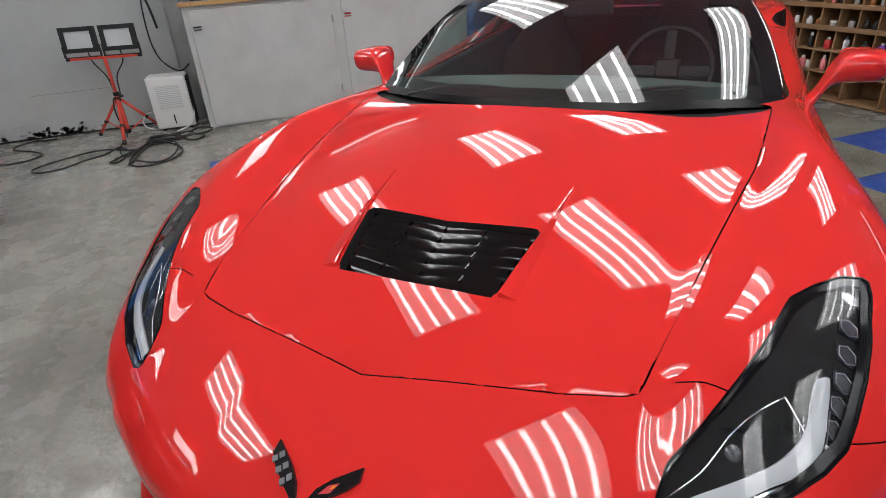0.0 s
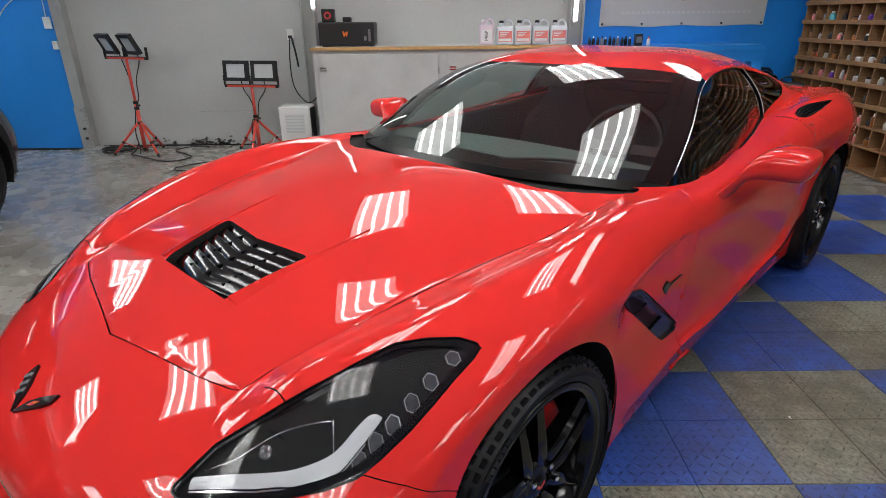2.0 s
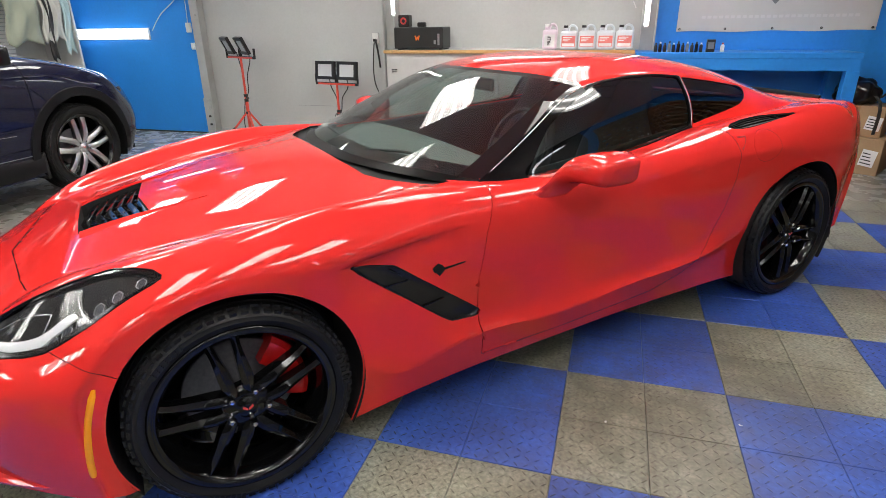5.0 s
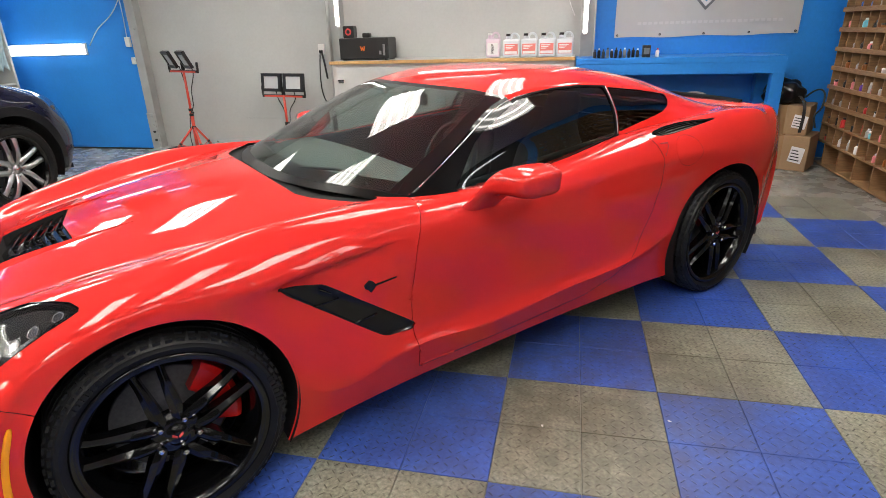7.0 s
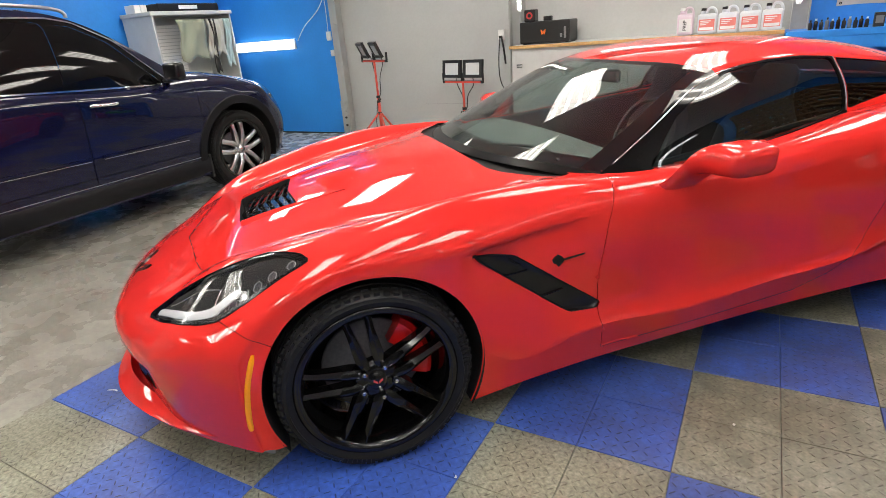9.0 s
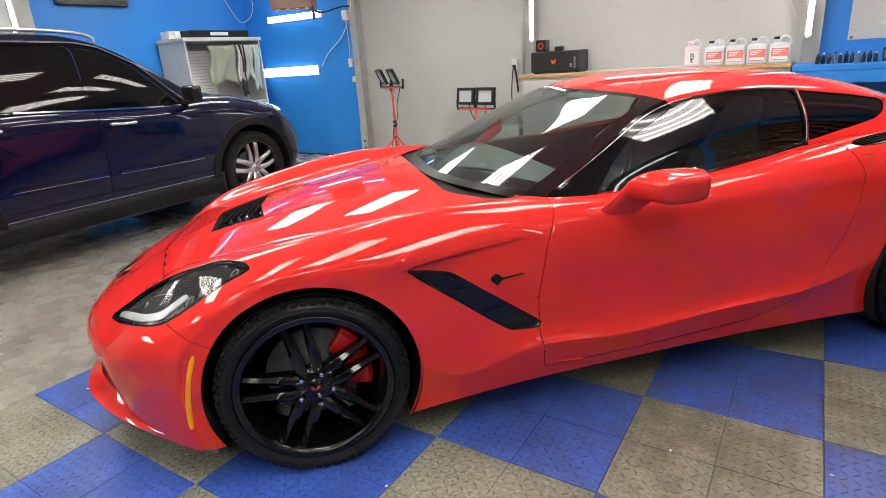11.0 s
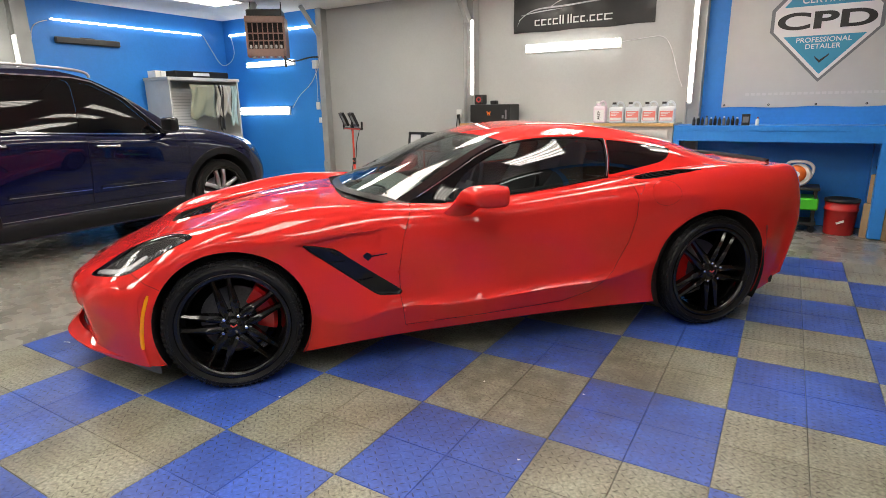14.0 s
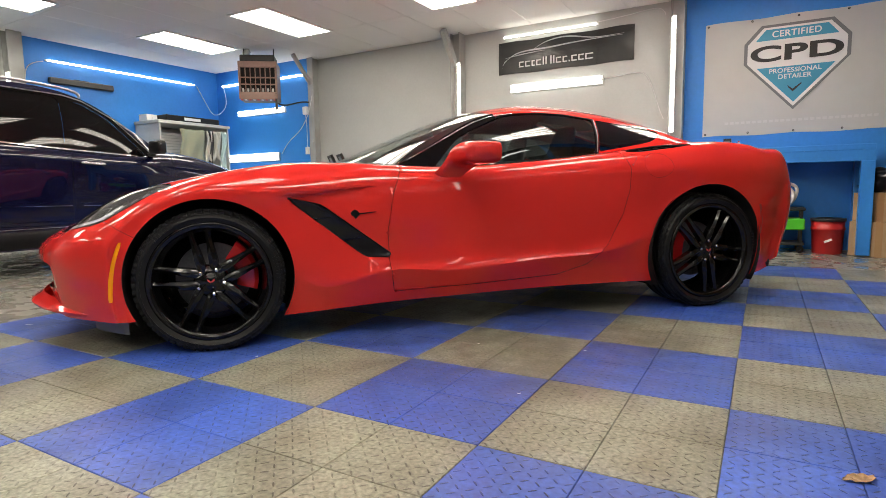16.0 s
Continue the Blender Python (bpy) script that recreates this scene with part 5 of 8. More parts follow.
    for k in range(n):
        bm.faces.new((hi[k], hi[(k + 1) % n], lo[(k + 1) % n], lo[k]))
    bm.faces.new(lo)
    bmesh.ops.recalc_face_normals(bm, faces=bm.faces)
    intake = part("quarter_intake", bm, PLASTIC, car, "black louvred intake on the rear quarter")
    for k in range(4):
        bm = bmesh.new()
        rows = []
        for x in np.linspace(2.225, 2.60, 13):
            lo_w, hi_w = float(np.interp(x, (2.22, 2.32, 2.42, 2.53, 2.62), (0.803, 0.788, 0.803, 0.84, 0.866))), float(np.interp(x, (2.22, 2.30, 2.43, 2.62), (0.832, 0.849, 0.857, 0.866)))
            w = lo_w + (hi_w - lo_w) * (k + 0.5) / 4
            half_w = (hi_w - lo_w) * 0.085
            rows.append([bm.verts.new(p) for p in (top_pt(x, w - half_w, 0.016), top_pt(x, w - half_w, 0.006), top_pt(x, w + half_w, 0.003), top_pt(x, w + half_w, 0.016))])
        for a, b in zip(rows, rows[1:]):
            for j in range(4):
                bm.faces.new((a[j], a[(j + 1) % 4], b[(j + 1) % 4], b[j]))
        bm.faces.new(rows[0]), bm.faces.new(rows[-1][::-1])
        bmesh.ops.recalc_face_normals(bm, faces=bm.faces)
        part("slat", bm, SATIN_BLACK, intake)

    # door mirror
    mir = new("door_mirror")
    mir.parent = car
    mir["label"] = "red door mirror on a slim arm"
    STATIONS = [(1.095, 0.842, 0.745, 0.066, 0.038), (1.12, 0.872, 0.778, 0.060, 0.038), (1.15, 0.898, 0.812, 0.060, 0.040), (1.183, 0.922, 0.853, 0.070, 0.044),
                (1.213, 0.948, 0.882, 0.088, 0.050), (1.235, 0.985, 0.893, 0.100, 0.055), (1.247, 1.03, 0.894, 0.100, 0.055), (1.252, 1.072, 0.892, 0.095, 0.052),
                (1.256, 1.096, 0.890, 0.082, 0.045), (1.258, 1.108, 0.888, 0.055, 0.028)]
    line = spline(np.arange(len(STATIONS)), np.array(STATIONS), np.linspace(0, len(STATIONS) - 1, 37))

    def hull(rows):
        bm = bmesh.new()
        rings = []
        for x, w, z, rx, rz in rows:
            row = []
            for a in np.linspace(0, 2 * math.pi, 28, endpoint=False):
                ca, sa = math.cos(a), math.sin(a)
                e = 0.42 if ca > 0 else 0.72
                row.append(bm.verts.new((x + rx * abs(ca) ** e * (1 if ca > 0 else -1), s * (w + 0.25 * rz * sa), z + rz * abs(sa) ** e * (1 if sa > 0 else -1))))
            rings.append(row)
        for a, b in zip(rings, rings[1:]):
            for j in range(28):
                bm.faces.new((a[j], a[(j + 1) % 28], b[(j + 1) % 28], b[j]))
        bm.faces.new(rings[-1])
        bmesh.ops.recalc_face_normals(bm, faces=bm.faces)
        return bm
    part("arm", hull(line[:9]), RED, mir, "", True, 60)
    part("mirror_cap", hull(line[8:]), RED, mir, "glossy red mirror cap", True, 60)
    bm = bmesh.new()
    row = []
    for a in np.linspace(0, 2 * math.pi, 28, endpoint=False):
        ca, sa = math.cos(a), math.sin(a)
        px, pz = abs(ca) ** 0.62 * (1 if ca > 0 else -1), abs(sa) ** 0.62 * (1 if sa > 0 else -1)
        row.append(bm.verts.new((1.346, s * (1.022 + 0.058 * px), 0.898 + 0.044 * pz)))
    bm.faces.new(row if s < 0 else row[::-1])
    part("mirror_glass", bm, MIRROR, mir, "mirror glass")

    # door pull: triangle behind the door, shade painted dark red; smoked rear side marker
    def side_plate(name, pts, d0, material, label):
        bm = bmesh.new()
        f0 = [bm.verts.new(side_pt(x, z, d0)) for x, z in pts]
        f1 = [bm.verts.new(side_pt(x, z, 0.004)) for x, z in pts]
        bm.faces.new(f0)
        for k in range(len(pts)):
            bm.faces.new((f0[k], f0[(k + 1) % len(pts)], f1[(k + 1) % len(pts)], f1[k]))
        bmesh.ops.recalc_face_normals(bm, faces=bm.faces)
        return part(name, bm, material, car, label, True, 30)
    side_plate("door_pull", [(2.196, 0.884), (2.245, 0.884), (2.238, 0.868), (2.218, 0.846), (2.203, 0.828)], -0.002, DULL_RED, "triangular door pull, its shade painted dark red")
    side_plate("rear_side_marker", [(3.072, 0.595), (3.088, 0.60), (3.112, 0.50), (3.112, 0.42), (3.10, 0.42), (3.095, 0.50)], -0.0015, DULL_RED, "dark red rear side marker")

# nose badge: two crossed flags as plain shapes
badge = new("nose_badge")
badge.parent = car
badge["label"] = "black crossed-flag badge with a red and gold patch"


def nose_plate(outline, lift_by, material, name):
    bm = bmesh.new()
    pts = []
    for x, y in outline:
        p, nn = on_body(x, abs(y))
        nn = nn if nn.z > 0 else -nn
        pts.append((Vector((p.x, y, p.z)), Vector((nn.x, nn.y if y < 0 else -nn.y, nn.z))))
    top = [bm.verts.new(p + n2 * lift_by) for p, n2 in pts]
    bot = [bm.verts.new(p - n2 * 0.003) for p, n2 in pts]
    bm.faces.new(top)
    for k in range(len(pts)):
        bm.faces.new((top[k], top[(k + 1) % len(pts)], bot[(k + 1) % len(pts)], bot[k]))
    bmesh.ops.recalc_face_normals(bm, faces=bm.faces)
    return part(name, bm, material, badge)


for s in (-1, 1):
    nose_plate([(-0.832, s * 0.003), (-0.797, s * 0.022), (-0.776, s * 0.045), (-0.746, s * 0.090), (-0.768, s * 0.092), (-0.786, s * 0.075), (-0.812, s * 0.036)], 0.008, GLOSS_BLACK, "flag")
for k in range(3):
    for j in range(2):
        x0, y0 = -0.796 + 0.014 * k - 0.009 * j, 0.030 + 0.017 * k + 0.010 * j
        nose_plate([(x0, y0), (x0 + 0.008, y0 + 0.006), (x0 + 0.002, y0 + 0.014), (x0 - 0.006, y0 + 0.008)], 0.0095, INK_GREY, "check")
nose_plate([(-0.803, -0.030), (-0.787, -0.043), (-0.779, -0.060), (-0.796, -0.050)], 0.0095, INK_RED, "red_patch")
nose_plate([(-0.791, -0.047), (-0.785, -0.052), (-0.783, -0.058), (-0.789, -0.053)], 0.0105, AMBER, "gold_patch")

# lower front: mesh, splitter, air dam
bm = bmesh.new()
for k in range(9):
    z = 0.262 + 0.016 * k
    pts = [(-0.83 + 0.42 * w * w, w, z) for w in np.linspace(-0.64, 0.64, 19)]
    for a, b in zip(pts, pts[1:]):
        rod(bm, a, b, 0.0035, n=5, caps=False)
part("intake_mesh", bm, PLASTIC, car, "black mesh in the lower front intake")
bm = bmesh.new()
rows = [[bm.verts.new((-0.755 + 0.42 * w * w, w, z)) for z in (0.17, 0.46)] for w in np.linspace(-0.74, 0.74, 25)]
for a, b in zip(rows, rows[1:]):
    bm.faces.new((a[0], b[0], b[1], a[1]))
part("intake_back", bm, DARK, car, "black space behind the lower intake", True)
bm = bmesh.new()
for s in (-1, 1):
    rows = []
    for w, x in spline([0, 1, 2, 3, 4, 5], [(0.0, -0.935), (0.30, -0.925), (0.52, -0.83), (0.72, -0.66), (0.85, -0.485), (0.895, -0.415)], np.linspace(0, 5, 31)):
        t = w / 0.92
        z = 0.205 - 0.03 * t
        rows.append([bm.verts.new((x + dx, s * (w + dw), z + dz)) for dx, dw, dz in ((0.05, -0.03, 0.055 * (1 - 0.3 * t)), (0.012, -0.008, 0.022), (0.0, 0, 0.008), (0.004, -0.003, -0.004), (0.10, -0.06, -0.03))])
    for a, b in zip(rows, rows[1:]):
        for j in range(4):
            bm.faces.new((a[j], a[j + 1], b[j + 1], b[j]) if s > 0 else (b[j], b[j + 1], a[j + 1], a[j]))
bmesh.ops.remove_doubles(bm, verts=bm.verts, dist=1e-5)
bmesh.ops.recalc_face_normals(bm, faces=bm.faces)
part("splitter", bm, RED, car, "red front splitter lip", True, 50)
for s in (-1, 1):
    bm = bmesh.new()
    rows = []
    for w, x in spline([0, 1, 2, 3], [(0.66, -0.56), (0.72, -0.52), (0.79, -0.455), (0.85, -0.39)], np.linspace(0, 3, 13)):
        rows.append([bm.verts.new((x + 0.02 * k, s * w, z)) for k, z in ((0, 0.20), (0.6, 0.09), (1.2, 0.09), (1.2, 0.20))])
    for a, b in zip(rows, rows[1:]):
        for j in range(3):
            bm.faces.new((a[j], a[j + 1], b[j + 1], b[j]))
    bm.faces.new(rows[-1])
    bmesh.ops.recalc_face_normals(bm, faces=bm.faces)
    part("air_dam", bm, INK_GREY, car, "dull grey rubber air dam under the nose", True, 50)
part("underfloor", cube(-0.62, 3.2, -0.62, 0.62, 0.155, 0.175), DARK, car)

# tail spoiler
bm = bmesh.new()
rows = []
for w in np.linspace(-0.56, 0.56, 29):
    x = 3.46 - 0.12 * (w / 0.7) ** 2
    z = 0.936 - 0.012 * (w / 0.7) ** 2
    rows.append([bm.verts.new((x + dx, w, z + dz)) for dx, dz in ((-0.05, -0.012), (-0.02, 0.010), (0.012, 0.024), (0.02, 0.022), (0.015, 0.004), (-0.02, -0.016))])
for a, b in zip(rows, rows[1:]):
    for j in range(5):
        bm.faces.new((a[j], a[j + 1], b[j + 1], b[j]))
bm.faces.new(rows[0]), bm.faces.new(rows[-1][::-1])
bmesh.ops.recalc_face_normals(bm, faces=bm.faces)
part("spoiler", bm, SATIN_BLACK, car, "low black tail spoiler", True, 40)

# wipers
for y0, y1, x0, x1 in ((0.55, -0.05, 0.70, 0.69), (-0.1, -0.62, 0.68, 0.80)):
    bm = bmesh.new()
    za = 0.868
    hose(bm, [(x0, y0, za - 0.012), (x0 + 0.03, (y0 * 2 + y1) / 3, za + 0.022), (x1 + 0.02, (y0 + 2 * y1) / 3, za + 0.022), (x1 + 0.01, y1, za + 0.005)], 0.007, 6)
    part("wiper", bm, PLASTIC, car, "black wiper at rest", True)

# cabin
bm = bmesh.new()
rows = []
for w in np.linspace(-0.72, 0.72, 25):
    k = 1 - (w / 0.72) ** 2
    rows.append([bm.verts.new((x, w, z)) for x, z in ((0.80, 0.80), (0.95, 0.835 + 0.02 * k), (1.10, 0.84 + 0.025 * k), (1.20, 0.80 + 0.02 * k), (1.22, 0.60))])
for a, b in zip(rows, rows[1:]):
    for j in range(4):
        bm.faces.new((a[j], a[j + 1], b[j + 1], b[j]))
bmesh.ops.recalc_face_normals(bm, faces=bm.faces)
part("dashboard", bm, DASH, car, "dark padded dashboard", True)
part("cabin_floor", cube(0.7, 2.9, -0.72, 0.72, 0.22, 0.25), DARK, car)
part("cabin_back", cube(2.28, 2.31, -0.61, 0.61, 0.24, 0.96), DARK, car)
bm = lathe(bmesh.new(), [(0.172, -0.012), (0.184, -0.014), (0.19, 0), (0.184, 0.014), (0.172, 0.012), (0.168, 0)], 40, "Z", True)
box(bm, -0.17, 0.17, -0.02, 0.02, -0.008, 0.006)
box(bm, -0.05, 0.05, -0.05, 0.03, -0.02, 0.012, 0.008)
box(bm, -0.02, 0.02, -0.17, 0.0, -0.008, 0.006)
bmesh.ops.transform(bm, matrix=pose(1.36, -0.36, 0.84, 0, 0, 90) @ pose(0, 0, 0, -68, 0, 0), verts=bm.verts)
part("steering_wheel", bm, PLASTIC, car, "dark three-spoke steering wheel", True)
for y in (-0.36, 0.36):
    seat = new("seat")
    seat.parent = car
    seat["label"] = "dark sports seat"
    part("seat_cushion", cube(1.45, 1.95, y - 0.24, y + 0.24, 0.30, 0.50, 0.05, seg=3), FABRIC, seat, "", True)
    bm = bmesh.new()
    rows = []
    for z, wd, x, dp in ((0.45, 0.24, 1.92, 0.10), (0.62, 0.25, 1.95, 0.11), (0.80, 0.23, 2.0, 0.09), (0.90, 0.15, 2.03, 0.07), (0.95, 0.12, 2.045, 0.06), (1.06, 0.11, 2.08, 0.05), (1.09, 0.08, 2.09, 0.03)):
        rows.append([bm.verts.new((x + dp * math.cos(a), y + wd * math.sin(a), z)) for a in np.linspace(0, 2 * math.pi, 20, endpoint=False)])
    for a, b in zip(rows, rows[1:]):
        for j in range(20):
            bm.faces.new((a[j], a[(j + 1) % 20], b[(j + 1) % 20], b[j]))
    bm.faces.new(rows[-1])
    bmesh.ops.recalc_face_normals(bm, faces=bm.faces)
    part("seat_back", bm, FABRIC, seat, "", True, 60)
bm = cube(1.395, 1.42, -0.11, 0.11, 1.06, 1.12, 0.01)
part("cabin_mirror", bm, PLASTIC, car, "interior mirror")


# ---- the dark blue utility car, nose towards the blue wall ----
suv = thing("utility_car", "dark navy blue utility car parked on bare concrete", "car", at=pose(-5.37, 2.42, 0, 0, 0, -89.2))
SUV_A = [(-0.88, 0, 0.25), (-0.97, 0, 0.6), (-0.91, 0, 0.87), (-0.53, 0, 1.03), (0.25, 0, 1.19), (1.0, 0, 1.12), (2.0, 0, 1.15), (2.9, 0, 1.20), (3.75, 0, 1.22), (3.88, 0, 0.6), (3.82, 0, 0.35)]
SUV_C = [(-0.82, 0.6, 0.25), (-0.9, 0.62, 0.6), (-0.83, 0.62, 0.85), (-0.47, 0.64, 1.02), (0.27, 0.66, 1.175), (1.0, 0.66, 1.12), (2.0, 0.66, 1.15), (2.9, 0.66, 1.20), (3.7, 0.64, 1.22), (3.82, 0.63, 0.6), (3.76, 0.63, 0.35)]
SUV_D = [(-0.6, 0.86, 0.25), (-0.68, 0.88, 0.6), (-0.57, 0.86, 0.85), (-0.3, 0.885, 1.0), (0.3, 0.925, 1.095), (1.0, 0.945, 1.083), (2.0, 0.945, 1.152), (2.9, 0.935, 1.212), (3.6, 0.87, 1.225), (3.7, 0.86, 0.6), (3.65, 0.86, 0.35)]
SUV_E = [(-0.46, 0.94, 0.25), (-0.5, 0.955, 0.6), (-0.45, 0.95, 0.86), (-0.2, 0.968, 0.93), (0.3, 0.982, 0.95), (1.0, 0.985, 0.955), (2.0, 0.985, 1.005), (2.9, 0.982, 1.04), (3.45, 0.94, 1.03), (3.5, 0.93, 0.6), (3.45, 0.93, 0.35)]
SUV_F = [(-0.42, 0.95, 0.25), (-0.42, 0.965, 0.5), (-0.4, 0.968, 0.6), (-0.1, 0.978, 0.63), (0.35, 0.972, 0.6), (1.0, 0.965, 0.56), (2.0, 0.965, 0.57), (2.8, 0.98, 0.63), (3.3, 0.955, 0.6), (3.4, 0.945, 0.5), (3.4, 0.94, 0.35)]
SUV_G = [(-0.40, 0.935, 0.24), (-0.40, 0.945, 0.25), (-0.38, 0.945, 0.25), (-0.1, 0.945, 0.25), (0.4, 0.94, 0.235), (1.0, 0.935, 0.225), (2.0, 0.935, 0.225), (2.8, 0.945, 0.235), (3.2, 0.94, 0.25), (3.3, 0.935, 0.26), (3.3, 0.93, 0.27)]
suv_grid = net([SUV_A, SUV_C, SUV_D, SUV_E, SUV_F, SUV_G], 200, 56)[0]
TOP_T = [(0.2, 0, 1.18), (0.72, 0, 1.475), (1.12, 0, 1.685), (1.9, 0, 1.77), (2.8, 0, 1.755), (3.5, 0, 1.70), (3.8, 0, 1.22)]
TOP_M = [(0.24, 0.4, 1.175), (0.75, 0.40, 1.47), (1.15, 0.40, 1.678), (1.9, 0.40, 1.763), (2.8, 0.40, 1.748), (3.5, 0.40, 1.692), (3.78, 0.4, 1.22)]
TOP_R = [(0.42, 0.83, 1.125), (0.90, 0.822, 1.435), (1.27, 0.80, 1.632), (1.95, 0.785, 1.712), (2.8, 0.780, 1.696), (3.42, 0.755, 1.635), (3.68, 0.78, 1.23)]
TOP_N = [(0.47, 0.884, 1.09), (0.94, 0.891, 1.265), (1.30, 0.892, 1.37), (1.95, 0.886, 1.43), (2.8, 0.880, 1.45), (3.38, 0.838, 1.43), (3.6, 0.83, 1.23)]
TOP_K = [(0.52, 0.93, 1.075), (0.97, 0.935, 1.085), (1.32, 0.938, 1.105), (1.95, 0.938, 1.155), (2.8, 0.93, 1.215), (3.34, 0.885, 1.23), (3.5, 0.87, 1.23)]
top_grid, _, top_keys, top_u, _ = net([TOP_T, TOP_M, TOP_R, TOP_N, TOP_K], 110, 50, creases=(2,))
SUV_ARCH = 0.455
shalf = sheet(suv_grid, 1)
sshell = sheet(offset_grid(suv_grid, 0.012), 1)
for x0 in (0.0, 2.82):
    fa = lambda c, x0=x0: math.hypot(c.x - x0, c.z - 0.385) - SUV_ARCH
    na = lambda c, x0=x0: abs(c.x - x0) < 0.62 and c.y > 0.75 and c.z < 0.95
    cut(shalf, fa, na)
    lift(shalf, lambda c, fa=fa: fa(c) < 0 and c.y > 0.6).free()
    lift(sshell, lambda c, fa=fa: fa(c) < 0.02 and c.y > 0.6).free()
for line in ((0.42, 0.02), (1.50, -0.03), (2.52, 0.02)):
    fx = lambda c, line=line: c.x - line[0] - line[1] * (c.z - 0.7) - (0.35 * max(0.0, 0.75 - c.z) if line[0] > 2 else 0) * -1
    seam(shalf, fx, lambda c, line=line: abs(c.x - line[0]) < 0.4 and c.y > 0.85 and 0.42 < c.z < 1.12, 0.003)
seam(shalf, lambda c: c.z - 0.47, lambda c: 0.40 < c.x < 2.5 and c.y > 0.85 and c.z < 0.57, 0.0025)
part("body", whole(shalf), NAVY, suv, "glossy navy blue body", True, 50)
part("inner_shell", whole(sshell), DARK, suv, "", True)
greens = sheet(top_grid, 1)
PANES = {"front_window": [(0.70, 1.112), (1.44, 1.150), (1.41, 1.602), (1.30, 1.588), (1.05, 1.462)],
         "rear_window": [(1.52, 1.156), (2.42, 1.212), (2.39, 1.652), (1.49, 1.628)],
         "tail_window": [(2.49, 1.216), (3.34, 1.265), (3.20, 1.57), (2.46, 1.652)]}
SURROUND = [(0.60, 1.09), (3.42, 1.24), (3.26, 1.595), (2.46, 1.674), (1.45, 1.648), (1.28, 1.615), (1.0, 1.472)]
side_s = lambda c: c.y > 0.6 and c.z < 1.69
panes = {}
for nm, poly in PANES.items():
    fp = inside_sdf(rounded(poly, 3, 0.1))
    cut(greens, prof(fp), side_s)
    panes[nm] = lift(greens, lambda c, fp=fp: side_s(c) and fp(c.x, c.z) < 0)
ws = inside_sdf(rounded([(0.26, -0.78), (0.26, 0.78), (1.10, 0.64), (1.10, -0.64)], 3, 0.1))
near_ws = lambda c: c.x < 1.3
cut(greens, lambda c: ws(c.x, c.y), near_ws)
wscreen = lift(greens, lambda c: near_ws(c) and c.y < 0.80 and ws(c.x, c.y) < 0)
f_sur = inside_sdf(SURROUND)
cut(greens, prof(f_sur), side_s)
surround = lift(greens, lambda c: side_s(c) and f_sur(c.x, c.z) < 0)
part("window_surround", surround.copy(), PILLAR_BLACK, suv, "black pillars between the side windows", True)
part("window_surround", mirrored(surround), PILLAR_BLACK, suv, "black pillars between the side windows", True)
part("roof", whole(greens), NAVY, suv, "navy blue roof and pillars", True, 50)
part("windscreen", whole(wscreen), WIND, suv, "tinted windscreen", True)
PRIVACY = mat("privacy_glass", (0.003, 0.003, 0.0035), rough=0.03, spec=0.32)
for nm, b in panes.items():
    part("side_window", pushed(b, -0.004), PRIVACY, suv, "black tinted side window", True)
    part("side_window", mirrored(pushed(b, -0.004)), PRIVACY, suv, "black tinted side window", True)
suv_tree = tree_of(sheet(suv_grid, 1))
top_tree = tree_of(sheet(top_grid, 1))


def suv_pt(x, z, d, tree=suv_tree):
    hit = tree.ray_cast(Vector((x, 2.0, z)), Vector((0, -1, 0)))
    return Vector((x, (hit[0].y if hit[0] else 0.9) + d, z))


def strip(name, line, h, d, material, tree=suv_tree, label=""):
    """A slim moulding along the car's side."""
    bm = bmesh.new()
    rows = [[bm.verts.new(p) for p in (suv_pt(x, z - h / 2, -0.004, tree), suv_pt(x, z - h / 3, d, tree), suv_pt(x, z + h / 3, d, tree), suv_pt(x, z + h / 2, -0.004, tree))] for x, z in line]
    for a, b in zip(rows, rows[1:]):
        for j in range(3):
            bm.faces.new((a[j], b[j], b[j + 1], a[j + 1]))
    bmesh.ops.recalc_face_normals(bm, faces=bm.faces)
    return part(name, bm, material, suv, label, True, 50)


strip("upper_moulding", [(x, float(np.interp(x, (0.62, 1.0, 1.28, 1.45, 2.46, 3.26), (1.115, 1.474, 1.618, 1.652, 1.680, 1.598)))) for x in np.linspace(0.66, 3.24, 60)], 0.016, 0.006, CHROME, top_tree, "chrome moulding over the side windows")
strip("belt_moulding", [(x, float(np.interp(x, (0.6, 1.44, 2.45, 3.42), (1.088, 1.132, 1.196, 1.242)))) for x in np.linspace(0.62, 3.4, 36)], 0.018, 0.008, CHROME, top_tree, "chrome belt moulding")
strip("door_moulding", [(x, 0.60 + 0.015 * x) for x in np.linspace(0.62, 1.42, 9)], 0.030, 0.014, NAVY, label="navy moulding low on the door")
strip("moulding_edge", [(x, 0.585 + 0.015 * x) for x in np.linspace(0.62, 1.42, 9)], 0.008, 0.017, CHROME, label="thin chrome edge")
strip("moulding_edge", [(x, 0.585 + 0.015 * x) for x in np.linspace(1.52, 2.22, 9)], 0.008, 0.017, CHROME, label="thin chrome edge")
strip("door_moulding", [(x, 0.60 + 0.015 * x) for x in np.linspace(1.52, 2.22, 9)], 0.030, 0.014, NAVY, label="navy moulding low on the door")
strip("sill_edge", [(x, 0.412) for x in np.linspace(0.46, 2.36, 20)], 0.007, 0.006, ALLOY, label="thin bright line over the sill")
strip("sill_cladding", [(x, 0.315) for x in np.linspace(0.43, 2.4, 20)], 0.165, 0.014, TRIM_GREY, label="dark grey plastic sill cladding")
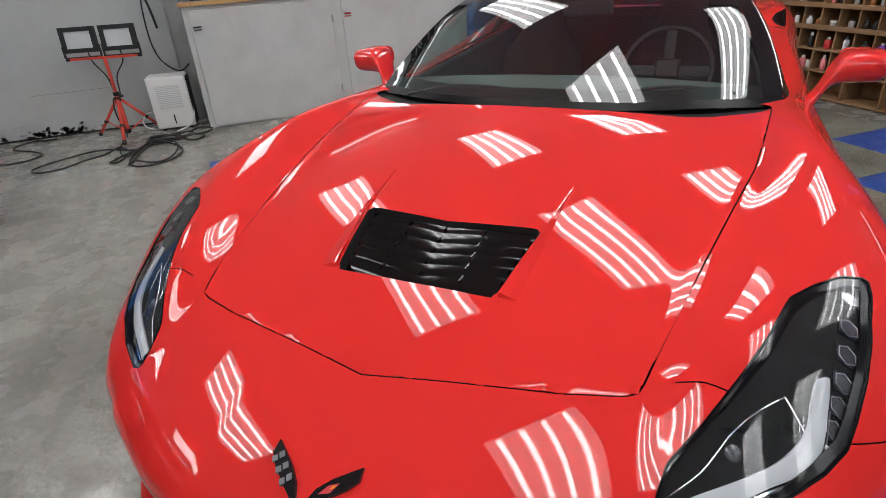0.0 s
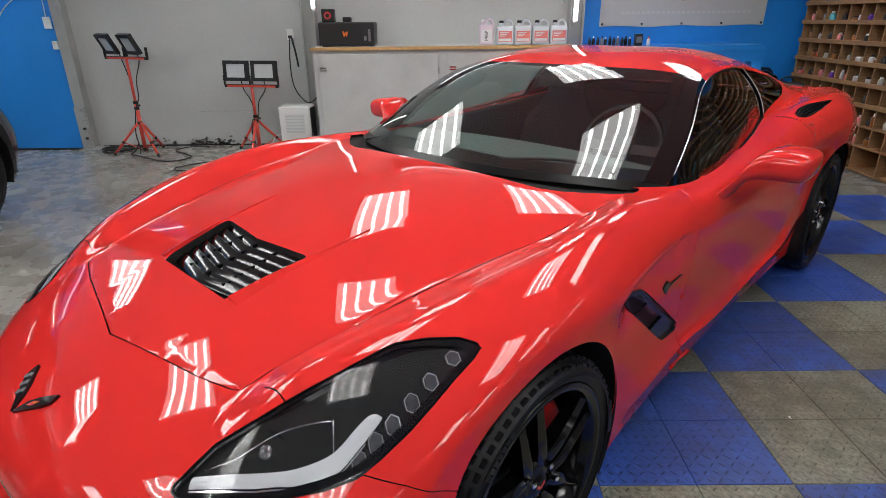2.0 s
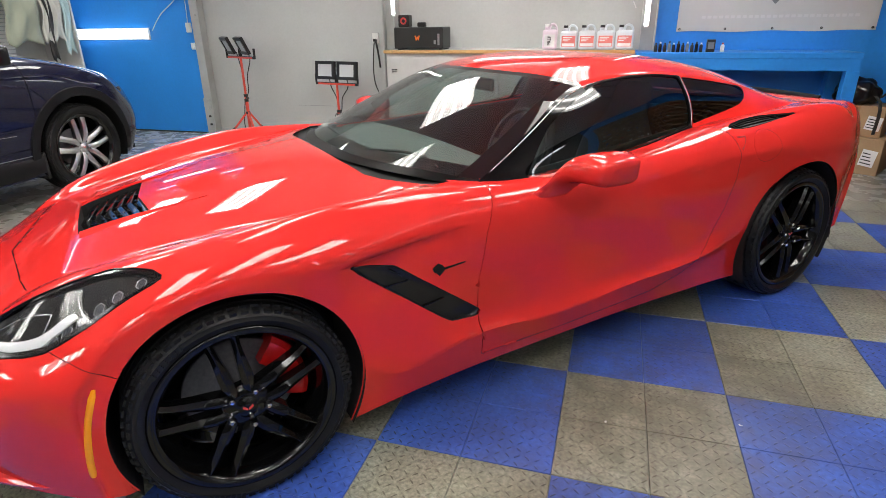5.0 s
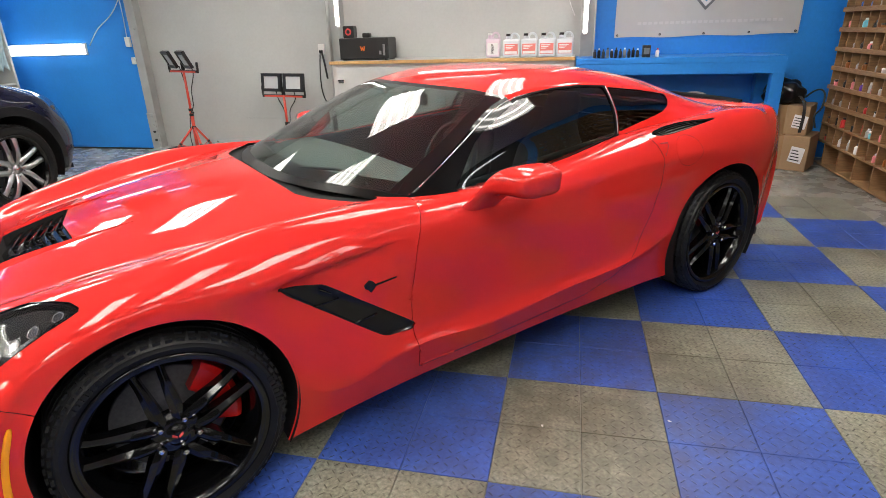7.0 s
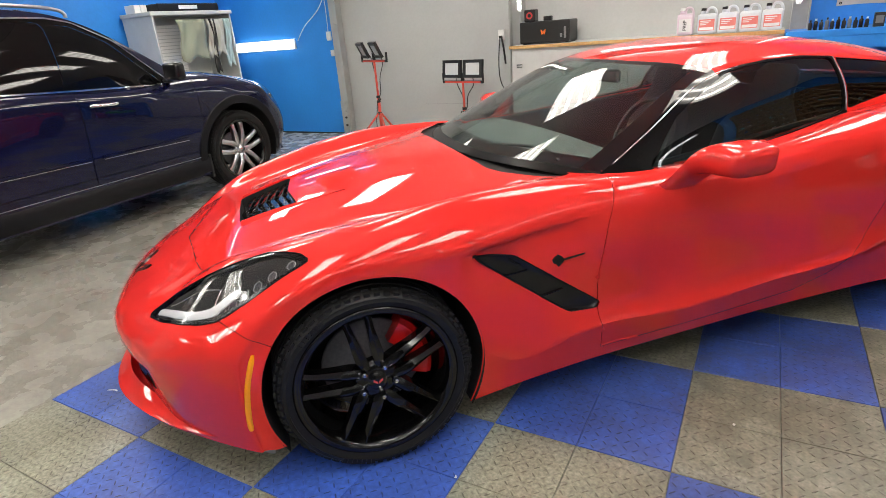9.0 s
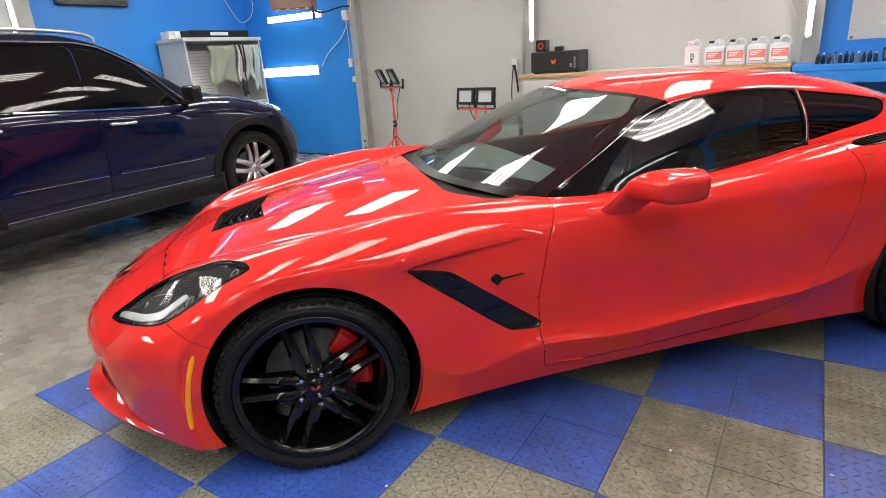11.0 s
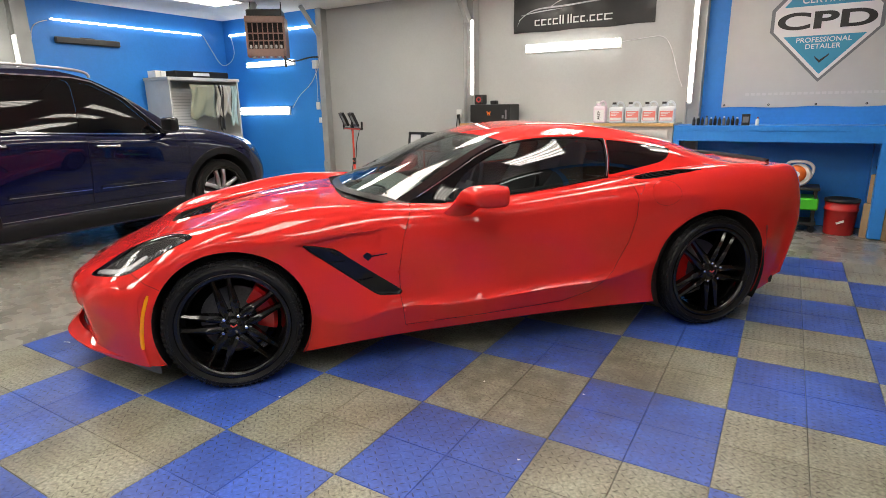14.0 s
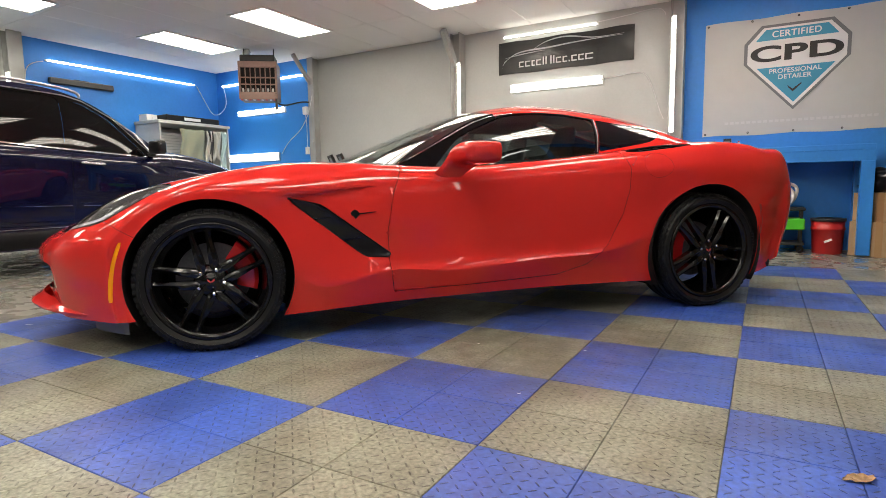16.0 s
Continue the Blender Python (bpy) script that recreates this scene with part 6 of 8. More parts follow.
for hx, hz in ((1.30, 1.005), (2.28, 1.06)):
    bm = bmesh.new()
    hose(bm, [suv_pt(hx - 0.11, hz, -0.005), suv_pt(hx - 0.07, hz, 0.03), suv_pt(hx + 0.07, hz + 0.006, 0.03), suv_pt(hx + 0.11, hz + 0.006, -0.005)], 0.014, 8)
    part("door_handle", bm, CHROME, suv, "chrome door handle", True)
bm = bmesh.new()
hose(bm, [(1.25, 0.735, 1.655), (1.4, 0.735, 1.728), (2.2, 0.735, 1.756), (3.0, 0.725, 1.728), (3.2, 0.715, 1.67)], 0.014, 8)
part("roof_rail", bm, ALLOY, suv, "silver roof rail", True)
mir = new("door_mirror")
mir.parent = suv
bm = cube(0.62, 0.72, 0.97, 1.16, 1.12, 1.265, 0.03, seg=3)
part("mirror_cap", bm, GLOSS_BLACK, mir, "dark mirror cap", True, 60)
part("mirror_arm", cube(0.63, 0.69, 0.90, 0.99, 1.10, 1.14, 0.01), PLASTIC, mir)
for x0 in (0.0, 2.82):
    bm = bmesh.new()
    rows = []
    for a in np.linspace(radians(-14), radians(194), 41):
        row = []
        for r, d in ((SUV_ARCH - 0.012, -0.02), (SUV_ARCH - 0.006, 0.010), (SUV_ARCH + 0.065, 0.012), (SUV_ARCH + 0.072, -0.003)):
            z = 0.385 + r * math.sin(a)
            row.append(bm.verts.new(suv_pt(x0 + r * math.cos(a), max(z, 0.29), d)))
        rows.append(row)
    for a, b in zip(rows, rows[1:]):
        for j in range(3):
            bm.faces.new((a[j], a[j + 1], b[j + 1], b[j]))
    bmesh.ops.recalc_face_normals(bm, faces=bm.faces)
    part("arch_cladding", bm, TRIM_GREY, suv, "dark grey plastic wheel-arch cladding", True, 50)
    bm = bmesh.new()
    rows = []
    for a in np.linspace(radians(-20), radians(200), 41):
        rows.append([bm.verts.new((x0 + r * math.cos(a), w, 0.385 + r * math.sin(a))) for r, w in ((SUV_ARCH, 0.955), (SUV_ARCH + 0.01, 0.62), (0.1, 0.62))])
    for a, b in zip(rows, rows[1:]):
        for j in range(2):
            bm.faces.new((a[j], a[j + 1], b[j + 1], b[j]))
    part("wheel_arch_lining", bm, DARK, suv)
    for s in (-1, 1):
        forked_wheel(suv, 0.382, 0.288, 0.245, x0, s * 0.845, 0.382, 180 if s > 0 else 0, ALLOY, "silver alloy wheel with forked spokes", 20 + x0 * 8, STEEL, False, 2.0, 1.75)
    bm = cube(x0 + 0.40, x0 + 0.43, 0.72, 0.955, 0.20, 0.42, 0.006)
    part("mud_flap", bm, PLASTIC, suv, "black mud flap")
part("underfloor", cube(-0.7, 3.6, -0.80, 0.80, 0.24, 0.28), DARK, suv)
bm = cube(-0.60, -0.36, 0.76, 0.885, 0.78, 0.862, 0.03, seg=2, m=pose(0, 0, 0, 0, 0, 0))
part("headlamp", bm, SMOKE, suv, "clear headlamp", True)


# ---- fixtures on the walls ----
def steel_post(x, y, z1, brace):
    ob = tagged(new("steel_post"), "grey painted steel wall post with a ceiling brace", "post", "wall posts")
    bm = bmesh.new()
    box(bm, x - 0.075, x - 0.063, y - 0.09, y + 0.09, -0.012, z1)
    box(bm, x + 0.063, x + 0.075, y - 0.09, y + 0.09, -0.012, z1)
    box(bm, x - 0.063, x + 0.063, y - 0.006, y + 0.006, -0.012, z1)
    part("column", bm, STEEL_PAINT, ob)
    bm = bmesh.new()
    box(bm, x - 0.10, x + 0.10, y - 0.11, y + 0.11, -0.012, 0.004)
    part("base_plate", bm, STEEL_PAINT, ob)
    if brace:
        bm = bmesh.new()
        a, b = Vector((x, y - 0.09, z1 - 0.42)), Vector((x, y - 0.42, z1 - 0.03))
        d = (b - a).normalized()
        nrm = Vector((0, -d.z, d.y))
        q = [a - nrm * 0.05, b - nrm * 0.05, b + nrm * 0.05, a + nrm * 0.05]
        f0, f1 = [bm.verts.new(p + Vector((-0.03, 0, 0))) for p in q], [bm.verts.new(p + Vector((0.03, 0, 0))) for p in q]
        bm.faces.new(f0), bm.faces.new(f1)
        for k in range(4):
            bm.faces.new((f0[k], f0[(k + 1) % 4], f1[(k + 1) % 4], f1[k]))
        bmesh.ops.recalc_face_normals(bm, faces=bm.faces)
        part("brace", bm, STEEL_PAINT, ob)
    for k in range(4):
        bm = bmesh.new()
        rod(bm, (x + 0.0755, y - 0.055, 0.12 + 0.09 * k), (x + 0.088, y - 0.055, 0.12 + 0.09 * k), 0.012, n=6)
        part("bolt", bm, BLACK_METAL, ob)
    return ob


corner = tagged(new("steel_post"), "grey painted steel post with a bolted plate at its foot", "post", "wall posts")
part("flange", cube(-5.305, -5.185, 5.170, 5.182, -0.012, CEIL, 0.002), STEEL_PAINT, corner)
part("web", cube(-5.249, -5.237, 5.182, 5.357, -0.012, CEIL), STEEL_PAINT, corner)
part("gusset_plate", cube(-5.312, -5.20, 5.158, 5.170, 0.004, 0.475, 0.002), STEEL_PAINT, corner)
part("base_plate", cube(-5.33, -5.10, 5.08, 5.33, -0.012, 0.004, 0.002), STEEL_PAINT, corner)
for z in (0.44, 0.325, 0.235, 0.125, 1.52):
    bm = bmesh.new()
    rod(bm, (-5.235, 5.158 if z < 1 else 5.170, z), (-5.235, 5.140 if z < 1 else 5.150, z), 0.016, n=6)
    part("bolt", bm, STEEL_PAINT if z > 0.3 else BLACK_METAL, corner)
bm = bmesh.new()
rod(bm, (-5.245, 5.175, CEIL - 0.42), (-5.245, 4.80, CEIL - 0.02), 0.035, n=8)
part("brace", bm, STEEL_PAINT, corner)
steel_post(-2.555, 5.262, CEIL, True)
steel_post(0.345, 5.262, CEIL, False)
steel_post(-7.44, 1.90, CEIL, False)


def tube_lamp(a, b, out, r=0.014, label="slim lit fluorescent tube on the wall"):
    """A tube in a slim batten; out points away from the wall."""
    a, b, out = Vector(a), Vector(b), Vector(out)
    ob = thing("tube_light", label, "wall light", "wall lights", at=Matrix.Translation(a))
    d = (b - a)
    bm = bmesh.new()
    rod(bm, out * 0.030, d + out * 0.030, r, n=12)
    part("tube", bm, SLIM_GLOW if r < 0.015 else TUBE_GLOW, ob, "lit tube", True)
    bm = bmesh.new()
    rod(bm, out * 0.010 - d.normalized() * 0.02, d * 1.0 + out * 0.010 + d.normalized() * 0.02, r * 0.9, n=4)
    part("batten", bm, WHITE_PLASTIC, ob)
    return ob


def shop_light(a, b, out, h=0.085):
    """A twin-tube hanging light seen from the front."""
    a, b, out = Vector(a), Vector(b), Vector(out)
    ob = thing("shop_light", "twin-tube shop light on the wall, lit", "wall light", "wall lights", at=Matrix.Translation(a))
    d = b - a
    up = Vector((0, 0, 1))
    for k in (-1, 1):
        bm = bmesh.new()
        rod(bm, up * k * h * 0.5 + out * 0.05, d + up * k * h * 0.5 + out * 0.05, h * 0.36, n=12)
        part("tube", bm, STRIP_GLOW, ob, "lit tube", True)
    e = d.normalized()
    bm = bmesh.new()
    q = [out * 0.002 - up * h, out * 0.002 + up * h, out * 0.035 + up * h * 0.8, out * 0.035 - up * h * 0.8]
    f0, f1 = [bm.verts.new(p - e * 0.02) for p in q], [bm.verts.new(p + d + e * 0.02) for p in q]
    bm.faces.new(f0), bm.faces.new(f1)
    for k in range(4):
        bm.faces.new((f0[k], f0[(k + 1) % 4], f1[(k + 1) % 4], f1[k]))
    bmesh.ops.recalc_face_normals(bm, faces=bm.faces)
    part("reflector", bm, WHITE_PLASTIC, ob)
    return ob


yb = BACK - 0.002
sign = thing("wall_banner", "black vinyl banner with pale unreadable lettering on the dark wall", "banner", at=pose(RIGHT - 0.004, -0.6, 1.10))
part("sheet", cube(-0.004, 0.0, -2.6, 0.0, 0.0, 1.0), VINYL_BLACK, sign)
for k in range(7):
    part("letter_bar", cube(-0.007, -0.0045, -2.35 + 0.31 * k, -2.15 + 0.31 * k, 0.56, 0.80), INK_WHITE, sign)
for k in range(5):
    part("letter_bar", cube(-0.007, -0.0045, -1.9 + 0.31 * k, -1.7 + 0.31 * k, 0.18, 0.40), INK_WHITE, sign)
tube_lamp((-2.475, 5.16, 1.48), (-2.475, 5.16, 2.43), (0, -1, 0), 0.022)
tube_lamp((0.315, 5.16, 1.33), (0.315, 5.16, 2.62), (0, -1, 0), 0.024)
tube_lamp((-1.87, yb, 2.73), (-0.62, yb, 2.73), (0, -1, 0), 0.016)
shop_light((-1.76, yb, 2.04), (-0.55, yb, 2.04), (0, -1, 0), 0.06)
tube_lamp((LEFT + 0.002, 2.35, 2.58), (LEFT + 0.002, 4.70, 2.58), (1, 0, 0), 0.015)
tube_lamp((LEFT + 0.002, -1.2, 2.48), (LEFT + 0.002, 1.50, 2.48), (1, 0, 0), 0.0149)
tube_lamp((LEFT + 0.002, -1.2, 2.06), (LEFT + 0.002, 1.50, 2.06), (1, 0, 0), 0.0149)
tube_lamp((-7.33, 1.80, 1.55), (-7.33, 1.80, 2.30), (0, -1, 0), 0.020)
tube_lamp((-7.35, BLUE_Y - 0.002, 2.60), (-5.35, BLUE_Y - 0.002, 2.60), (0, -1, 0), 0.020)
shop_light((-7.22, BLUE_Y - 0.002, 1.30), (-6.04, BLUE_Y - 0.002, 1.30), (0, -1, 0), 0.075)
shop_light((-6.95, BLUE_Y - 0.002, 2.08), (-5.85, BLUE_Y - 0.002, 2.08), (0, -1, 0), 0.05)


def cord(name, pts, r, material, label, category="cable"):
    bm = hose(bmesh.new(), pts, r, 6)
    return tagged(link(name, bm, material, smooth=True), label, category)


tube_lamp((RIGHT - 0.002, -0.90, 1.15), (RIGHT - 0.002, -0.90, 2.35), (-1, 0, 0), 0.022)
tube_lamp((RIGHT - 0.002, -1.65, 1.15), (RIGHT - 0.002, -1.65, 2.35), (-1, 0, 0), 0.022)
shop_light((RIGHT - 0.002, -0.7, 2.50), (RIGHT - 0.002, 0.7, 2.50), (-1, 0, 0), 0.05)
# two unseen shop lights, added to brighten the near side of the car
shop_light((RIGHT - 0.002, -3.6, 2.20), (RIGHT - 0.002, -2.2, 2.20), (-1, 0, 0), 0.06)
shop_light((-1.6, FRONT + 0.002, 2.20), (0.0, FRONT + 0.002, 2.20), (0, 1, 0), 0.06)
cord("cable", [(-5.95, 5.17, 1.34), (-5.75, 5.17, 1.55), (-5.5, 5.17, 1.72), (-5.3, 5.17, 2.0), (-5.22, 5.17, 2.25)], 0.006, WHITE_CABLE, "white cable on the blue wall")
cord("cable", [(LEFT + 0.02, 4.75, 2.58), (LEFT + 0.03, 4.95, 2.25), (LEFT + 0.06, 5.1, 2.1), (-7.3, 5.17, 2.25), (-7.33, 5.17, 2.58)], 0.006, WHITE_CABLE, "white cable looped across the corner")
cord("cable", [(LEFT + 0.02, 2.3, 2.56), (LEFT + 0.02, 2.1, 2.45), (LEFT + 0.02, 2.05, 2.2), (LEFT + 0.02, 1.99, 2.0)], 0.006, WHITE_CABLE, "white cable beside the post")
cord("cable", [(-0.53, 5.34, 2.05), (-0.2, 5.34, 2.08), (0.0, 5.34, 2.02), (0.12, 5.34, 1.7), (0.2, 5.3, 1.5)], 0.005, WHITE_CABLE, "white cable from the shop light")
cord("cable", [(-0.6, 5.34, 2.75), (-0.2, 5.34, 2.78), (0.1, 5.34, 2.8), (0.2, 5.3, 2.7)], 0.005, WHITE_CABLE, "white cable by the ceiling")

# unit heater under the ceiling
heater = thing("unit_heater", "brown enamelled unit heater hanging from the ceiling", "heater", at=pose(-5.49, 4.33, 2.08, 0, 0, 38))
part("casing", cube(-0.28, 0.28, -0.16, 0.18, 0, 0.56, 0.012), HEATER_M, heater)
part("hood_top", cube(-0.25, 0.25, -0.20, 0.15, 0.555, 0.65, 0.01), BLACK_METAL, heater)
part("grille_back", cube(-0.25, 0.25, -0.166, -0.161, 0.11, 0.47), DARK, heater)
part("front_band", cube(-0.28, 0.28, -0.20, -0.161, 0.0, 0.11, 0.006), HEATER_M, heater)
part("front_band", cube(-0.28, 0.28, -0.20, -0.161, 0.47, 0.56, 0.006), HEATER_M, heater)
for x0, x1 in ((-0.28, -0.25), (0.25, 0.28)):
    part("front_band", cube(x0, x1, -0.20, -0.161, 0.111, 0.469, 0.004), HEATER_M, heater)
for k in range(2):
    part("louvre", cube(-0.249, 0.249, -0.205, -0.168, 0.215 + 0.10 * k, 0.230 + 0.10 * k, 0.002), HEATER_M, heater)
for k in range(6):
    part("fin", cube(-0.185 + 0.072 * k, -0.175 + 0.072 * k, -0.198, -0.168, 0.111, 0.469), HEATER_M, heater)
for k in range(7):
    part("burner", cube(-0.235 + 0.072 * k, -0.205 + 0.072 * k, -0.185, -0.17, 0.115, 0.165, 0.006), STEEL_PAINT, heater, "dull metal burner tip")
for k in range(9):
    part("hazard_stripe", cube(-0.26 + 0.06 * k, -0.23 + 0.06 * k, -0.19, -0.16, -0.012, -0.0005), INK_WHITE if k % 2 else INK_RED, heater)
bm = hose(bmesh.new(), [(-0.19, 0.05, 0.62), (-0.20, 0.05, 0.70), (-0.16, 0.05, 0.78), (-0.14, 0.05, CEIL - 2.08)], 0.055, 14)
part("flue", bm, STEEL_PAINT, heater, "grey metal flue", True)
for x in (-0.22, 0.22):
    bm = bmesh.new()
    rod(bm, (x, 0, 0.56), (x, 0, CEIL - 2.08), 0.008)
    part("hanger", bm, BLACK_METAL, heater)
bm = hose(bmesh.new(), [(0.2, 0.0, 0.0), (0.35, 0.05, -0.05), (0.55, 0.1, 0.0), (0.7, 0.2, 0.02)], 0.012, 6)
part("gas_line", bm, BLACK_METAL, heater, "", True)
bm = cube(0.24, 0.27, -0.2, -0.17, -0.15, 0.1)
part("valve_stem", bm, BLACK_METAL, heater)

for x, z, w, h, d in ((-5.37, 2.02, 0.09, 0.13, 0.06), (-5.375, 1.37, 0.075, 0.12, 0.03), (-5.345, 1.14, 0.06, 0.085, 0.03)):
    sw = thing("switch_box", "white plastic switch box on the blue wall", "switch", "switch boxes", at=pose(x, BLUE_Y - 0.001, z))
    part("plate", cube(-w / 2, w / 2, -d, 0, -h / 2, h / 2, 0.005), WHITE_PLASTIC, sw)
    part("rocker", cube(-0.012, 0.012, -d - 0.006, -d - 0.001, -0.022, 0.022, 0.002), WHITE_PLASTIC, sw)
cord("cable", [(-5.37, 5.16, 1.97), (-5.36, 5.17, 1.85), (-5.365, 5.18, 1.65), (-5.375, 5.18, 1.43)], 0.005, WHITE_CABLE, "white cable under the switch box")
bar = thing("wall_bar", "long black soundbar mounted on the blue wall", "soundbar", at=pose(LEFT, 2.80, 2.27))
part("casing", cube(0.0, 0.07, -0.45, 0.45, 0, 0.085, 0.012), BLACK_METAL, bar)
part("bracket", cube(-0.0, 0.02, -0.1, 0.1, 0.085, 0.10), BLACK_METAL, bar)
eye = thing("security_camera", "small white security camera under the ceiling", "camera", at=pose(LEFT, 1.62, 2.66))
part("mount", cube(0, 0.03, -0.04, 0.04, -0.04, 0.04, 0.008), WHITE_PLASTIC, eye)
bm = bmesh.new()
rod(bm, (0.03, 0, 0), (0.14, 0.03, -0.03), 0.032, 0.03, 16)
part("housing", bm, WHITE_PLASTIC, eye, "", True)
bm = bmesh.new()
rod(bm, (0.14, 0.03, -0.03), (0.146, 0.032, -0.032), 0.024, n=16)
part("lens", bm, GLOSS_BLACK, eye)

# towel cabinet by the left wall
cab = thing("towel_cabinet", "light grey open cabinet with hanging cloths and louvred back", "cabinet", at=pose(-7.5, 3.55, -0.012))
part("side_panel", cube(0, 0.62, 0, 0.03, 0, 1.80, 0.004), CABINET, cab)
part("side_panel", cube(0, 0.62, 1.27, 1.30, 0, 1.80, 0.004), CABINET, cab)
part("top_panel", cube(0, 0.64, -0.02, 1.32, 1.80, 1.85, 0.006), CABINET, cab)
part("back_panel", cube(0.0, 0.02, 0.03, 1.27, 0, 1.80), CABINET, cab)
for k in range(30):
    part("slat", cube(0.30, 0.315, 0.05, 0.62, 0.35 + 0.045 * k, 0.385 + 0.045 * k, m=pose(0, 0, 0)), WHITE_PLASTIC, cab)
part("shelf", cube(0.02, 0.6, 0.03, 1.27, 0.9, 0.925), CABINET, cab)
for y0, wd, dr, mm in ((0.36, 0.44, 0.52, CLOTH_A), (0.84, 0.10, 0.50, CLOTH_C), (0.90, 0.07, 0.72, BLACK_METAL), (0.96, 0.16, 0.48, CLOTH_C), (1.13, 0.11, 0.64, CLOTH_B)):
    bm = bmesh.new()
    rows = []
    for k in range(13):
        t = k / 12
        rows.append([bm.verts.new((0.60 + 0.02 * math.sin(6 * t + j) + 0.015 * math.sin(j * 1.9), y0 + (wd * (1 - 0.35 * t * (1 - j / 8))) * j / 8 + 0.02 * math.sin(5 * t), 1.74 - dr * t - 0.04 * math.sin(j * 0.9) * t)) for j in range(9)])
    for a, b in zip(rows, rows[1:]):
        for j in range(8):
            bm.faces.new((a[j], a[j + 1], b[j + 1], b[j]))
    ob = tagged(link("towel", thick(bm, 0.006), mm, smooth=True), "hanging workshop cloth on the cabinet", "towel", "towels")
    ob.matrix_basis = pose(-7.5, 3.55, -0.012)
tool = thing("long_case", "long grey case lying on the cabinet", "case", at=pose(-7.3, 3.72, 1.838))
part("case_body", cube(0, 0.36, 0, 1.0, 0, 0.10, 0.012), TRIM_GREY, tool)
part("label_plate", cube(0.361, 0.364, 0.32, 0.62, 0.03, 0.075), INK_WHITE, tool, "pale unreadable lettering")
for k in range(2):
    bx = thing("small_box", "small white carton on the cabinet", "box", "cartons", at=pose(-7.35, 3.53 + 0.095 * k, 1.838))
    part("carton", cube(0, 0.2, 0, 0.085, 0, 0.10, 0.003), WHITE_PLASTIC, bx)


# ---- bench, cupboards and what stands on them ----
def cupboard(x0, x1):
    ob = thing("base_cabinet", "grey painted base cabinet with one plain door", "cabinet", "base cabinets", at=pose(x0, 4.80, -0.012))
    w = x1 - x0
    part("body", cube(0, w, 0, BACK - 4.80, 0, 1.085), CABINET, ob)
    d = part("door", cube(0.05, w - 0.05, -0.022, -0.001, 0.02, 1.045, 0.003), CABINET, ob, "plain grey door")
    part("latch", cube(0.065, 0.135, -0.034, -0.022, 0.90, 0.918, 0.003), CHROME, d, "small bright latch")
    part("latch", cube(0.065, 0.135, -0.030, -0.022, 0.878, 0.890, 0.002), CHROME, d, "small bright latch")
    for z in (0.2, 0.84):
        part("hinge", cube(w - 0.056, w - 0.04, -0.028, -0.018, z, z + 0.07, 0.002), STEEL, d, "steel hinge")
    return ob


cupboard(-2.45, -1.10)
cupboard(-1.10, 0.22)
top = thing("worktop", "grey bench top with a raw wood edge", "worktop", at=pose(0, 0, 1.073))
part("slab", cube(-2.47, 0.225, 4.785, BACK, 0, 0.028), CABINET, top)
part("edge_strip", cube(-2.47, 0.225, 4.765, 4.785, -0.004, 0.030, 0.002), EDGE_WOOD, top, "yellow wooden edge strip")
ZB = 1.101

unit = thing("black_power_unit", "black metal power unit with an orange mark on the bench", "power unit", at=pose(-2.40, 4.93, ZB))
part("casing", cube(0, 0.58, 0, 0.32, 0.012, 0.24, 0.012, seg=2), BLACK_METAL, unit)
part("side_panel", cube(0.45, 0.575, -0.004, 0.0, 0.03, 0.225), PLASTIC, unit)
bm = bmesh.new()
prism(bm, [(0, 0.05), (0.012, 0), (0.022, 0), (0.03, 0.025), (0.038, 0), (0.048, 0), (0.06, 0.05), (0.046, 0.05), (0.04, 0.022), (0.034, 0.04), (0.026, 0.04), (0.02, 0.022), (0.014, 0.05)], 0, 0.003, m=pose(0.25, 0.0, 0.10, 90, 0, 0))
part("mark", bm, ORANGE, unit, "orange mark")
for x in (0.03, 0.53):
    part("foot", cube(x, x + 0.03, 0.02, 0.30, 0, 0.012), PLASTIC, unit)
part("socket", cube(0.475, 0.50, -0.008, -0.004, 0.06, 0.10), STEEL, unit)
part("socket", cube(0.52, 0.545, -0.012, -0.004, 0.05, 0.17, 0.003), STEEL, unit)
cam_box = thing("small_speaker", "small black cube speaker with a red ring", "speaker", at=pose(-2.37, 5.0, ZB + 0.24))
part("casing", cube(0, 0.13, 0, 0.12, 0, 0.13, 0.012, seg=2), BLACK_METAL, cam_box)
bm = lathe(bmesh.new(), [(0.022, -0.004), (0.036, -0.005), (0.038, 0.0), (0.020, 0.0)], 24, "Y", True)
bmesh.ops.translate(bm, vec=(0.065, 0.0, 0.065), verts=bm.verts)
part("ring", bm, INK_RED, cam_box, "red ring")
kn = thing("small_gadget", "small black gadget on the power unit", "gadget", at=pose(-2.16, 5.05, ZB + 0.24))
part("casing", cube(0, 0.09, 0, 0.08, 0, 0.05, 0.012, seg=2), BLACK_METAL, kn)


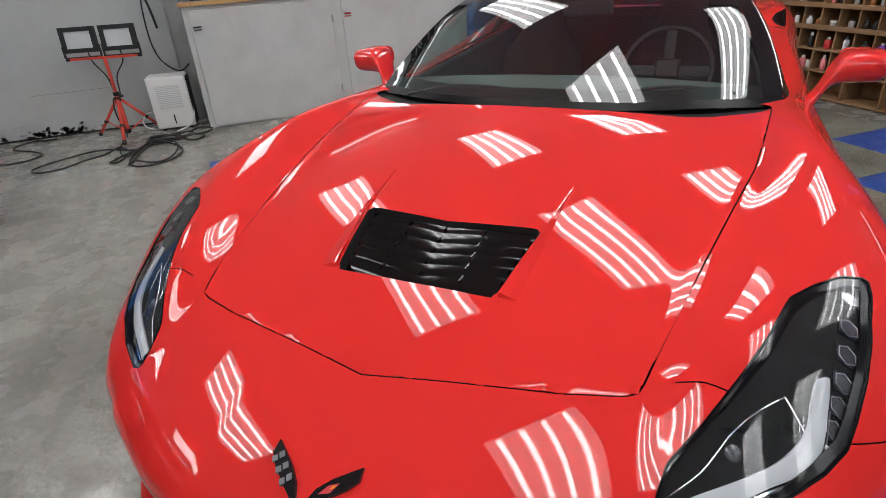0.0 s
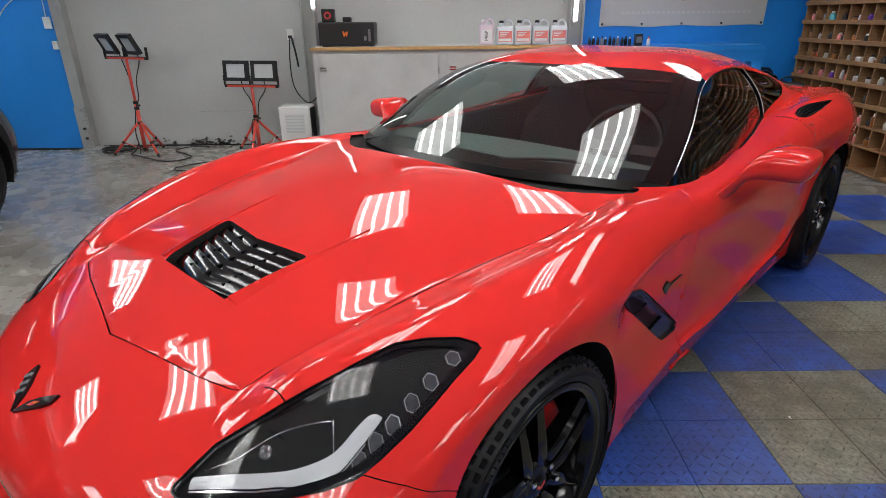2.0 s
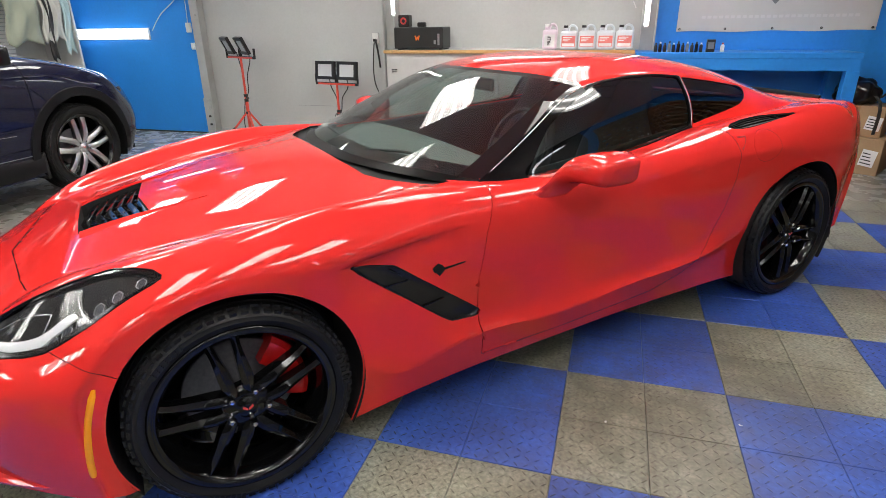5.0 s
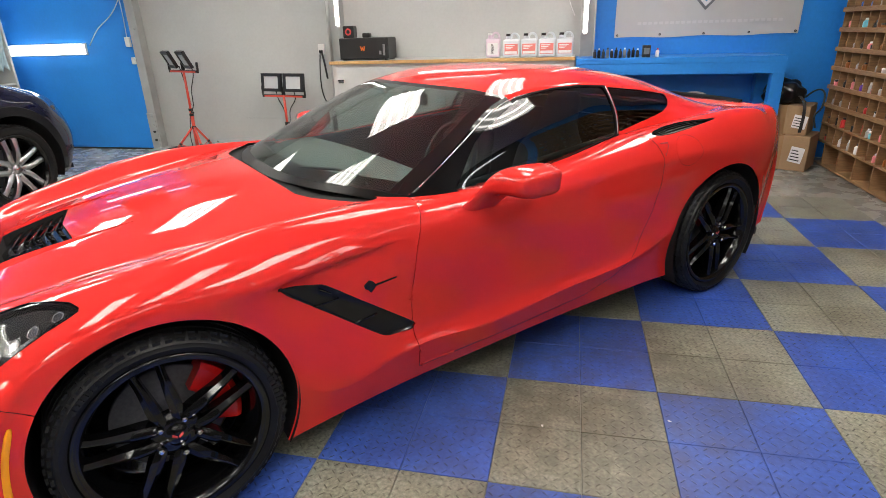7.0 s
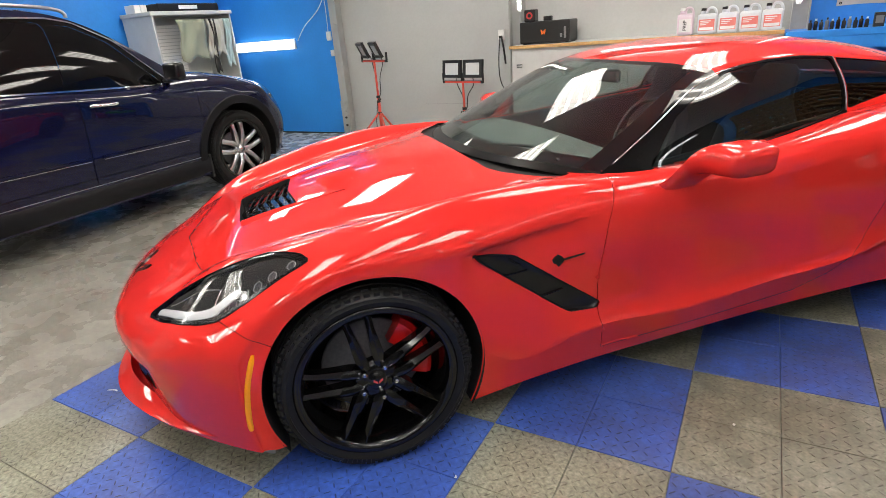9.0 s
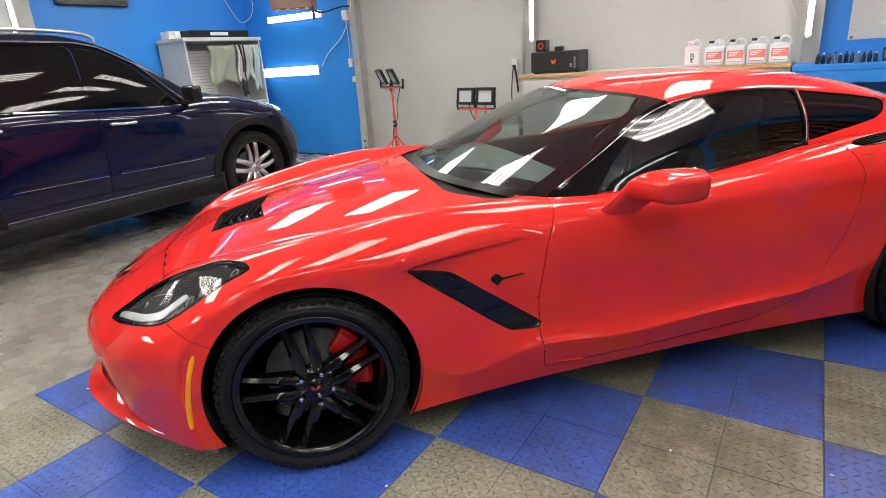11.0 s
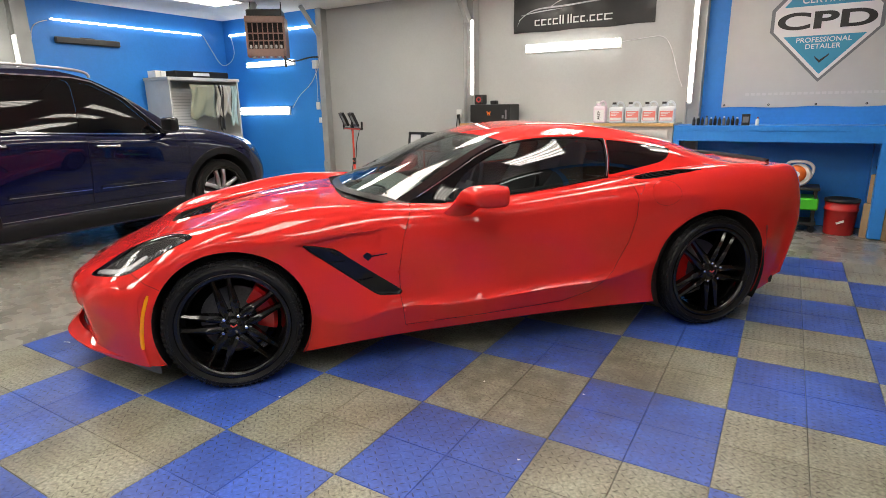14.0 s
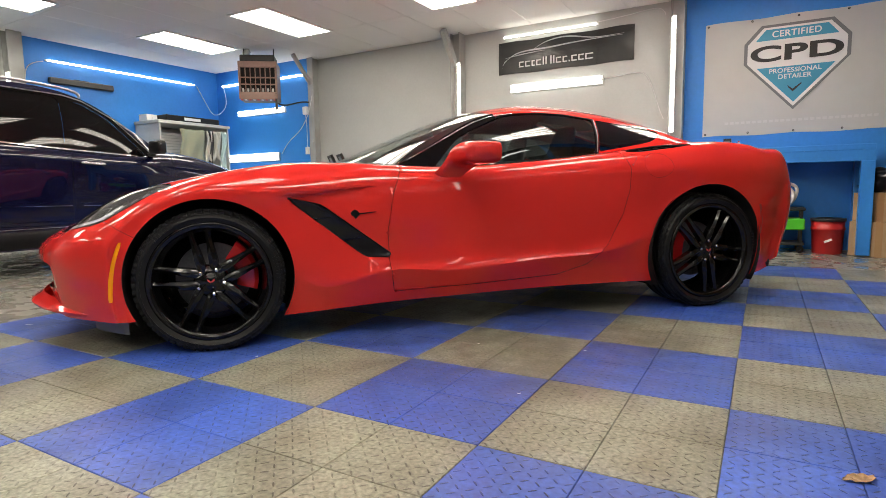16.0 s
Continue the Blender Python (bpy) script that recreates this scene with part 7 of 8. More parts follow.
def jug(x, y, body_mat, label, prep=False):
    ob = thing("jug", label, "jug", "jugs on the bench", at=pose(x, y, ZB, 0, 0, 0))
    w, d, h = (0.15, 0.11, 0.20) if prep else (0.175, 0.12, 0.185)
    bm = cube(0, w, 0, d, 0, h, 0.022, seg=3)
    bmesh.ops.scale(bm, vec=(0.93, 0.9, 1), space=Matrix.Translation((-w / 2, -d / 2, 0)), verts=[v for v in bm.verts if v.co.z > h * 0.96])
    part("bottle", bm, body_mat, ob, "", True, 50)
    bm = bmesh.new()
    cx = w * 0.28
    rod(bm, (cx, d / 2, h), (cx, d / 2, h + 0.03), 0.025, 0.02, 14)
    part("neck", bm, body_mat, ob, "", True)
    bm = bmesh.new()
    rod(bm, (cx, d / 2, h + 0.028), (cx, d / 2, h + 0.052), 0.024, 0.023, 16)
    part("cap", bm, WHITE_PLASTIC if prep else BLACK_METAL, ob, "screw cap")
    bm = hose(bmesh.new(), [(w * 0.45, d / 2, h - 0.004), (w * 0.55, d / 2, h + 0.045), (w * 0.8, d / 2, h + 0.045), (w * 0.93, d / 2, h + 0.01), (w * 0.95, d / 2, h - 0.03)], 0.012, 8)
    part("handle", bm, body_mat, ob, "", True)
    if prep:
        part("paper_label", cube(0.02, w - 0.02, -0.0025, -0.0005, 0.03, 0.15), INK_WHITE, ob, "white paper label")
        letters("lettering", "PREP", 0.045, pose(w / 2, -0.003, 0.09, 90, 0, 0) @ pose(0, 0, 0, 0, 0, 90), INK_BLACK, ob, 0.0008, thick=0.0006)
    else:
        lb = part("paper_label", cube(0.018, w - 0.018, -0.0025, -0.0005, 0.03, 0.135), LABEL_RED, ob, "red and white paper label")
        part("white_panel", cube(0.024, w - 0.024, -0.0035, -0.0025, 0.036, 0.062), INK_WHITE, lb)
        for k in range(3):
            part("text_bar", cube(0.03, w - 0.05 - 0.02 * k, -0.0035, -0.0025, 0.115 - 0.016 * k, 0.123 - 0.016 * k), INK_WHITE, lb, "pale unreadable lettering")
    return ob


jug(-0.72, 4.92, JUG_PINK, "translucent pink jug with a white label", True)
for k in range(4):
    jug(-0.535 + 0.187 * k, 4.93, JUG, "frosted clear jug with a red and white label")

# outlet box and cord on the wall
ob = thing("outlet_box", "white wall outlet with a plug", "outlet", at=pose(-2.80, BACK, 1.22))
part("plate", cube(-0.04, 0.04, -0.03, 0, -0.06, 0.06, 0.004), WHITE_PLASTIC, ob)
part("plug", cube(-0.02, 0.02, -0.06, -0.03, -0.04, -0.01, 0.004), BLACK_METAL, ob)
cord("cable", [(-2.80, 5.29, 1.18), (-2.82, 5.28, 0.95), (-2.81, 5.28, 0.7), (-2.74, 5.28, 0.55), (-2.62, 5.15, 0.5), (-2.52, 5.1, 0.56)], 0.007, CABLE, "black cord hanging from the outlet")
cord("cable", [(-2.78, 5.29, 1.19), (-2.75, 5.28, 1.05), (-2.73, 5.28, 0.88)], 0.012, CABLE, "thick black plug cord")

# blue open desk
desk = thing("open_workbench", "blue painted open workbench against the wall", "workbench", at=pose(0, 0, -0.012))
part("top", cube(0.235, 2.20, 4.76, BACK - 0.004, 1.035, 1.092, 0.004), WALL_BLUE, desk)
part("apron", cube(0.235, 2.20, 4.765, 4.80, 0.93, 1.035), WALL_BLUE, desk)
part("leg", cube(2.09, 2.20, 4.76, 4.87, 0.012, 0.93, 0.004), WALL_BLUE, desk)
part("leg", cube(0.235, 0.30, 4.77, 4.87, 0.012, 0.93, 0.004), WALL_BLUE, desk)
part("leg", cube(2.09, 2.20, 5.24, BACK - 0.004, 0.012, 0.93), WALL_BLUE, desk)
ZD = 1.08
BOTTLE_INK = [BLACK_METAL, GLOSS_BLACK, BLACK_METAL, INK_GREY]


def small_bottle(x, y, z, r, h, body_mat, cap_mat, label, group, turn=0.0):
    ob = thing("bottle", label, "bottle", group, at=pose(x, y, z, 0, 0, turn))
    bm = lathe(bmesh.new(), [(0.0, 0), (r * 0.92, 0), (r, h * 0.04), (r, h * 0.66), (r * 0.85, h * 0.74), (r * 0.42, h * 0.80), (r * 0.42, h * 0.84), (0, h * 0.84)], 14, "Z")
    part("vessel", bm, body_mat, ob, "", True)
    bm = lathe(bmesh.new(), [(0.0, h * 0.83), (r * 0.5, h * 0.83), (r * 0.5, h * 0.98), (r * 0.44, h), (0, h)], 12, "Z")
    part("cap", bm, cap_mat, ob, "", True)
    return ob


random.seed(4)
for k in range(11):
    small_bottle(0.42 + 0.042 * k, 4.86 + random.uniform(-0.01, 0.02), ZD, 0.016, random.choice((0.085, 0.095, 0.10)), BOTTLE_INK[k % 4], WHITE_PLASTIC if k % 3 == 1 else BLACK_METAL, "small black coating bottle in a row", "small bottles")
bx = thing("small_box", "small dark printed box on the workbench", "box", at=pose(0.885, 4.83, ZD))
part("carton", cube(0, 0.075, 0, 0.06, 0, 0.115, 0.002), BLACK_METAL, bx)
part("print", cube(0.01, 0.065, -0.002, 0, 0.03, 0.09), INK_GREY, bx)
small_bottle(1.03, 4.86, ZD, 0.018, 0.085, WHITE_PLASTIC, INK_RED, "small white bottle on the workbench", "small bottles")

# blower on a cart, bucket
cart = thing("shop_cart", "low black shop cart with a bright green tray", "cart", at=pose(1.22, 4.86, -0.012))
for x in (0.02, 0.40):
    for y in (0.02, 0.30):
        part("upright", cube(x, x + 0.025, y, y + 0.025, 0.07, 0.46), BLACK_METAL, cart)
        bm = lathe(bmesh.new(), [(0.012, -0.012), (0.034, -0.012), (0.036, 0), (0.034, 0.012), (0.012, 0.012)], 16, "Y", True)
        bmesh.ops.translate(bm, vec=(x + 0.012, y + 0.012, 0.036), verts=bm.verts)
        part("caster", bm, RUBBER, cart, "black caster", True)
part("tray", cube(0.0, 0.445, -0.01, 0.34, 0.24, 0.36, 0.012), GREEN, cart, "bright green drawer tray")
part("shelf", cube(0.0, 0.445, 0, 0.33, 0.08, 0.11, 0.006), BLACK_METAL, cart)
part("top_shelf", cube(0.0, 0.445, 0, 0.33, 0.44, 0.47, 0.006), BLACK_METAL, cart)
blow = thing("leaf_blower", "orange and white handheld leaf blower on the cart", "leaf blower", at=pose(1.34, 4.98, 0.458))
bm = lathe(bmesh.new(), [(0.0, -0.07), (0.10, -0.07), (0.115, -0.05), (0.115, 0.05), (0.10, 0.07), (0, 0.07)], 28, "Y")
bmesh.ops.translate(bm, vec=(0.12, 0.0, 0.115), verts=bm.verts)
part("fan_housing", bm, WHITE_PLASTIC, blow, "white fan housing", True, 50)
bm = lathe(bmesh.new(), [(0.0, -0.105), (0.06, -0.105), (0.085, -0.085), (0.09, -0.06), (0, -0.06)], 24, "Y")
bmesh.ops.translate(bm, vec=(0.10, 0.0, 0.13), verts=bm.verts)
part("engine_cover", bm, ORANGE, blow, "orange engine cover", True, 50)
bm = hose(bmesh.new(), [(0.0, 0, 0.17), (0.02, 0, 0.235), (0.10, 0, 0.255), (0.2, 0, 0.24), (0.245, 0, 0.18), (0.22, 0, 0.08)], 0.016, 8)
part("handle", bm, WHITE_PLASTIC, blow, "pale grip", True)
bm = bmesh.new()
rod(bm, (0.1, 0, 0.11), (-0.25, -0.02, 0.10), 0.05, 0.035, 16)
part("nozzle", bm, BLACK_METAL, blow, "black nozzle", True)
part("starter_disc", lathe(bmesh.new(), [(0, 0), (0.03, 0), (0.03, 0.006), (0, 0.006)], 16, "Y"), WHITE_PLASTIC, blow).matrix_basis = pose(0.10, -0.112, 0.13)

pail = thing("bucket", "red plastic bucket with a black lid", "bucket", at=pose(1.87, 4.98, -0.012))
bm = lathe(bmesh.new(), [(0, 0), (0.125, 0), (0.13, 0.01), (0.142, 0.24), (0.15, 0.245), (0.15, 0.27), (0.143, 0.275), (0.147, 0.34), (0, 0.34)], 36, "Z")
part("pail", bm, BUCKET, pail, "", True, 45)
bm = lathe(bmesh.new(), [(0, 0.345), (0.12, 0.345), (0.13, 0.365), (0.155, 0.362), (0.157, 0.335), (0.148, 0.333)], 36, "Z")
part("lid", bm, BLACK_METAL, pail, "black lid", True, 45)
part("sticker", cube(0.02, 0.09, -0.152, -0.136, 0.12, 0.14, m=pose(0, 0, 0, 0, -25, 0)), INK_WHITE, pail)

# cardboard boxes and bag


def carton(x, y, z, w, d, h, turn, label):
    ob = thing("cardboard_box", label, "box", "cardboard boxes", at=pose(x, y, z, 0, 0, turn))
    part("carton", cube(-w / 2, w / 2, -d / 2, d / 2, 0, h, 0.004), CARD, ob)
    part("tape", cube(-0.03, 0.03, -d / 2 - 0.001, d / 2 + 0.001, -0.0005, h + 0.001), mat("parcel_tape", (0.33, 0.2, 0.1), rough=0.25), ob, "brown parcel tape")
    part("shipping_label", cube(0.08, 0.2, -d / 2 - 0.003, -d / 2 - 0.001, h * 0.3, h * 0.75, m=pose(0, 0, 0, 0, 8, 0)), INK_WHITE, ob, "white shipping label")
    for k in range(4):
        part("text_bar", cube(0.09, 0.18 - 0.01 * k, -d / 2 - 0.0045, -d / 2 - 0.003, h * (0.36 + 0.09 * k), h * (0.39 + 0.09 * k), m=pose(0, 0, 0, 0, 8, 0)), INK_BLACK, ob, "unreadable print bar")
    return ob


carton(2.36, 4.92, -0.012, 0.52, 0.40, 0.34, -30, "brown taped cardboard box with a shipping label")
carton(2.35, 4.98, 0.328, 0.46, 0.36, 0.28, -28, "brown cardboard box stacked on another")
bm = bmesh.new()
bmesh.ops.create_icosphere(bm, subdivisions=4, radius=1.0)
for v in bm.verts:
    n3 = noise.noise(v.co * 2.3) * 0.18 + noise.noise(v.co * 6.0) * 0.05
    v.co = Vector((v.co.x * 0.19, v.co.y * 0.13, max(-0.55, v.co.z) * 0.15)) * (1 + n3)
    v.co.z += 0.082
low = min(v.co.z for v in bm.verts)
for v in bm.verts:
    v.co.z -= low
bag = thing("black_bag", "glossy black bag with a hanging strap on the boxes", "bag", at=pose(2.29, 4.98, 0.608, 0, 0, -30))
part("sack", bm, GLOSS_BLACK, bag, "", True, 60)
bm = bmesh.new()
rows = []
for x, z in ((0.19, 0.10), (0.235, 0.05), (0.252, -0.02), (0.255, -0.10), (0.25, -0.18), (0.245, -0.24)):
    rows.append([bm.verts.new((x - 0.012, -0.22 - 0.02 * (z < 0), z)), bm.verts.new((x + 0.014, -0.21 - 0.02 * (z < 0), z))])
for a, b in zip(rows, rows[1:]):
    bm.faces.new((a[0], a[1], b[1], b[0]))
part("strap", thick(bm, 0.004), BLACK_METAL, bag, "black strap")
cord("cable", [(2.45, 4.85, 0.68), (2.55, 4.9, 0.74), (2.61, 4.85, 0.72), (2.59, 4.8, 0.58), (2.53, 4.76, 0.52), (2.55, 4.75, 0.40)], 0.009, CABLE, "black cord trailing from the bag")


# ---- banners ----
def banner(name, label, x0, x1, z0, z1, material):
    ob = thing(name, label, "banner", at=pose(0, BACK - 0.004, 0))
    bm = bmesh.new()
    nx, nz = 28, 14
    vs = [[bm.verts.new((x0 + (x1 - x0) * i / nx, -0.006 - 0.010 * (0.5 + 0.5 * math.sin(i * 0.9 + j * 0.4)) * math.sin(math.pi * j / nz), z0 + (z1 - z0) * j / nz + 0.006 * math.sin(math.pi * i * 5 / nx) * (j in (0, nz)))) for j in range(nz + 1)] for i in range(nx + 1)]
    for i in range(nx):
        for j in range(nz):
            bm.faces.new((vs[i][j], vs[i + 1][j], vs[i + 1][j + 1], vs[i][j + 1]))
    part("sheet", bm, material, ob, "", True)
    for x in np.linspace(x0 + 0.03, x1 - 0.03, 5 if x1 - x0 > 1.7 else 4):
        for z in (z0 + 0.025, z1 - 0.025):
            bm = lathe(bmesh.new(), [(0.004, -0.019), (0.011, -0.02), (0.012, -0.010), (0.004, -0.010)], 12, "Y", True)
            bmesh.ops.translate(bm, vec=(x, 0, z), verts=bm.verts)
            part("eyelet", bm, BLACK_METAL, ob, "dark eyelet")
    return ob


def flat(ob, name, outline, y, material, label=""):
    """A printed area in front of a banner's sheet."""
    bm = bmesh.new()
    prism(bm, [(x, z) for x, z in outline], 0, 0.0008, m=pose(0, y, 0, 90, 0, 0))
    return part(name, bm, material, ob, label)


white = banner("certificate_banner", "white vinyl banner with a blue and black shield", 0.63, 2.44, 1.26, 2.52, VINYL_WHITE)
SX, SZ = 1.52, 2.03


def shield(k):
    return [(SX + k * x, SZ + k * z) for x, z in ((-0.33, 0.40), (0.33, 0.40), (0.49, 0.22), (0.49, 0.0), (0.0, -0.52), (-0.49, 0.0), (-0.49, 0.22))]


flat(white, "shield_edge", shield(1.0), -0.020, INK_GREY)
flat(white, "shield_field", shield(0.93), -0.0215, INK_WHITE)
flat(white, "upper_band", [(SX - 0.38, SZ + 0.235), (SX + 0.38, SZ + 0.235), (SX + 0.285, SZ + 0.35), (SX - 0.285, SZ + 0.35)], -0.023, INK_TEAL, "teal band")
flat(white, "lower_field", [(SX - 0.36, SZ - 0.055), (SX, SZ - 0.44), (SX + 0.36, SZ - 0.055)], -0.023, INK_TEAL, "teal triangle")
face = lambda x, z, y=-0.0245: pose(x, y, z, 90, 0, 0)
letters("lettering", "CERTIFIED", 0.092, face(SX, SZ + 0.292), INK_WHITE, white, 0.0015, spread=1.08, thick=0.0004)
letters("lettering", "CPD", 0.27, face(SX, SZ + 0.085) @ Matrix.Diagonal((1.62, 0.84, 1, 1)), INK_BLACK, white, 0.008, spread=1.02, thick=0.0004)
letters("lettering", "PROFESSIONAL", 0.068, face(SX, SZ - 0.10), INK_WHITE, white, 0.001, spread=1.05, thick=0.0004)
letters("lettering", "DETAILER", 0.068, face(SX, SZ - 0.165), INK_WHITE, white, 0.001, spread=1.05, thick=0.0004)
flat(white, "tick", [(SX - 0.065, SZ - 0.255), (SX - 0.012, SZ - 0.30), (SX + 0.07, SZ - 0.235), (SX + 0.066, SZ - 0.255), (SX - 0.01, SZ - 0.33), (SX - 0.05, SZ - 0.285)], -0.0245, INK_BLACK)
for k in range(26):
    flat(white, "text_bar", [(0.86 + 0.055 * k, 1.385), (0.898 + 0.055 * k, 1.385), (0.898 + 0.055 * k, 1.412), (0.86 + 0.055 * k, 1.412)], -0.019, mat("pale_ink", (0.6, 0.6, 0.59), rough=0.5) if k == 0 else MATS["pale_ink"], "faint unreadable lettering")

black = banner("shop_banner", "black vinyl banner with a silver car outline", -1.96, -0.16, 2.24, 2.665, VINYL_BLACK)
SILVER = mat("silver_ink", (0.52, 0.53, 0.55), rough=0.35)
bm = bmesh.new()


def swoosh(pts, wide):
    q = spline(np.arange(len(pts)), pts, np.linspace(0, len(pts) - 1, 40))
    rows = []
    for k, (x, z) in enumerate(q):
        h = wide * (0.25 + math.sin(math.pi * k / 39))
        rows.append((bm.verts.new((x, -0.0205, z - h / 2)), bm.verts.new((x, -0.0205, z + h / 2))))
    for a, b in zip(rows, rows[1:]):
        bm.faces.new((a[0], b[0], b[1], a[1]))


swoosh([(-1.88, 2.40), (-1.7, 2.50), (-1.45, 2.525), (-1.2, 2.53), (-0.85, 2.55), (-0.3, 2.56)], 0.016)
swoosh([(-1.45, 2.53), (-1.3, 2.60), (-1.05, 2.635), (-0.8, 2.60), (-0.6, 2.57), (-0.28, 2.575)], 0.013)
swoosh([(-1.90, 2.33), (-1.87, 2.40), (-1.8, 2.45)], 0.010)
swoosh([(-1.86, 2.455), (-1.6, 2.485), (-1.3, 2.50)], 0.010)
part("car_outline", thick(bm, 0.0008), SILVER, black, "silver car outline")
x = -1.66
for w in (0.07, 0.07, 0.045, 0.07, 0.018, 0.018, None, 0.018, 0.018, 0.07, 0.06, 0.016, 0.07, 0.07, 0.10):
    if w is None:
        x += 0.028
        continue
    h = 0.075 if w != 0.018 else 0.105
    h = 0.018 if w == 0.016 else h
    if w > 0.03:
        flat(black, "text_bar", [(x, 2.315), (x + w, 2.315), (x + w, 2.330), (x + 0.016, 2.330), (x + 0.016, 2.315 + h - 0.015), (x + w, 2.315 + h - 0.015), (x + w, 2.315 + h), (x, 2.315 + h)], -0.0215, INK_WHITE, "white plain lettering shape")
    else:
        flat(black, "text_bar", [(x, 2.315), (x + w, 2.315), (x + w, 2.315 + h), (x, 2.315 + h)], -0.0215, INK_WHITE, "white plain lettering shape")
    x += w + 0.02


# ---- work lamps, dehumidifier, cords ----
def work_lamp(x, y, z_bar, turn, tilt, spread, swing, label):
    ob = thing("work_lamp_stand", label, "work lamp", "work lamps", at=pose(x, y, -0.012, 0, 0, turn))
    bm = bmesh.new()
    rod(bm, (0, 0, 0.03), (0, 0, z_bar * 0.55), 0.021, n=12)
    part("lower_pole", bm, STAND_RED, ob, "", True)
    bm = bmesh.new()
    rod(bm, (0, 0, z_bar * 0.54), (0, 0, z_bar), 0.015, n=12)
    part("upper_pole", bm, STAND_RED, ob, "", True)
    for z in (z_bar * 0.55, z_bar * 0.49, 0.345, 0.05):
        bm = bmesh.new()
        rod(bm, (0, 0, z - 0.016), (0, 0, z + 0.016), 0.027, n=12)
        part("collar", bm, BLACK_METAL, ob, "black collar")
    bm = bmesh.new()
    rod(bm, (0.02, 0, z_bar * 0.52), (0.055, 0, z_bar * 0.52), 0.012, n=8)
    part("knob", bm, BLACK_METAL, ob, "black clamping knob")
    for k in range(3):
        a = radians(spread + 120 * k)
        c, s2 = math.cos(a), math.sin(a)
        bm = bmesh.new()
        rod(bm, (0.02 * c, 0.02 * s2, 0.345), (0.31 * c, 0.31 * s2, 0.018), 0.014, n=8)
        part("leg", bm, STAND_RED, ob, "", True)
        bm = bmesh.new()
        rod(bm, (0.02 * c, 0.02 * s2, 0.05), (0.20 * c, 0.20 * s2, 0.14), 0.006, n=6)
        part("stay", bm, STAND_RED, ob, "", True)
        bm = bmesh.new()
        rod(bm, (0.192 * c, 0.192 * s2, 0.151), (0.208 * c, 0.208 * s2, 0.133), 0.019, n=8)
        part("leg_joint", bm, BLACK_METAL, ob, "black stay joint")
        bm = bmesh.new()
        rod(bm, (0.30 * c, 0.30 * s2, 0.032), (0.318 * c, 0.318 * s2, 0.008), 0.017, n=8)
        part("foot", bm, BLACK_METAL, ob, "black rubber foot")
    bm = cube(-0.30, 0.30, -0.013, 0.013, z_bar - 0.012, z_bar + 0.012, 0.002)
    part("crossbar", bm, STAND_RED, ob)
    for x2 in (-0.31, 0.31):
        part("bar_end", cube(x2 - 0.016, x2 + 0.016, -0.016, 0.016, z_bar - 0.015, z_bar + 0.015, 0.003), BLACK_METAL, ob)
    for x2 in (-0.17, 0.17):
        m = pose(x2, 0, z_bar + 0.03, tilt, 0, swing)
        bm = bmesh.new()
        for x0, x1, z0, z1 in ((-0.15, -0.112, 0.02, 0.232), (0.112, 0.15, 0.02, 0.232), (-0.112, 0.112, 0.02, 0.056), (-0.112, 0.112, 0.196, 0.232)):
            box(bm, x0, x1, -0.024, 0.014, z0, z1, m=m)
        head = part("lamp_head", bm, BLACK_METAL, ob, "black flat lamp head")
        part("lamp_face", cube(-0.112, 0.112, -0.014, -0.008, 0.056, 0.196, m=m), LAMP_FACE, head, "pale unlit lamp face")
        part("back_plate", cube(-0.112, 0.112, -0.007, 0.012, 0.056, 0.196, m=m), BLACK_METAL, head)
        for k in range(7):
            part("cooling_fin", cube(-0.10 + 0.032 * k, -0.094 + 0.032 * k, 0.012, 0.026, 0.06, 0.192, m=m), BLACK_METAL, head)
        for e in (-0.156, 0.156):
            part("yoke_arm", cube(x2 + e - 0.004, x2 + e + 0.004, -0.014, 0.014, z_bar + 0.012, z_bar + 0.11), BLACK_METAL, head)
        part("yoke", cube(x2 - 0.16, x2 + 0.16, -0.014, 0.014, z_bar + 0.010, z_bar + 0.017), BLACK_METAL, head)
        pts = [(x2 * 0.8, 0.03, z_bar + 0.06), (x2 * 0.75, 0.045, z_bar - 0.05), (x2 * 0.3, 0.03, z_bar * 0.78), (x2 * 0.16, 0.03, z_bar * 0.6)]
        if x2 > 0:
            pts += [(0.03, -0.03, z_bar * 0.5), (-0.02, -0.035, 0.36), (-0.035, -0.05, 0.22), (0.0, -0.06, 0.08), (0.02, -0.09, 0.012)]
        part("lead", hose(bmesh.new(), pts, 0.006, 6), CABLE, ob, "black lead", True)
    return ob


work_lamp(-3.19, 4.98, 0.72, -14, -6, 44, 0, "orange-red tripod with two black work lamps, unlit")
work_lamp(-4.475, 4.945, 1.025, -25, 24, 105, -14, "taller orange-red tripod with two black work lamps, unlit")

deh = thing("dehumidifier", "white dehumidifier with a grille standing on the floor", "dehumidifier", at=pose(-2.93, 4.97, -0.012, 0, 0, -4))
part("casing", cube(0, 0.35, 0, 0.22, 0.02, 0.50, 0.018, seg=3), WHITE_PLASTIC, deh, "", True, 50)
part("top_panel", cube(0.02, 0.33, 0.03, 0.19, 0.501, 0.506, 0.002), WHITE_PLASTIC, deh)
part("grille_back", cube(0.07, 0.28, -0.002, 0.0, 0.20, 0.42), LAMP_FACE, deh)
for k in range(14):
    part("grille_bar", cube(0.07, 0.28, -0.006, -0.001, 0.20 + 0.0163 * k, 0.208 + 0.0163 * k), WHITE_PLASTIC, deh)
part("water_gauge", cube(0.17, 0.18, -0.004, 0.0, 0.06, 0.15, 0.002), INK_BLACK, deh, "dark water gauge")
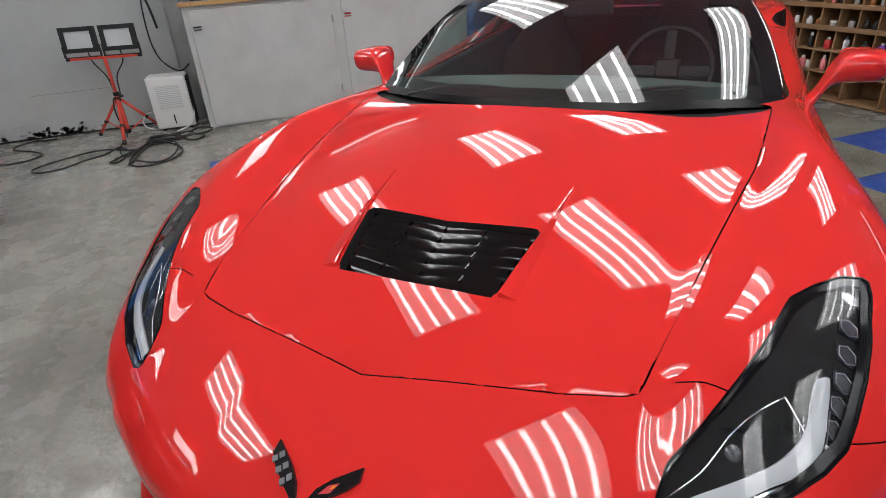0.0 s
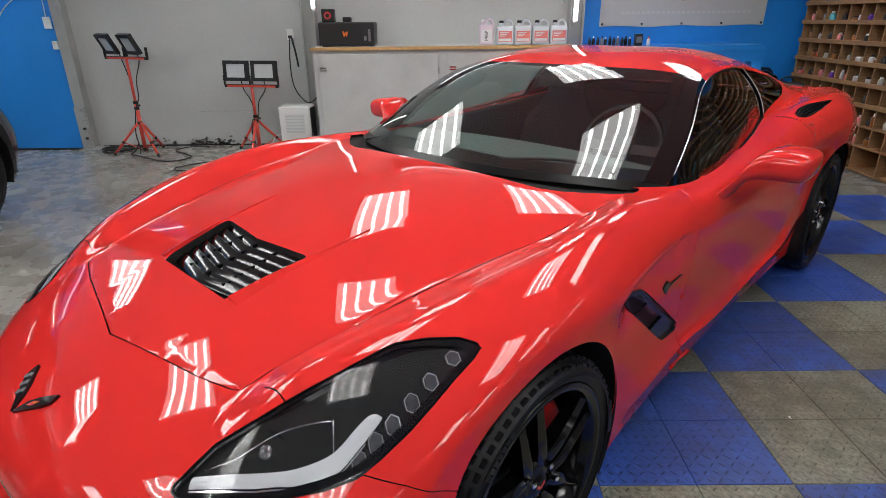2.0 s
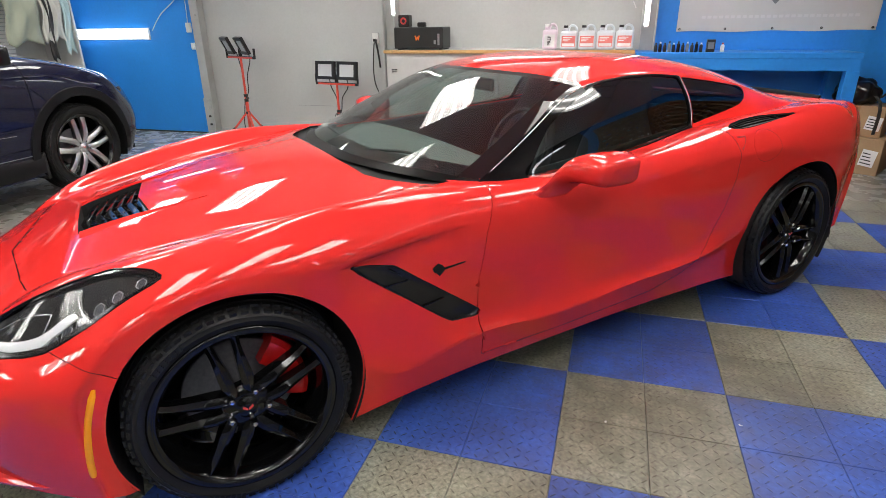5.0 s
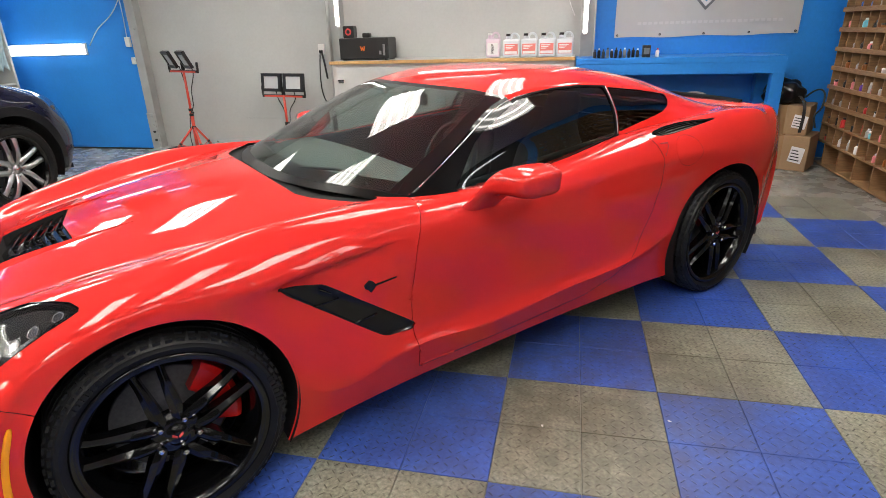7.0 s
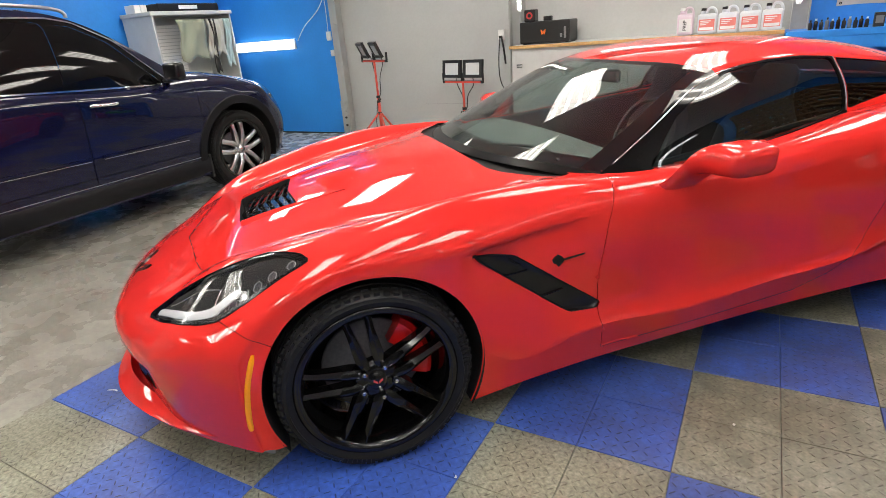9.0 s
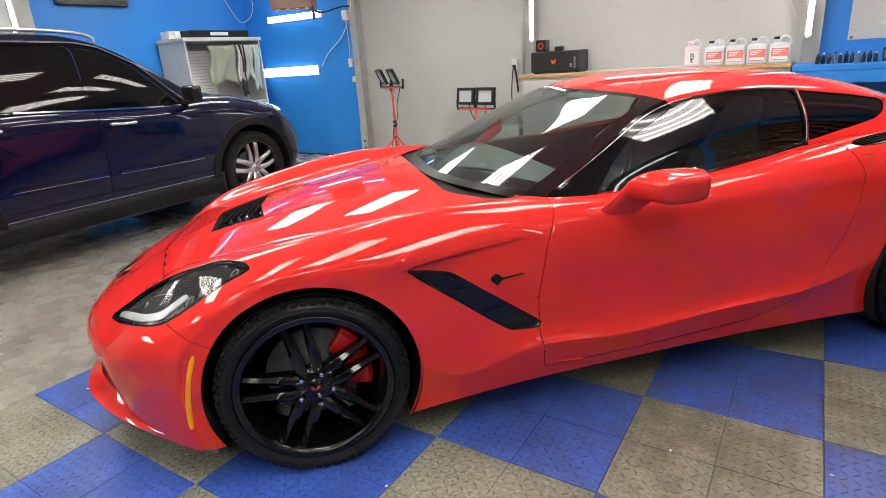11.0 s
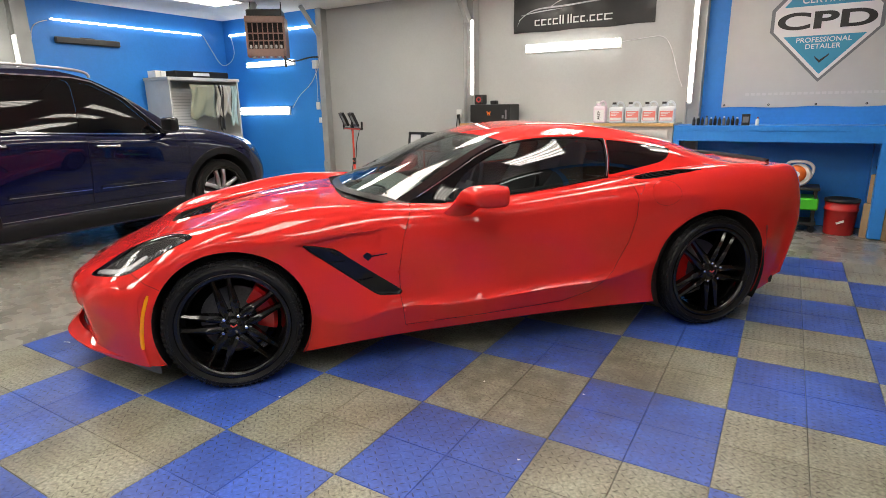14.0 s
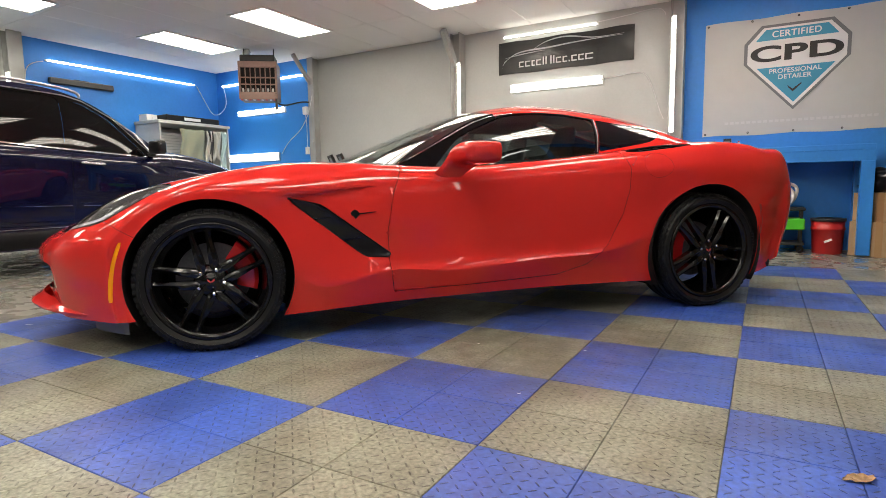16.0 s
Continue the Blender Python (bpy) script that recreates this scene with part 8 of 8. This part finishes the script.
part("side_panel", cube(0.351, 0.356, 0.02, 0.20, 0.04, 0.48), TRIM_GREY, deh)
for x in (0.04, 0.28):
    part("foot", cube(x, x + 0.03, 0.03, 0.19, 0, 0.02), PLASTIC, deh)

COIL = "black extension cord lying in loops on the floor"
cord("cable", [(-3.06, 3.93, 0), (-3.03, 4.09, 0), (-2.97, 4.40, 0.004), (-2.85, 4.48, 0.006), (-2.72, 4.33, 0), (-2.67, 4.12, 0), (-2.74, 3.91, 0), (-2.88, 3.83, 0), (-3.0, 3.86, 0), (-3.06, 3.98, 0.008), (-3.03, 4.26, 0.006), (-2.92, 4.51, 0.008), (-2.78, 4.48, 0.008), (-2.71, 4.25, 0.008), (-2.76, 3.97, 0), (-2.89, 3.91, 0), (-3.02, 4.02, 0.012), (-3.06, 4.18, 0.012), (-3.0, 4.42, 0.014), (-2.88, 4.56, 0.012)], 0.007, CABLE, COIL)
cord("cable", [(-3.22, 4.08, 0), (-3.17, 4.19, 0), (-3.08, 4.29, 0.008), (-3.0, 4.42, 0.016), (-2.93, 4.61, 0.01), (-2.81, 4.60, 0.008), (-2.71, 4.62, 0), (-2.62, 4.67, 0), (-2.51, 4.58, 0), (-2.54, 4.46, 0), (-2.63, 4.47, 0), (-2.74, 4.62, 0.008), (-2.85, 4.75, 0), (-2.97, 4.76, 0), (-2.99, 4.65, 0), (-2.88, 4.62, 0.012), (-2.79, 4.71, 0.012), (-2.70, 4.78, 0), (-2.62, 4.80, 0), (-2.55, 4.88, 0), (-2.44, 4.80, 0), (-2.49, 4.66, 0), (-2.59, 4.61, 0.008)], 0.007, CABLE, COIL)
for k in range(3):
    pts = [(-2.84 + 0.03 * k + (0.15 + 0.02 * k) * math.cos(a), 4.55 + 0.02 * k + (0.13 - 0.015 * k) * math.sin(a), 0.012 + 0.006 * k + 0.004 * math.sin(3 * a)) for a in np.linspace(0.9 * k, 0.9 * k + 5.3, 9)]
    cord("cable", pts, 0.007, CABLE, COIL)
cord("cable", [(-3.24, 5.0, 0.05), (-3.22, 4.8, 0), (-3.21, 4.62, 0), (-3.18, 4.35, 0), (-3.11, 4.19, 0), (-3.05, 4.24, 0.01), (-3.0, 4.40, 0.02)], 0.006, CABLE, "black cord running from the work lamp to the coil")
cord("cable", [(-3.03, 4.36, 0.012), (-3.11, 4.38, 0.004), (-3.24, 4.49, 0), (-3.41, 4.53, 0), (-3.58, 4.44, 0), (-3.74, 4.31, 0), (-3.81, 4.19, 0), (-3.75, 4.10, 0), (-3.64, 4.09, 0), (-3.53, 4.15, 0), (-3.43, 4.28, 0), (-3.30, 4.38, 0), (-3.22, 4.49, 0.01), (-3.14, 4.42, 0.008), (-3.10, 4.25, 0.008), (-3.15, 4.07, 0), (-3.22, 4.07, 0)], 0.007, CABLE, "black extension cord laid out in one long loop")
cord("cable", [(-3.86, 5.22, 0), (-3.96, 5.22, 0), (-4.06, 5.23, 0), (-4.15, 5.15, 0), (-4.17, 5.03, 0), (-4.09, 4.93, 0), (-3.96, 4.83, 0), (-3.86, 4.70, 0), (-3.89, 4.57, 0), (-4.0, 4.50, 0), (-4.13, 4.53, 0), (-4.35, 4.68, 0), (-4.52, 4.80, 0), (-4.60, 4.86, 0), (-4.56, 4.89, 0.03), (-4.51, 4.905, 0.12)], 0.007, CABLE, "black lamp cord snaking over the floor")
cord("cable", [(-2.93, 5.10, 0.16), (-3.0, 5.08, 0.15), (-3.05, 5.05, 0.09), (-3.02, 5.02, 0.03), (-2.93, 5.02, 0.0)], 0.007, WHITE_CABLE, "white hose looped beside the dehumidifier")
cord("cable", [(-4.7, 5.02, 0.005), (-4.85, 5.1, 0.005), (-5.0, 5.05, 0.01), (-4.9, 4.92, 0.005), (-4.75, 5.05, 0.012), (-4.62, 5.18, 0.005), (-4.75, 5.24, 0.01), (-4.95, 5.2, 0.015), (-5.05, 5.1, 0.01), (-4.85, 5.03, 0.012), (-4.7, 5.14, 0.02)], 0.012, CABLE, "black cords by the foot of the post")
cord("cable", [(-2.62, 5.05, 0.35), (-2.58, 5.0, 0.2), (-2.6, 4.9, 0.06), (-2.75, 4.8, 0.01)], 0.008, WHITE_CABLE, "white cord beside the dehumidifier")

# wear along the foot of the back wall
rng = random.Random(5)
bm = bmesh.new()
for k in range(90):
    cx = rng.choice((rng.uniform(-4.6, -3.55), rng.gauss(-3.85, 0.14)))
    cz = abs(rng.gauss(0, 0.035)) + 0.002
    r = rng.uniform(0.006, 0.026)
    vs = [bm.verts.new((cx + r * rng.uniform(0.5, 1.5) * math.cos(a), BACK - 0.0022 - k * 0.00004, max(-0.008, cz + r * rng.uniform(0.3, 0.8) * math.sin(a)))) for a in np.linspace(0, 6.28, 8)[:-1]]
    bm.faces.new(vs[::-1])
bmesh.ops.solidify(bm, geom=bm.faces, thickness=-0.0015)
structure("trim_peeling_paint", bm, mat("peeled_plaster", (0.20, 0.185, 0.165), rough=0.8, grain=0.3, grain_scale=120), "flaking stained paint along the foot of the wall", "wall wear")
structure("trim_wall_line", cube(-3.97, -3.32, BACK - 0.0022, BACK + 0.001, 0.388, 0.3905), INK_GREY, "thin dark line scored across the grey wall", "wall mark")
structure("trim_wall_joint", cube(-5.18, -2.72, BACK - 0.010, BACK - 0.001, -0.012, 0.004), BLACK_METAL, "dark joint between wall and concrete floor", "joint")
structure("trim_bay_joint", cube(LEFT + 0.01, -5.32, BLUE_Y - 0.010, BLUE_Y - 0.001, -0.012, 0.008), BLACK_METAL, "dark joint under the blue wall", "joint")


# ---- pigeonhole shelf on the right wall ----
CUB_X, CUB_D, CUB_Y0, CUB_Y1, CUB_Z1 = 2.72, 0.26, 1.15, 5.06, 2.45
rack = thing("pigeonhole_shelf", "raw wooden pigeonhole shelf full of bottles", "shelf", at=pose(0, 0, -0.012))
ROWS_Z = [0.02, 0.24] + [0.24 + 0.176 * k for k in range(1, 13)]
COLS_Y = list(np.linspace(CUB_Y0, CUB_Y1, 24))
me_cache = {}


def shared(key, make, material, name, parent, m):
    """A piece that shares its mesh with its like."""
    if key not in me_cache:
        bm = make()
        me = bpy.data.meshes.new(name)
        bm.to_mesh(me)
        bm.free()
        me.materials.append(material)
        me_cache[key] = me
    ob = new(name, me_cache[key])
    ob.parent = parent
    ob.matrix_basis = m
    return ob


for z in ROWS_Z:
    shared("board", lambda: cube(0, CUB_D, CUB_Y0 - 0.01, CUB_Y1 + 0.01, -0.009, 0.009, 0.002), WOOD, "board", rack, pose(CUB_X, 0, z))
    if z > 0.5:
        shared("lip", lambda: cube(-0.016, 0.0, CUB_Y0 - 0.012, CUB_Y1 + 0.012, -0.014, 0.026, 0.003), WOOD, "front_lip", rack, pose(CUB_X, 0, z))
for k, y in enumerate(COLS_Y):
    for j in range(len(ROWS_Z) - 1):
        if j == 0 and k % 2:
            continue
        h = ROWS_Z[j + 1] - ROWS_Z[j] - 0.018
        shared(("divider", round(h, 3)), lambda h=h: cube(0.004, CUB_D - 0.004, -0.007, 0.007, 0, h), WOOD, "divider", rack, pose(CUB_X, y, ROWS_Z[j] + 0.009))
part("back_panel", cube(CUB_X + CUB_D, CUB_X + CUB_D + 0.015, CUB_Y0, CUB_Y1, 0, CUB_Z1), WOOD, rack)

PAINTS = [mat("bottle_" + n, c, rough=0.35) for n, c in (("white", (0.75, 0.74, 0.72)), ("red", (0.55, 0.03, 0.03)), ("pink", (0.75, 0.22, 0.24)), ("blue", (0.03, 0.12, 0.5)), ("cyan", (0.12, 0.5, 0.62)), ("purple", (0.12, 0.03, 0.35)), ("black", (0.015, 0.015, 0.015)), ("clear", (0.42, 0.40, 0.38)), ("amber", (0.28, 0.10, 0.02)))]
random.seed(21)
bottle_proto = {}


def stock(kind, paint, cap, m):
    key = (kind, paint.name, cap.name)
    if key not in bottle_proto:
        ob = thing("bottle", "", "bottle", "bottles in the pigeonholes")
        if kind == "round":
            prof_b, cap_b = [(0, 0), (0.033, 0), (0.035, 0.006), (0.035, 0.075), (0.028, 0.09), (0.015, 0.096), (0.015, 0.1)], [(0.018, 0.096), (0.018, 0.118), (0, 0.12)]
        elif kind == "tall":
            prof_b, cap_b = [(0, 0), (0.026, 0), (0.028, 0.006), (0.028, 0.10), (0.012, 0.118), (0.012, 0.122)], [(0.016, 0.116), (0.013, 0.15), (0, 0.152)]
        else:
            prof_b, cap_b = [(0, 0), (0.036, 0), (0.038, 0.005), (0.038, 0.055), (0.034, 0.062)], [(0.039, 0.058), (0.039, 0.078), (0, 0.08)]
        part("vessel", lathe(bmesh.new(), prof_b, 10, "Z"), paint, ob, "", True)
        part("cap", lathe(bmesh.new(), cap_b, 10, "Z"), cap, ob, "", True)
        word = paint.name.replace("bottle_", "")
        ob["label"] = {"round": f"small {word} bottle with a screw cap in a pigeonhole", "tall": f"slim {word} bottle with a spout in a pigeonhole", "jar": f"squat {word} jar with a lid in a pigeonhole"}[kind]
        bottle_proto[key] = ob
        ob.matrix_basis = m
        return ob
    return copy_thing(bottle_proto[key], m)


for j in range(1, len(ROWS_Z) - 1):
    for k in range(len(COLS_Y) - 1):
        r = random.random()
        if r < 0.10:
            continue
        y = (COLS_Y[k] + COLS_Y[k + 1]) / 2
        z = ROWS_Z[j] + 0.009 - 0.012
        for q in range(1 if r < 0.7 else 2):
            if j > 7:
                pick = random.choices(range(9), (3, 2, 1, 4, 3, 3, 2, 2, 1))[0]
            else:
                pick = random.choices(range(9), (3, 1.6, 2, 0.3, 0.3, 0.3, 6, 4, 2))[0]
            stock(random.choice(("round", "tall", "jar", "round")), PAINTS[pick], random.choice((PAINTS[0], PAINTS[6], PAINTS[6])),
                  pose(CUB_X + random.uniform(0.036, 0.06), y + (0 if r < 0.7 else (-0.038, 0.038)[q]) + random.uniform(-0.008, 0.008), z, 0, 0, random.uniform(0, 360)) @ Matrix.Diagonal((0.85, 0.85, 0.8, 1)))

# ---- interlocking floor tiles ----
def tread(m, area_color):
    """Small raised dashes, turned by turns, as on diamond plate; they alter relief and, in patches, darken the colour.
    """
    nt = m.node_tree
    b = nt.nodes["Principled BSDF"]
    geo = nt.nodes.new("ShaderNodeNewGeometry")

    def vm(op, a, v=None):
        n = nt.nodes.new("ShaderNodeVectorMath")
        n.operation = op
        nt.links.new(a, n.inputs[0])
        if v is not None:
            n.inputs[1].default_value = v
        return n.outputs[0]

    def fm(op, a, c):
        n = nt.nodes.new("ShaderNodeMath")
        n.operation = op
        for i, q in enumerate((a, c)):
            if hasattr(q, "is_output"):
                nt.links.new(q, n.inputs[i])
            else:
                n.inputs[i].default_value = q
        return n.outputs[0]

    cells = vm("SCALE", geo.outputs["Position"])
    cells.node.inputs["Scale"].default_value = 1 / 0.034
    floor_c, frac_c = vm("FLOOR", cells), vm("FRACTION", cells)
    sep1, sep2 = nt.nodes.new("ShaderNodeSeparateXYZ"), nt.nodes.new("ShaderNodeSeparateXYZ")
    nt.links.new(floor_c, sep1.inputs[0])
    nt.links.new(frac_c, sep2.inputs[0])
    odd = fm("FLOORED_MODULO", fm("ADD", sep1.outputs[0], sep1.outputs[1]), 2.0)
    sign = fm("SUBTRACT", fm("MULTIPLY", odd, 2.0), 1.0)
    u, v = fm("SUBTRACT", sep2.outputs[0], 0.5), fm("SUBTRACT", sep2.outputs[1], 0.5)
    a = fm("ADD", u, fm("MULTIPLY", v, sign))
    c = fm("SUBTRACT", u, fm("MULTIPLY", v, sign))
    d = fm("ADD", fm("MULTIPLY", fm("MULTIPLY", a, a), 3.6), fm("MULTIPLY", fm("MULTIPLY", c, c), 62.0))
    h = nt.nodes.new("ShaderNodeMapRange")
    h.interpolation_type = "SMOOTHSTEP"
    h.inputs["From Min"].default_value, h.inputs["From Max"].default_value = 1.0, 0.55
    nt.links.new(d, h.inputs["Value"])
    old = b.inputs["Base Color"].links[0].from_socket
    dash_tone = nt.nodes.new("ShaderNodeMix")
    dash_tone.data_type, dash_tone.blend_type = "RGBA", "MULTIPLY"
    dash_tone.inputs["B"].default_value = (0.27, 0.25, 0.235, 1)
    nt.links.new(old, dash_tone.inputs["A"])
    worn = nt.nodes.new("ShaderNodeTexNoise")
    worn.inputs["Scale"].default_value, worn.inputs["Detail"].default_value = 4.5, 5.0
    nt.links.new(geo.outputs["Position"], worn.inputs["Vector"])
    patch = nt.nodes.new("ShaderNodeMapRange")
    patch.inputs["From Min"].default_value, patch.inputs["From Max"].default_value = 0.38, 0.64
    patch.inputs["To Min"].default_value, patch.inputs["To Max"].default_value = 0.22, 1.0
    nt.links.new(worn.outputs["Fac"], patch.inputs["Value"])
    nt.links.new(fm("MULTIPLY", h.outputs["Result"], patch.outputs["Result"]), dash_tone.inputs["Factor"])
    # a rounded, blotchy area beside the car, darker towards its middle
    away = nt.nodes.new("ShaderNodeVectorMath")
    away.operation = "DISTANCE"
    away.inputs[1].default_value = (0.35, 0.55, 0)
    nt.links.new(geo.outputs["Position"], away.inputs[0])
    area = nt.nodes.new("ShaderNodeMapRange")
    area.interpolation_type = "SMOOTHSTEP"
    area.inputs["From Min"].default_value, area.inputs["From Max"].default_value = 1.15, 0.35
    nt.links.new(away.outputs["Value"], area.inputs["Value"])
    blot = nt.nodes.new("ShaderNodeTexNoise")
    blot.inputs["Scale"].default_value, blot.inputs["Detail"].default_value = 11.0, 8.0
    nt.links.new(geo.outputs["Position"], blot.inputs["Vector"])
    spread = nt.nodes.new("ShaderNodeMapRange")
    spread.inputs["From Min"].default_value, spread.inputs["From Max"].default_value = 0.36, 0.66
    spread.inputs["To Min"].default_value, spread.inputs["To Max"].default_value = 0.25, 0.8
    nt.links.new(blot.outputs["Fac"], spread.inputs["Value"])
    area_mix = nt.nodes.new("ShaderNodeMix")
    area_mix.data_type = "RGBA"
    area_mix.inputs["B"].default_value = (*area_color, 1)
    nt.links.new(dash_tone.outputs["Result"], area_mix.inputs["A"])
    nt.links.new(fm("MULTIPLY", area.outputs["Result"], spread.outputs["Result"]), area_mix.inputs["Factor"])
    nt.links.new(area_mix.outputs["Result"], b.inputs["Base Color"])
    bump = nt.nodes.new("ShaderNodeBump")
    bump.inputs["Distance"].default_value = 0.006
    bump.inputs["Strength"].default_value = 1.0
    nt.links.new(h.outputs["Result"], bump.inputs["Height"])
    nt.links.new(bump.outputs["Normal"], b.inputs["Normal"])


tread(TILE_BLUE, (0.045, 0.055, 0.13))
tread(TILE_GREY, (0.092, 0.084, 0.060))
T = S / 2
tiles = tagged(new("tile_floor"), "checkered floor of interlocking blue and grey tiles", "floor", "", "structure")
rest = {True: bmesh.new(), False: bmesh.new()}
for i in range(-8, 8):
    for j in range(-14, 12):
        blue = ((i // 2) + (j // 2)) % 2 == 1
        x, y = i * T, j * T
        if -7 <= j < 11:
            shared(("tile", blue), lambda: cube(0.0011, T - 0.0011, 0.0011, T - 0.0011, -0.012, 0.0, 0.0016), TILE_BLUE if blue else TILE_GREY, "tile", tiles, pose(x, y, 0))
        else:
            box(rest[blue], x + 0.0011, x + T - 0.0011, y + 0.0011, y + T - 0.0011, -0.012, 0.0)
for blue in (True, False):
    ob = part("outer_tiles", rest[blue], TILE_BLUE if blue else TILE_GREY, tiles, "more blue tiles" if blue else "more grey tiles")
    ob["kind"] = "stuff"

# a dry leaf on the tiles
bm = bmesh.new()
mid = [bm.verts.new((0.012 * k - 0.05, 0.004 * math.sin(k), 0.004 + 0.004 * math.sin(k * 0.9))) for k in range(9)]
for s in (-1, 1):
    edge_l = [bm.verts.new((0.012 * k - 0.05 + 0.004, s * (0.004 + 0.018 * math.sin(math.pi * k / 8) * (1 + 0.5 * (k % 2))), 0.003 + 0.007 * ((k + (s > 0)) % 2))) for k in range(9)]
    for k in range(8):
        bm.faces.new((mid[k], mid[k + 1], edge_l[k + 1], edge_l[k]) if s > 0 else (edge_l[k], edge_l[k + 1], mid[k + 1], mid[k]))
leaf = tagged(link("dry_leaf", thick(bm, 0.0006), LEAF_BROWN), "brown dry leaf lying on the tiles", "leaf")
leaf.matrix_basis = pose(1.517, -0.346, 0.001, 0, 0, 35) @ Matrix.Diagonal((0.88, 0.80, 0.9, 1))

# small white scraps on the tiles
for k, (x, y) in enumerate([(-2.226, -0.469), (0.165, 0.311), (0.632, 0.425), (0.566, -0.189), (-0.62, -0.30), (1.703, 0.087)]):
    bm = bmesh.new()
    n, long = 7, 0.045 if k == 0 else 0.011
    rows = [[bm.verts.new((long * (j / n - 0.5), 0.35 * long * math.sin(2.4 * j / n) + d, 0.002 + 0.25 * long * (j / n - 0.5) ** 2)) for d in (-0.004, 0.004)] for j in range(n + 1)]
    for a, b in zip(rows, rows[1:]):
        bm.faces.new((a[0], b[0], b[1], a[1]))
    bit = tagged(link("paper_scrap", thick(bm, 0.0008), WHITE_PLASTIC), "tiny white scrap lying on the tiles", "scrap", "scraps")
    bit.matrix_basis = pose(x, y, 0.0012, 0, 0, 65 * k)
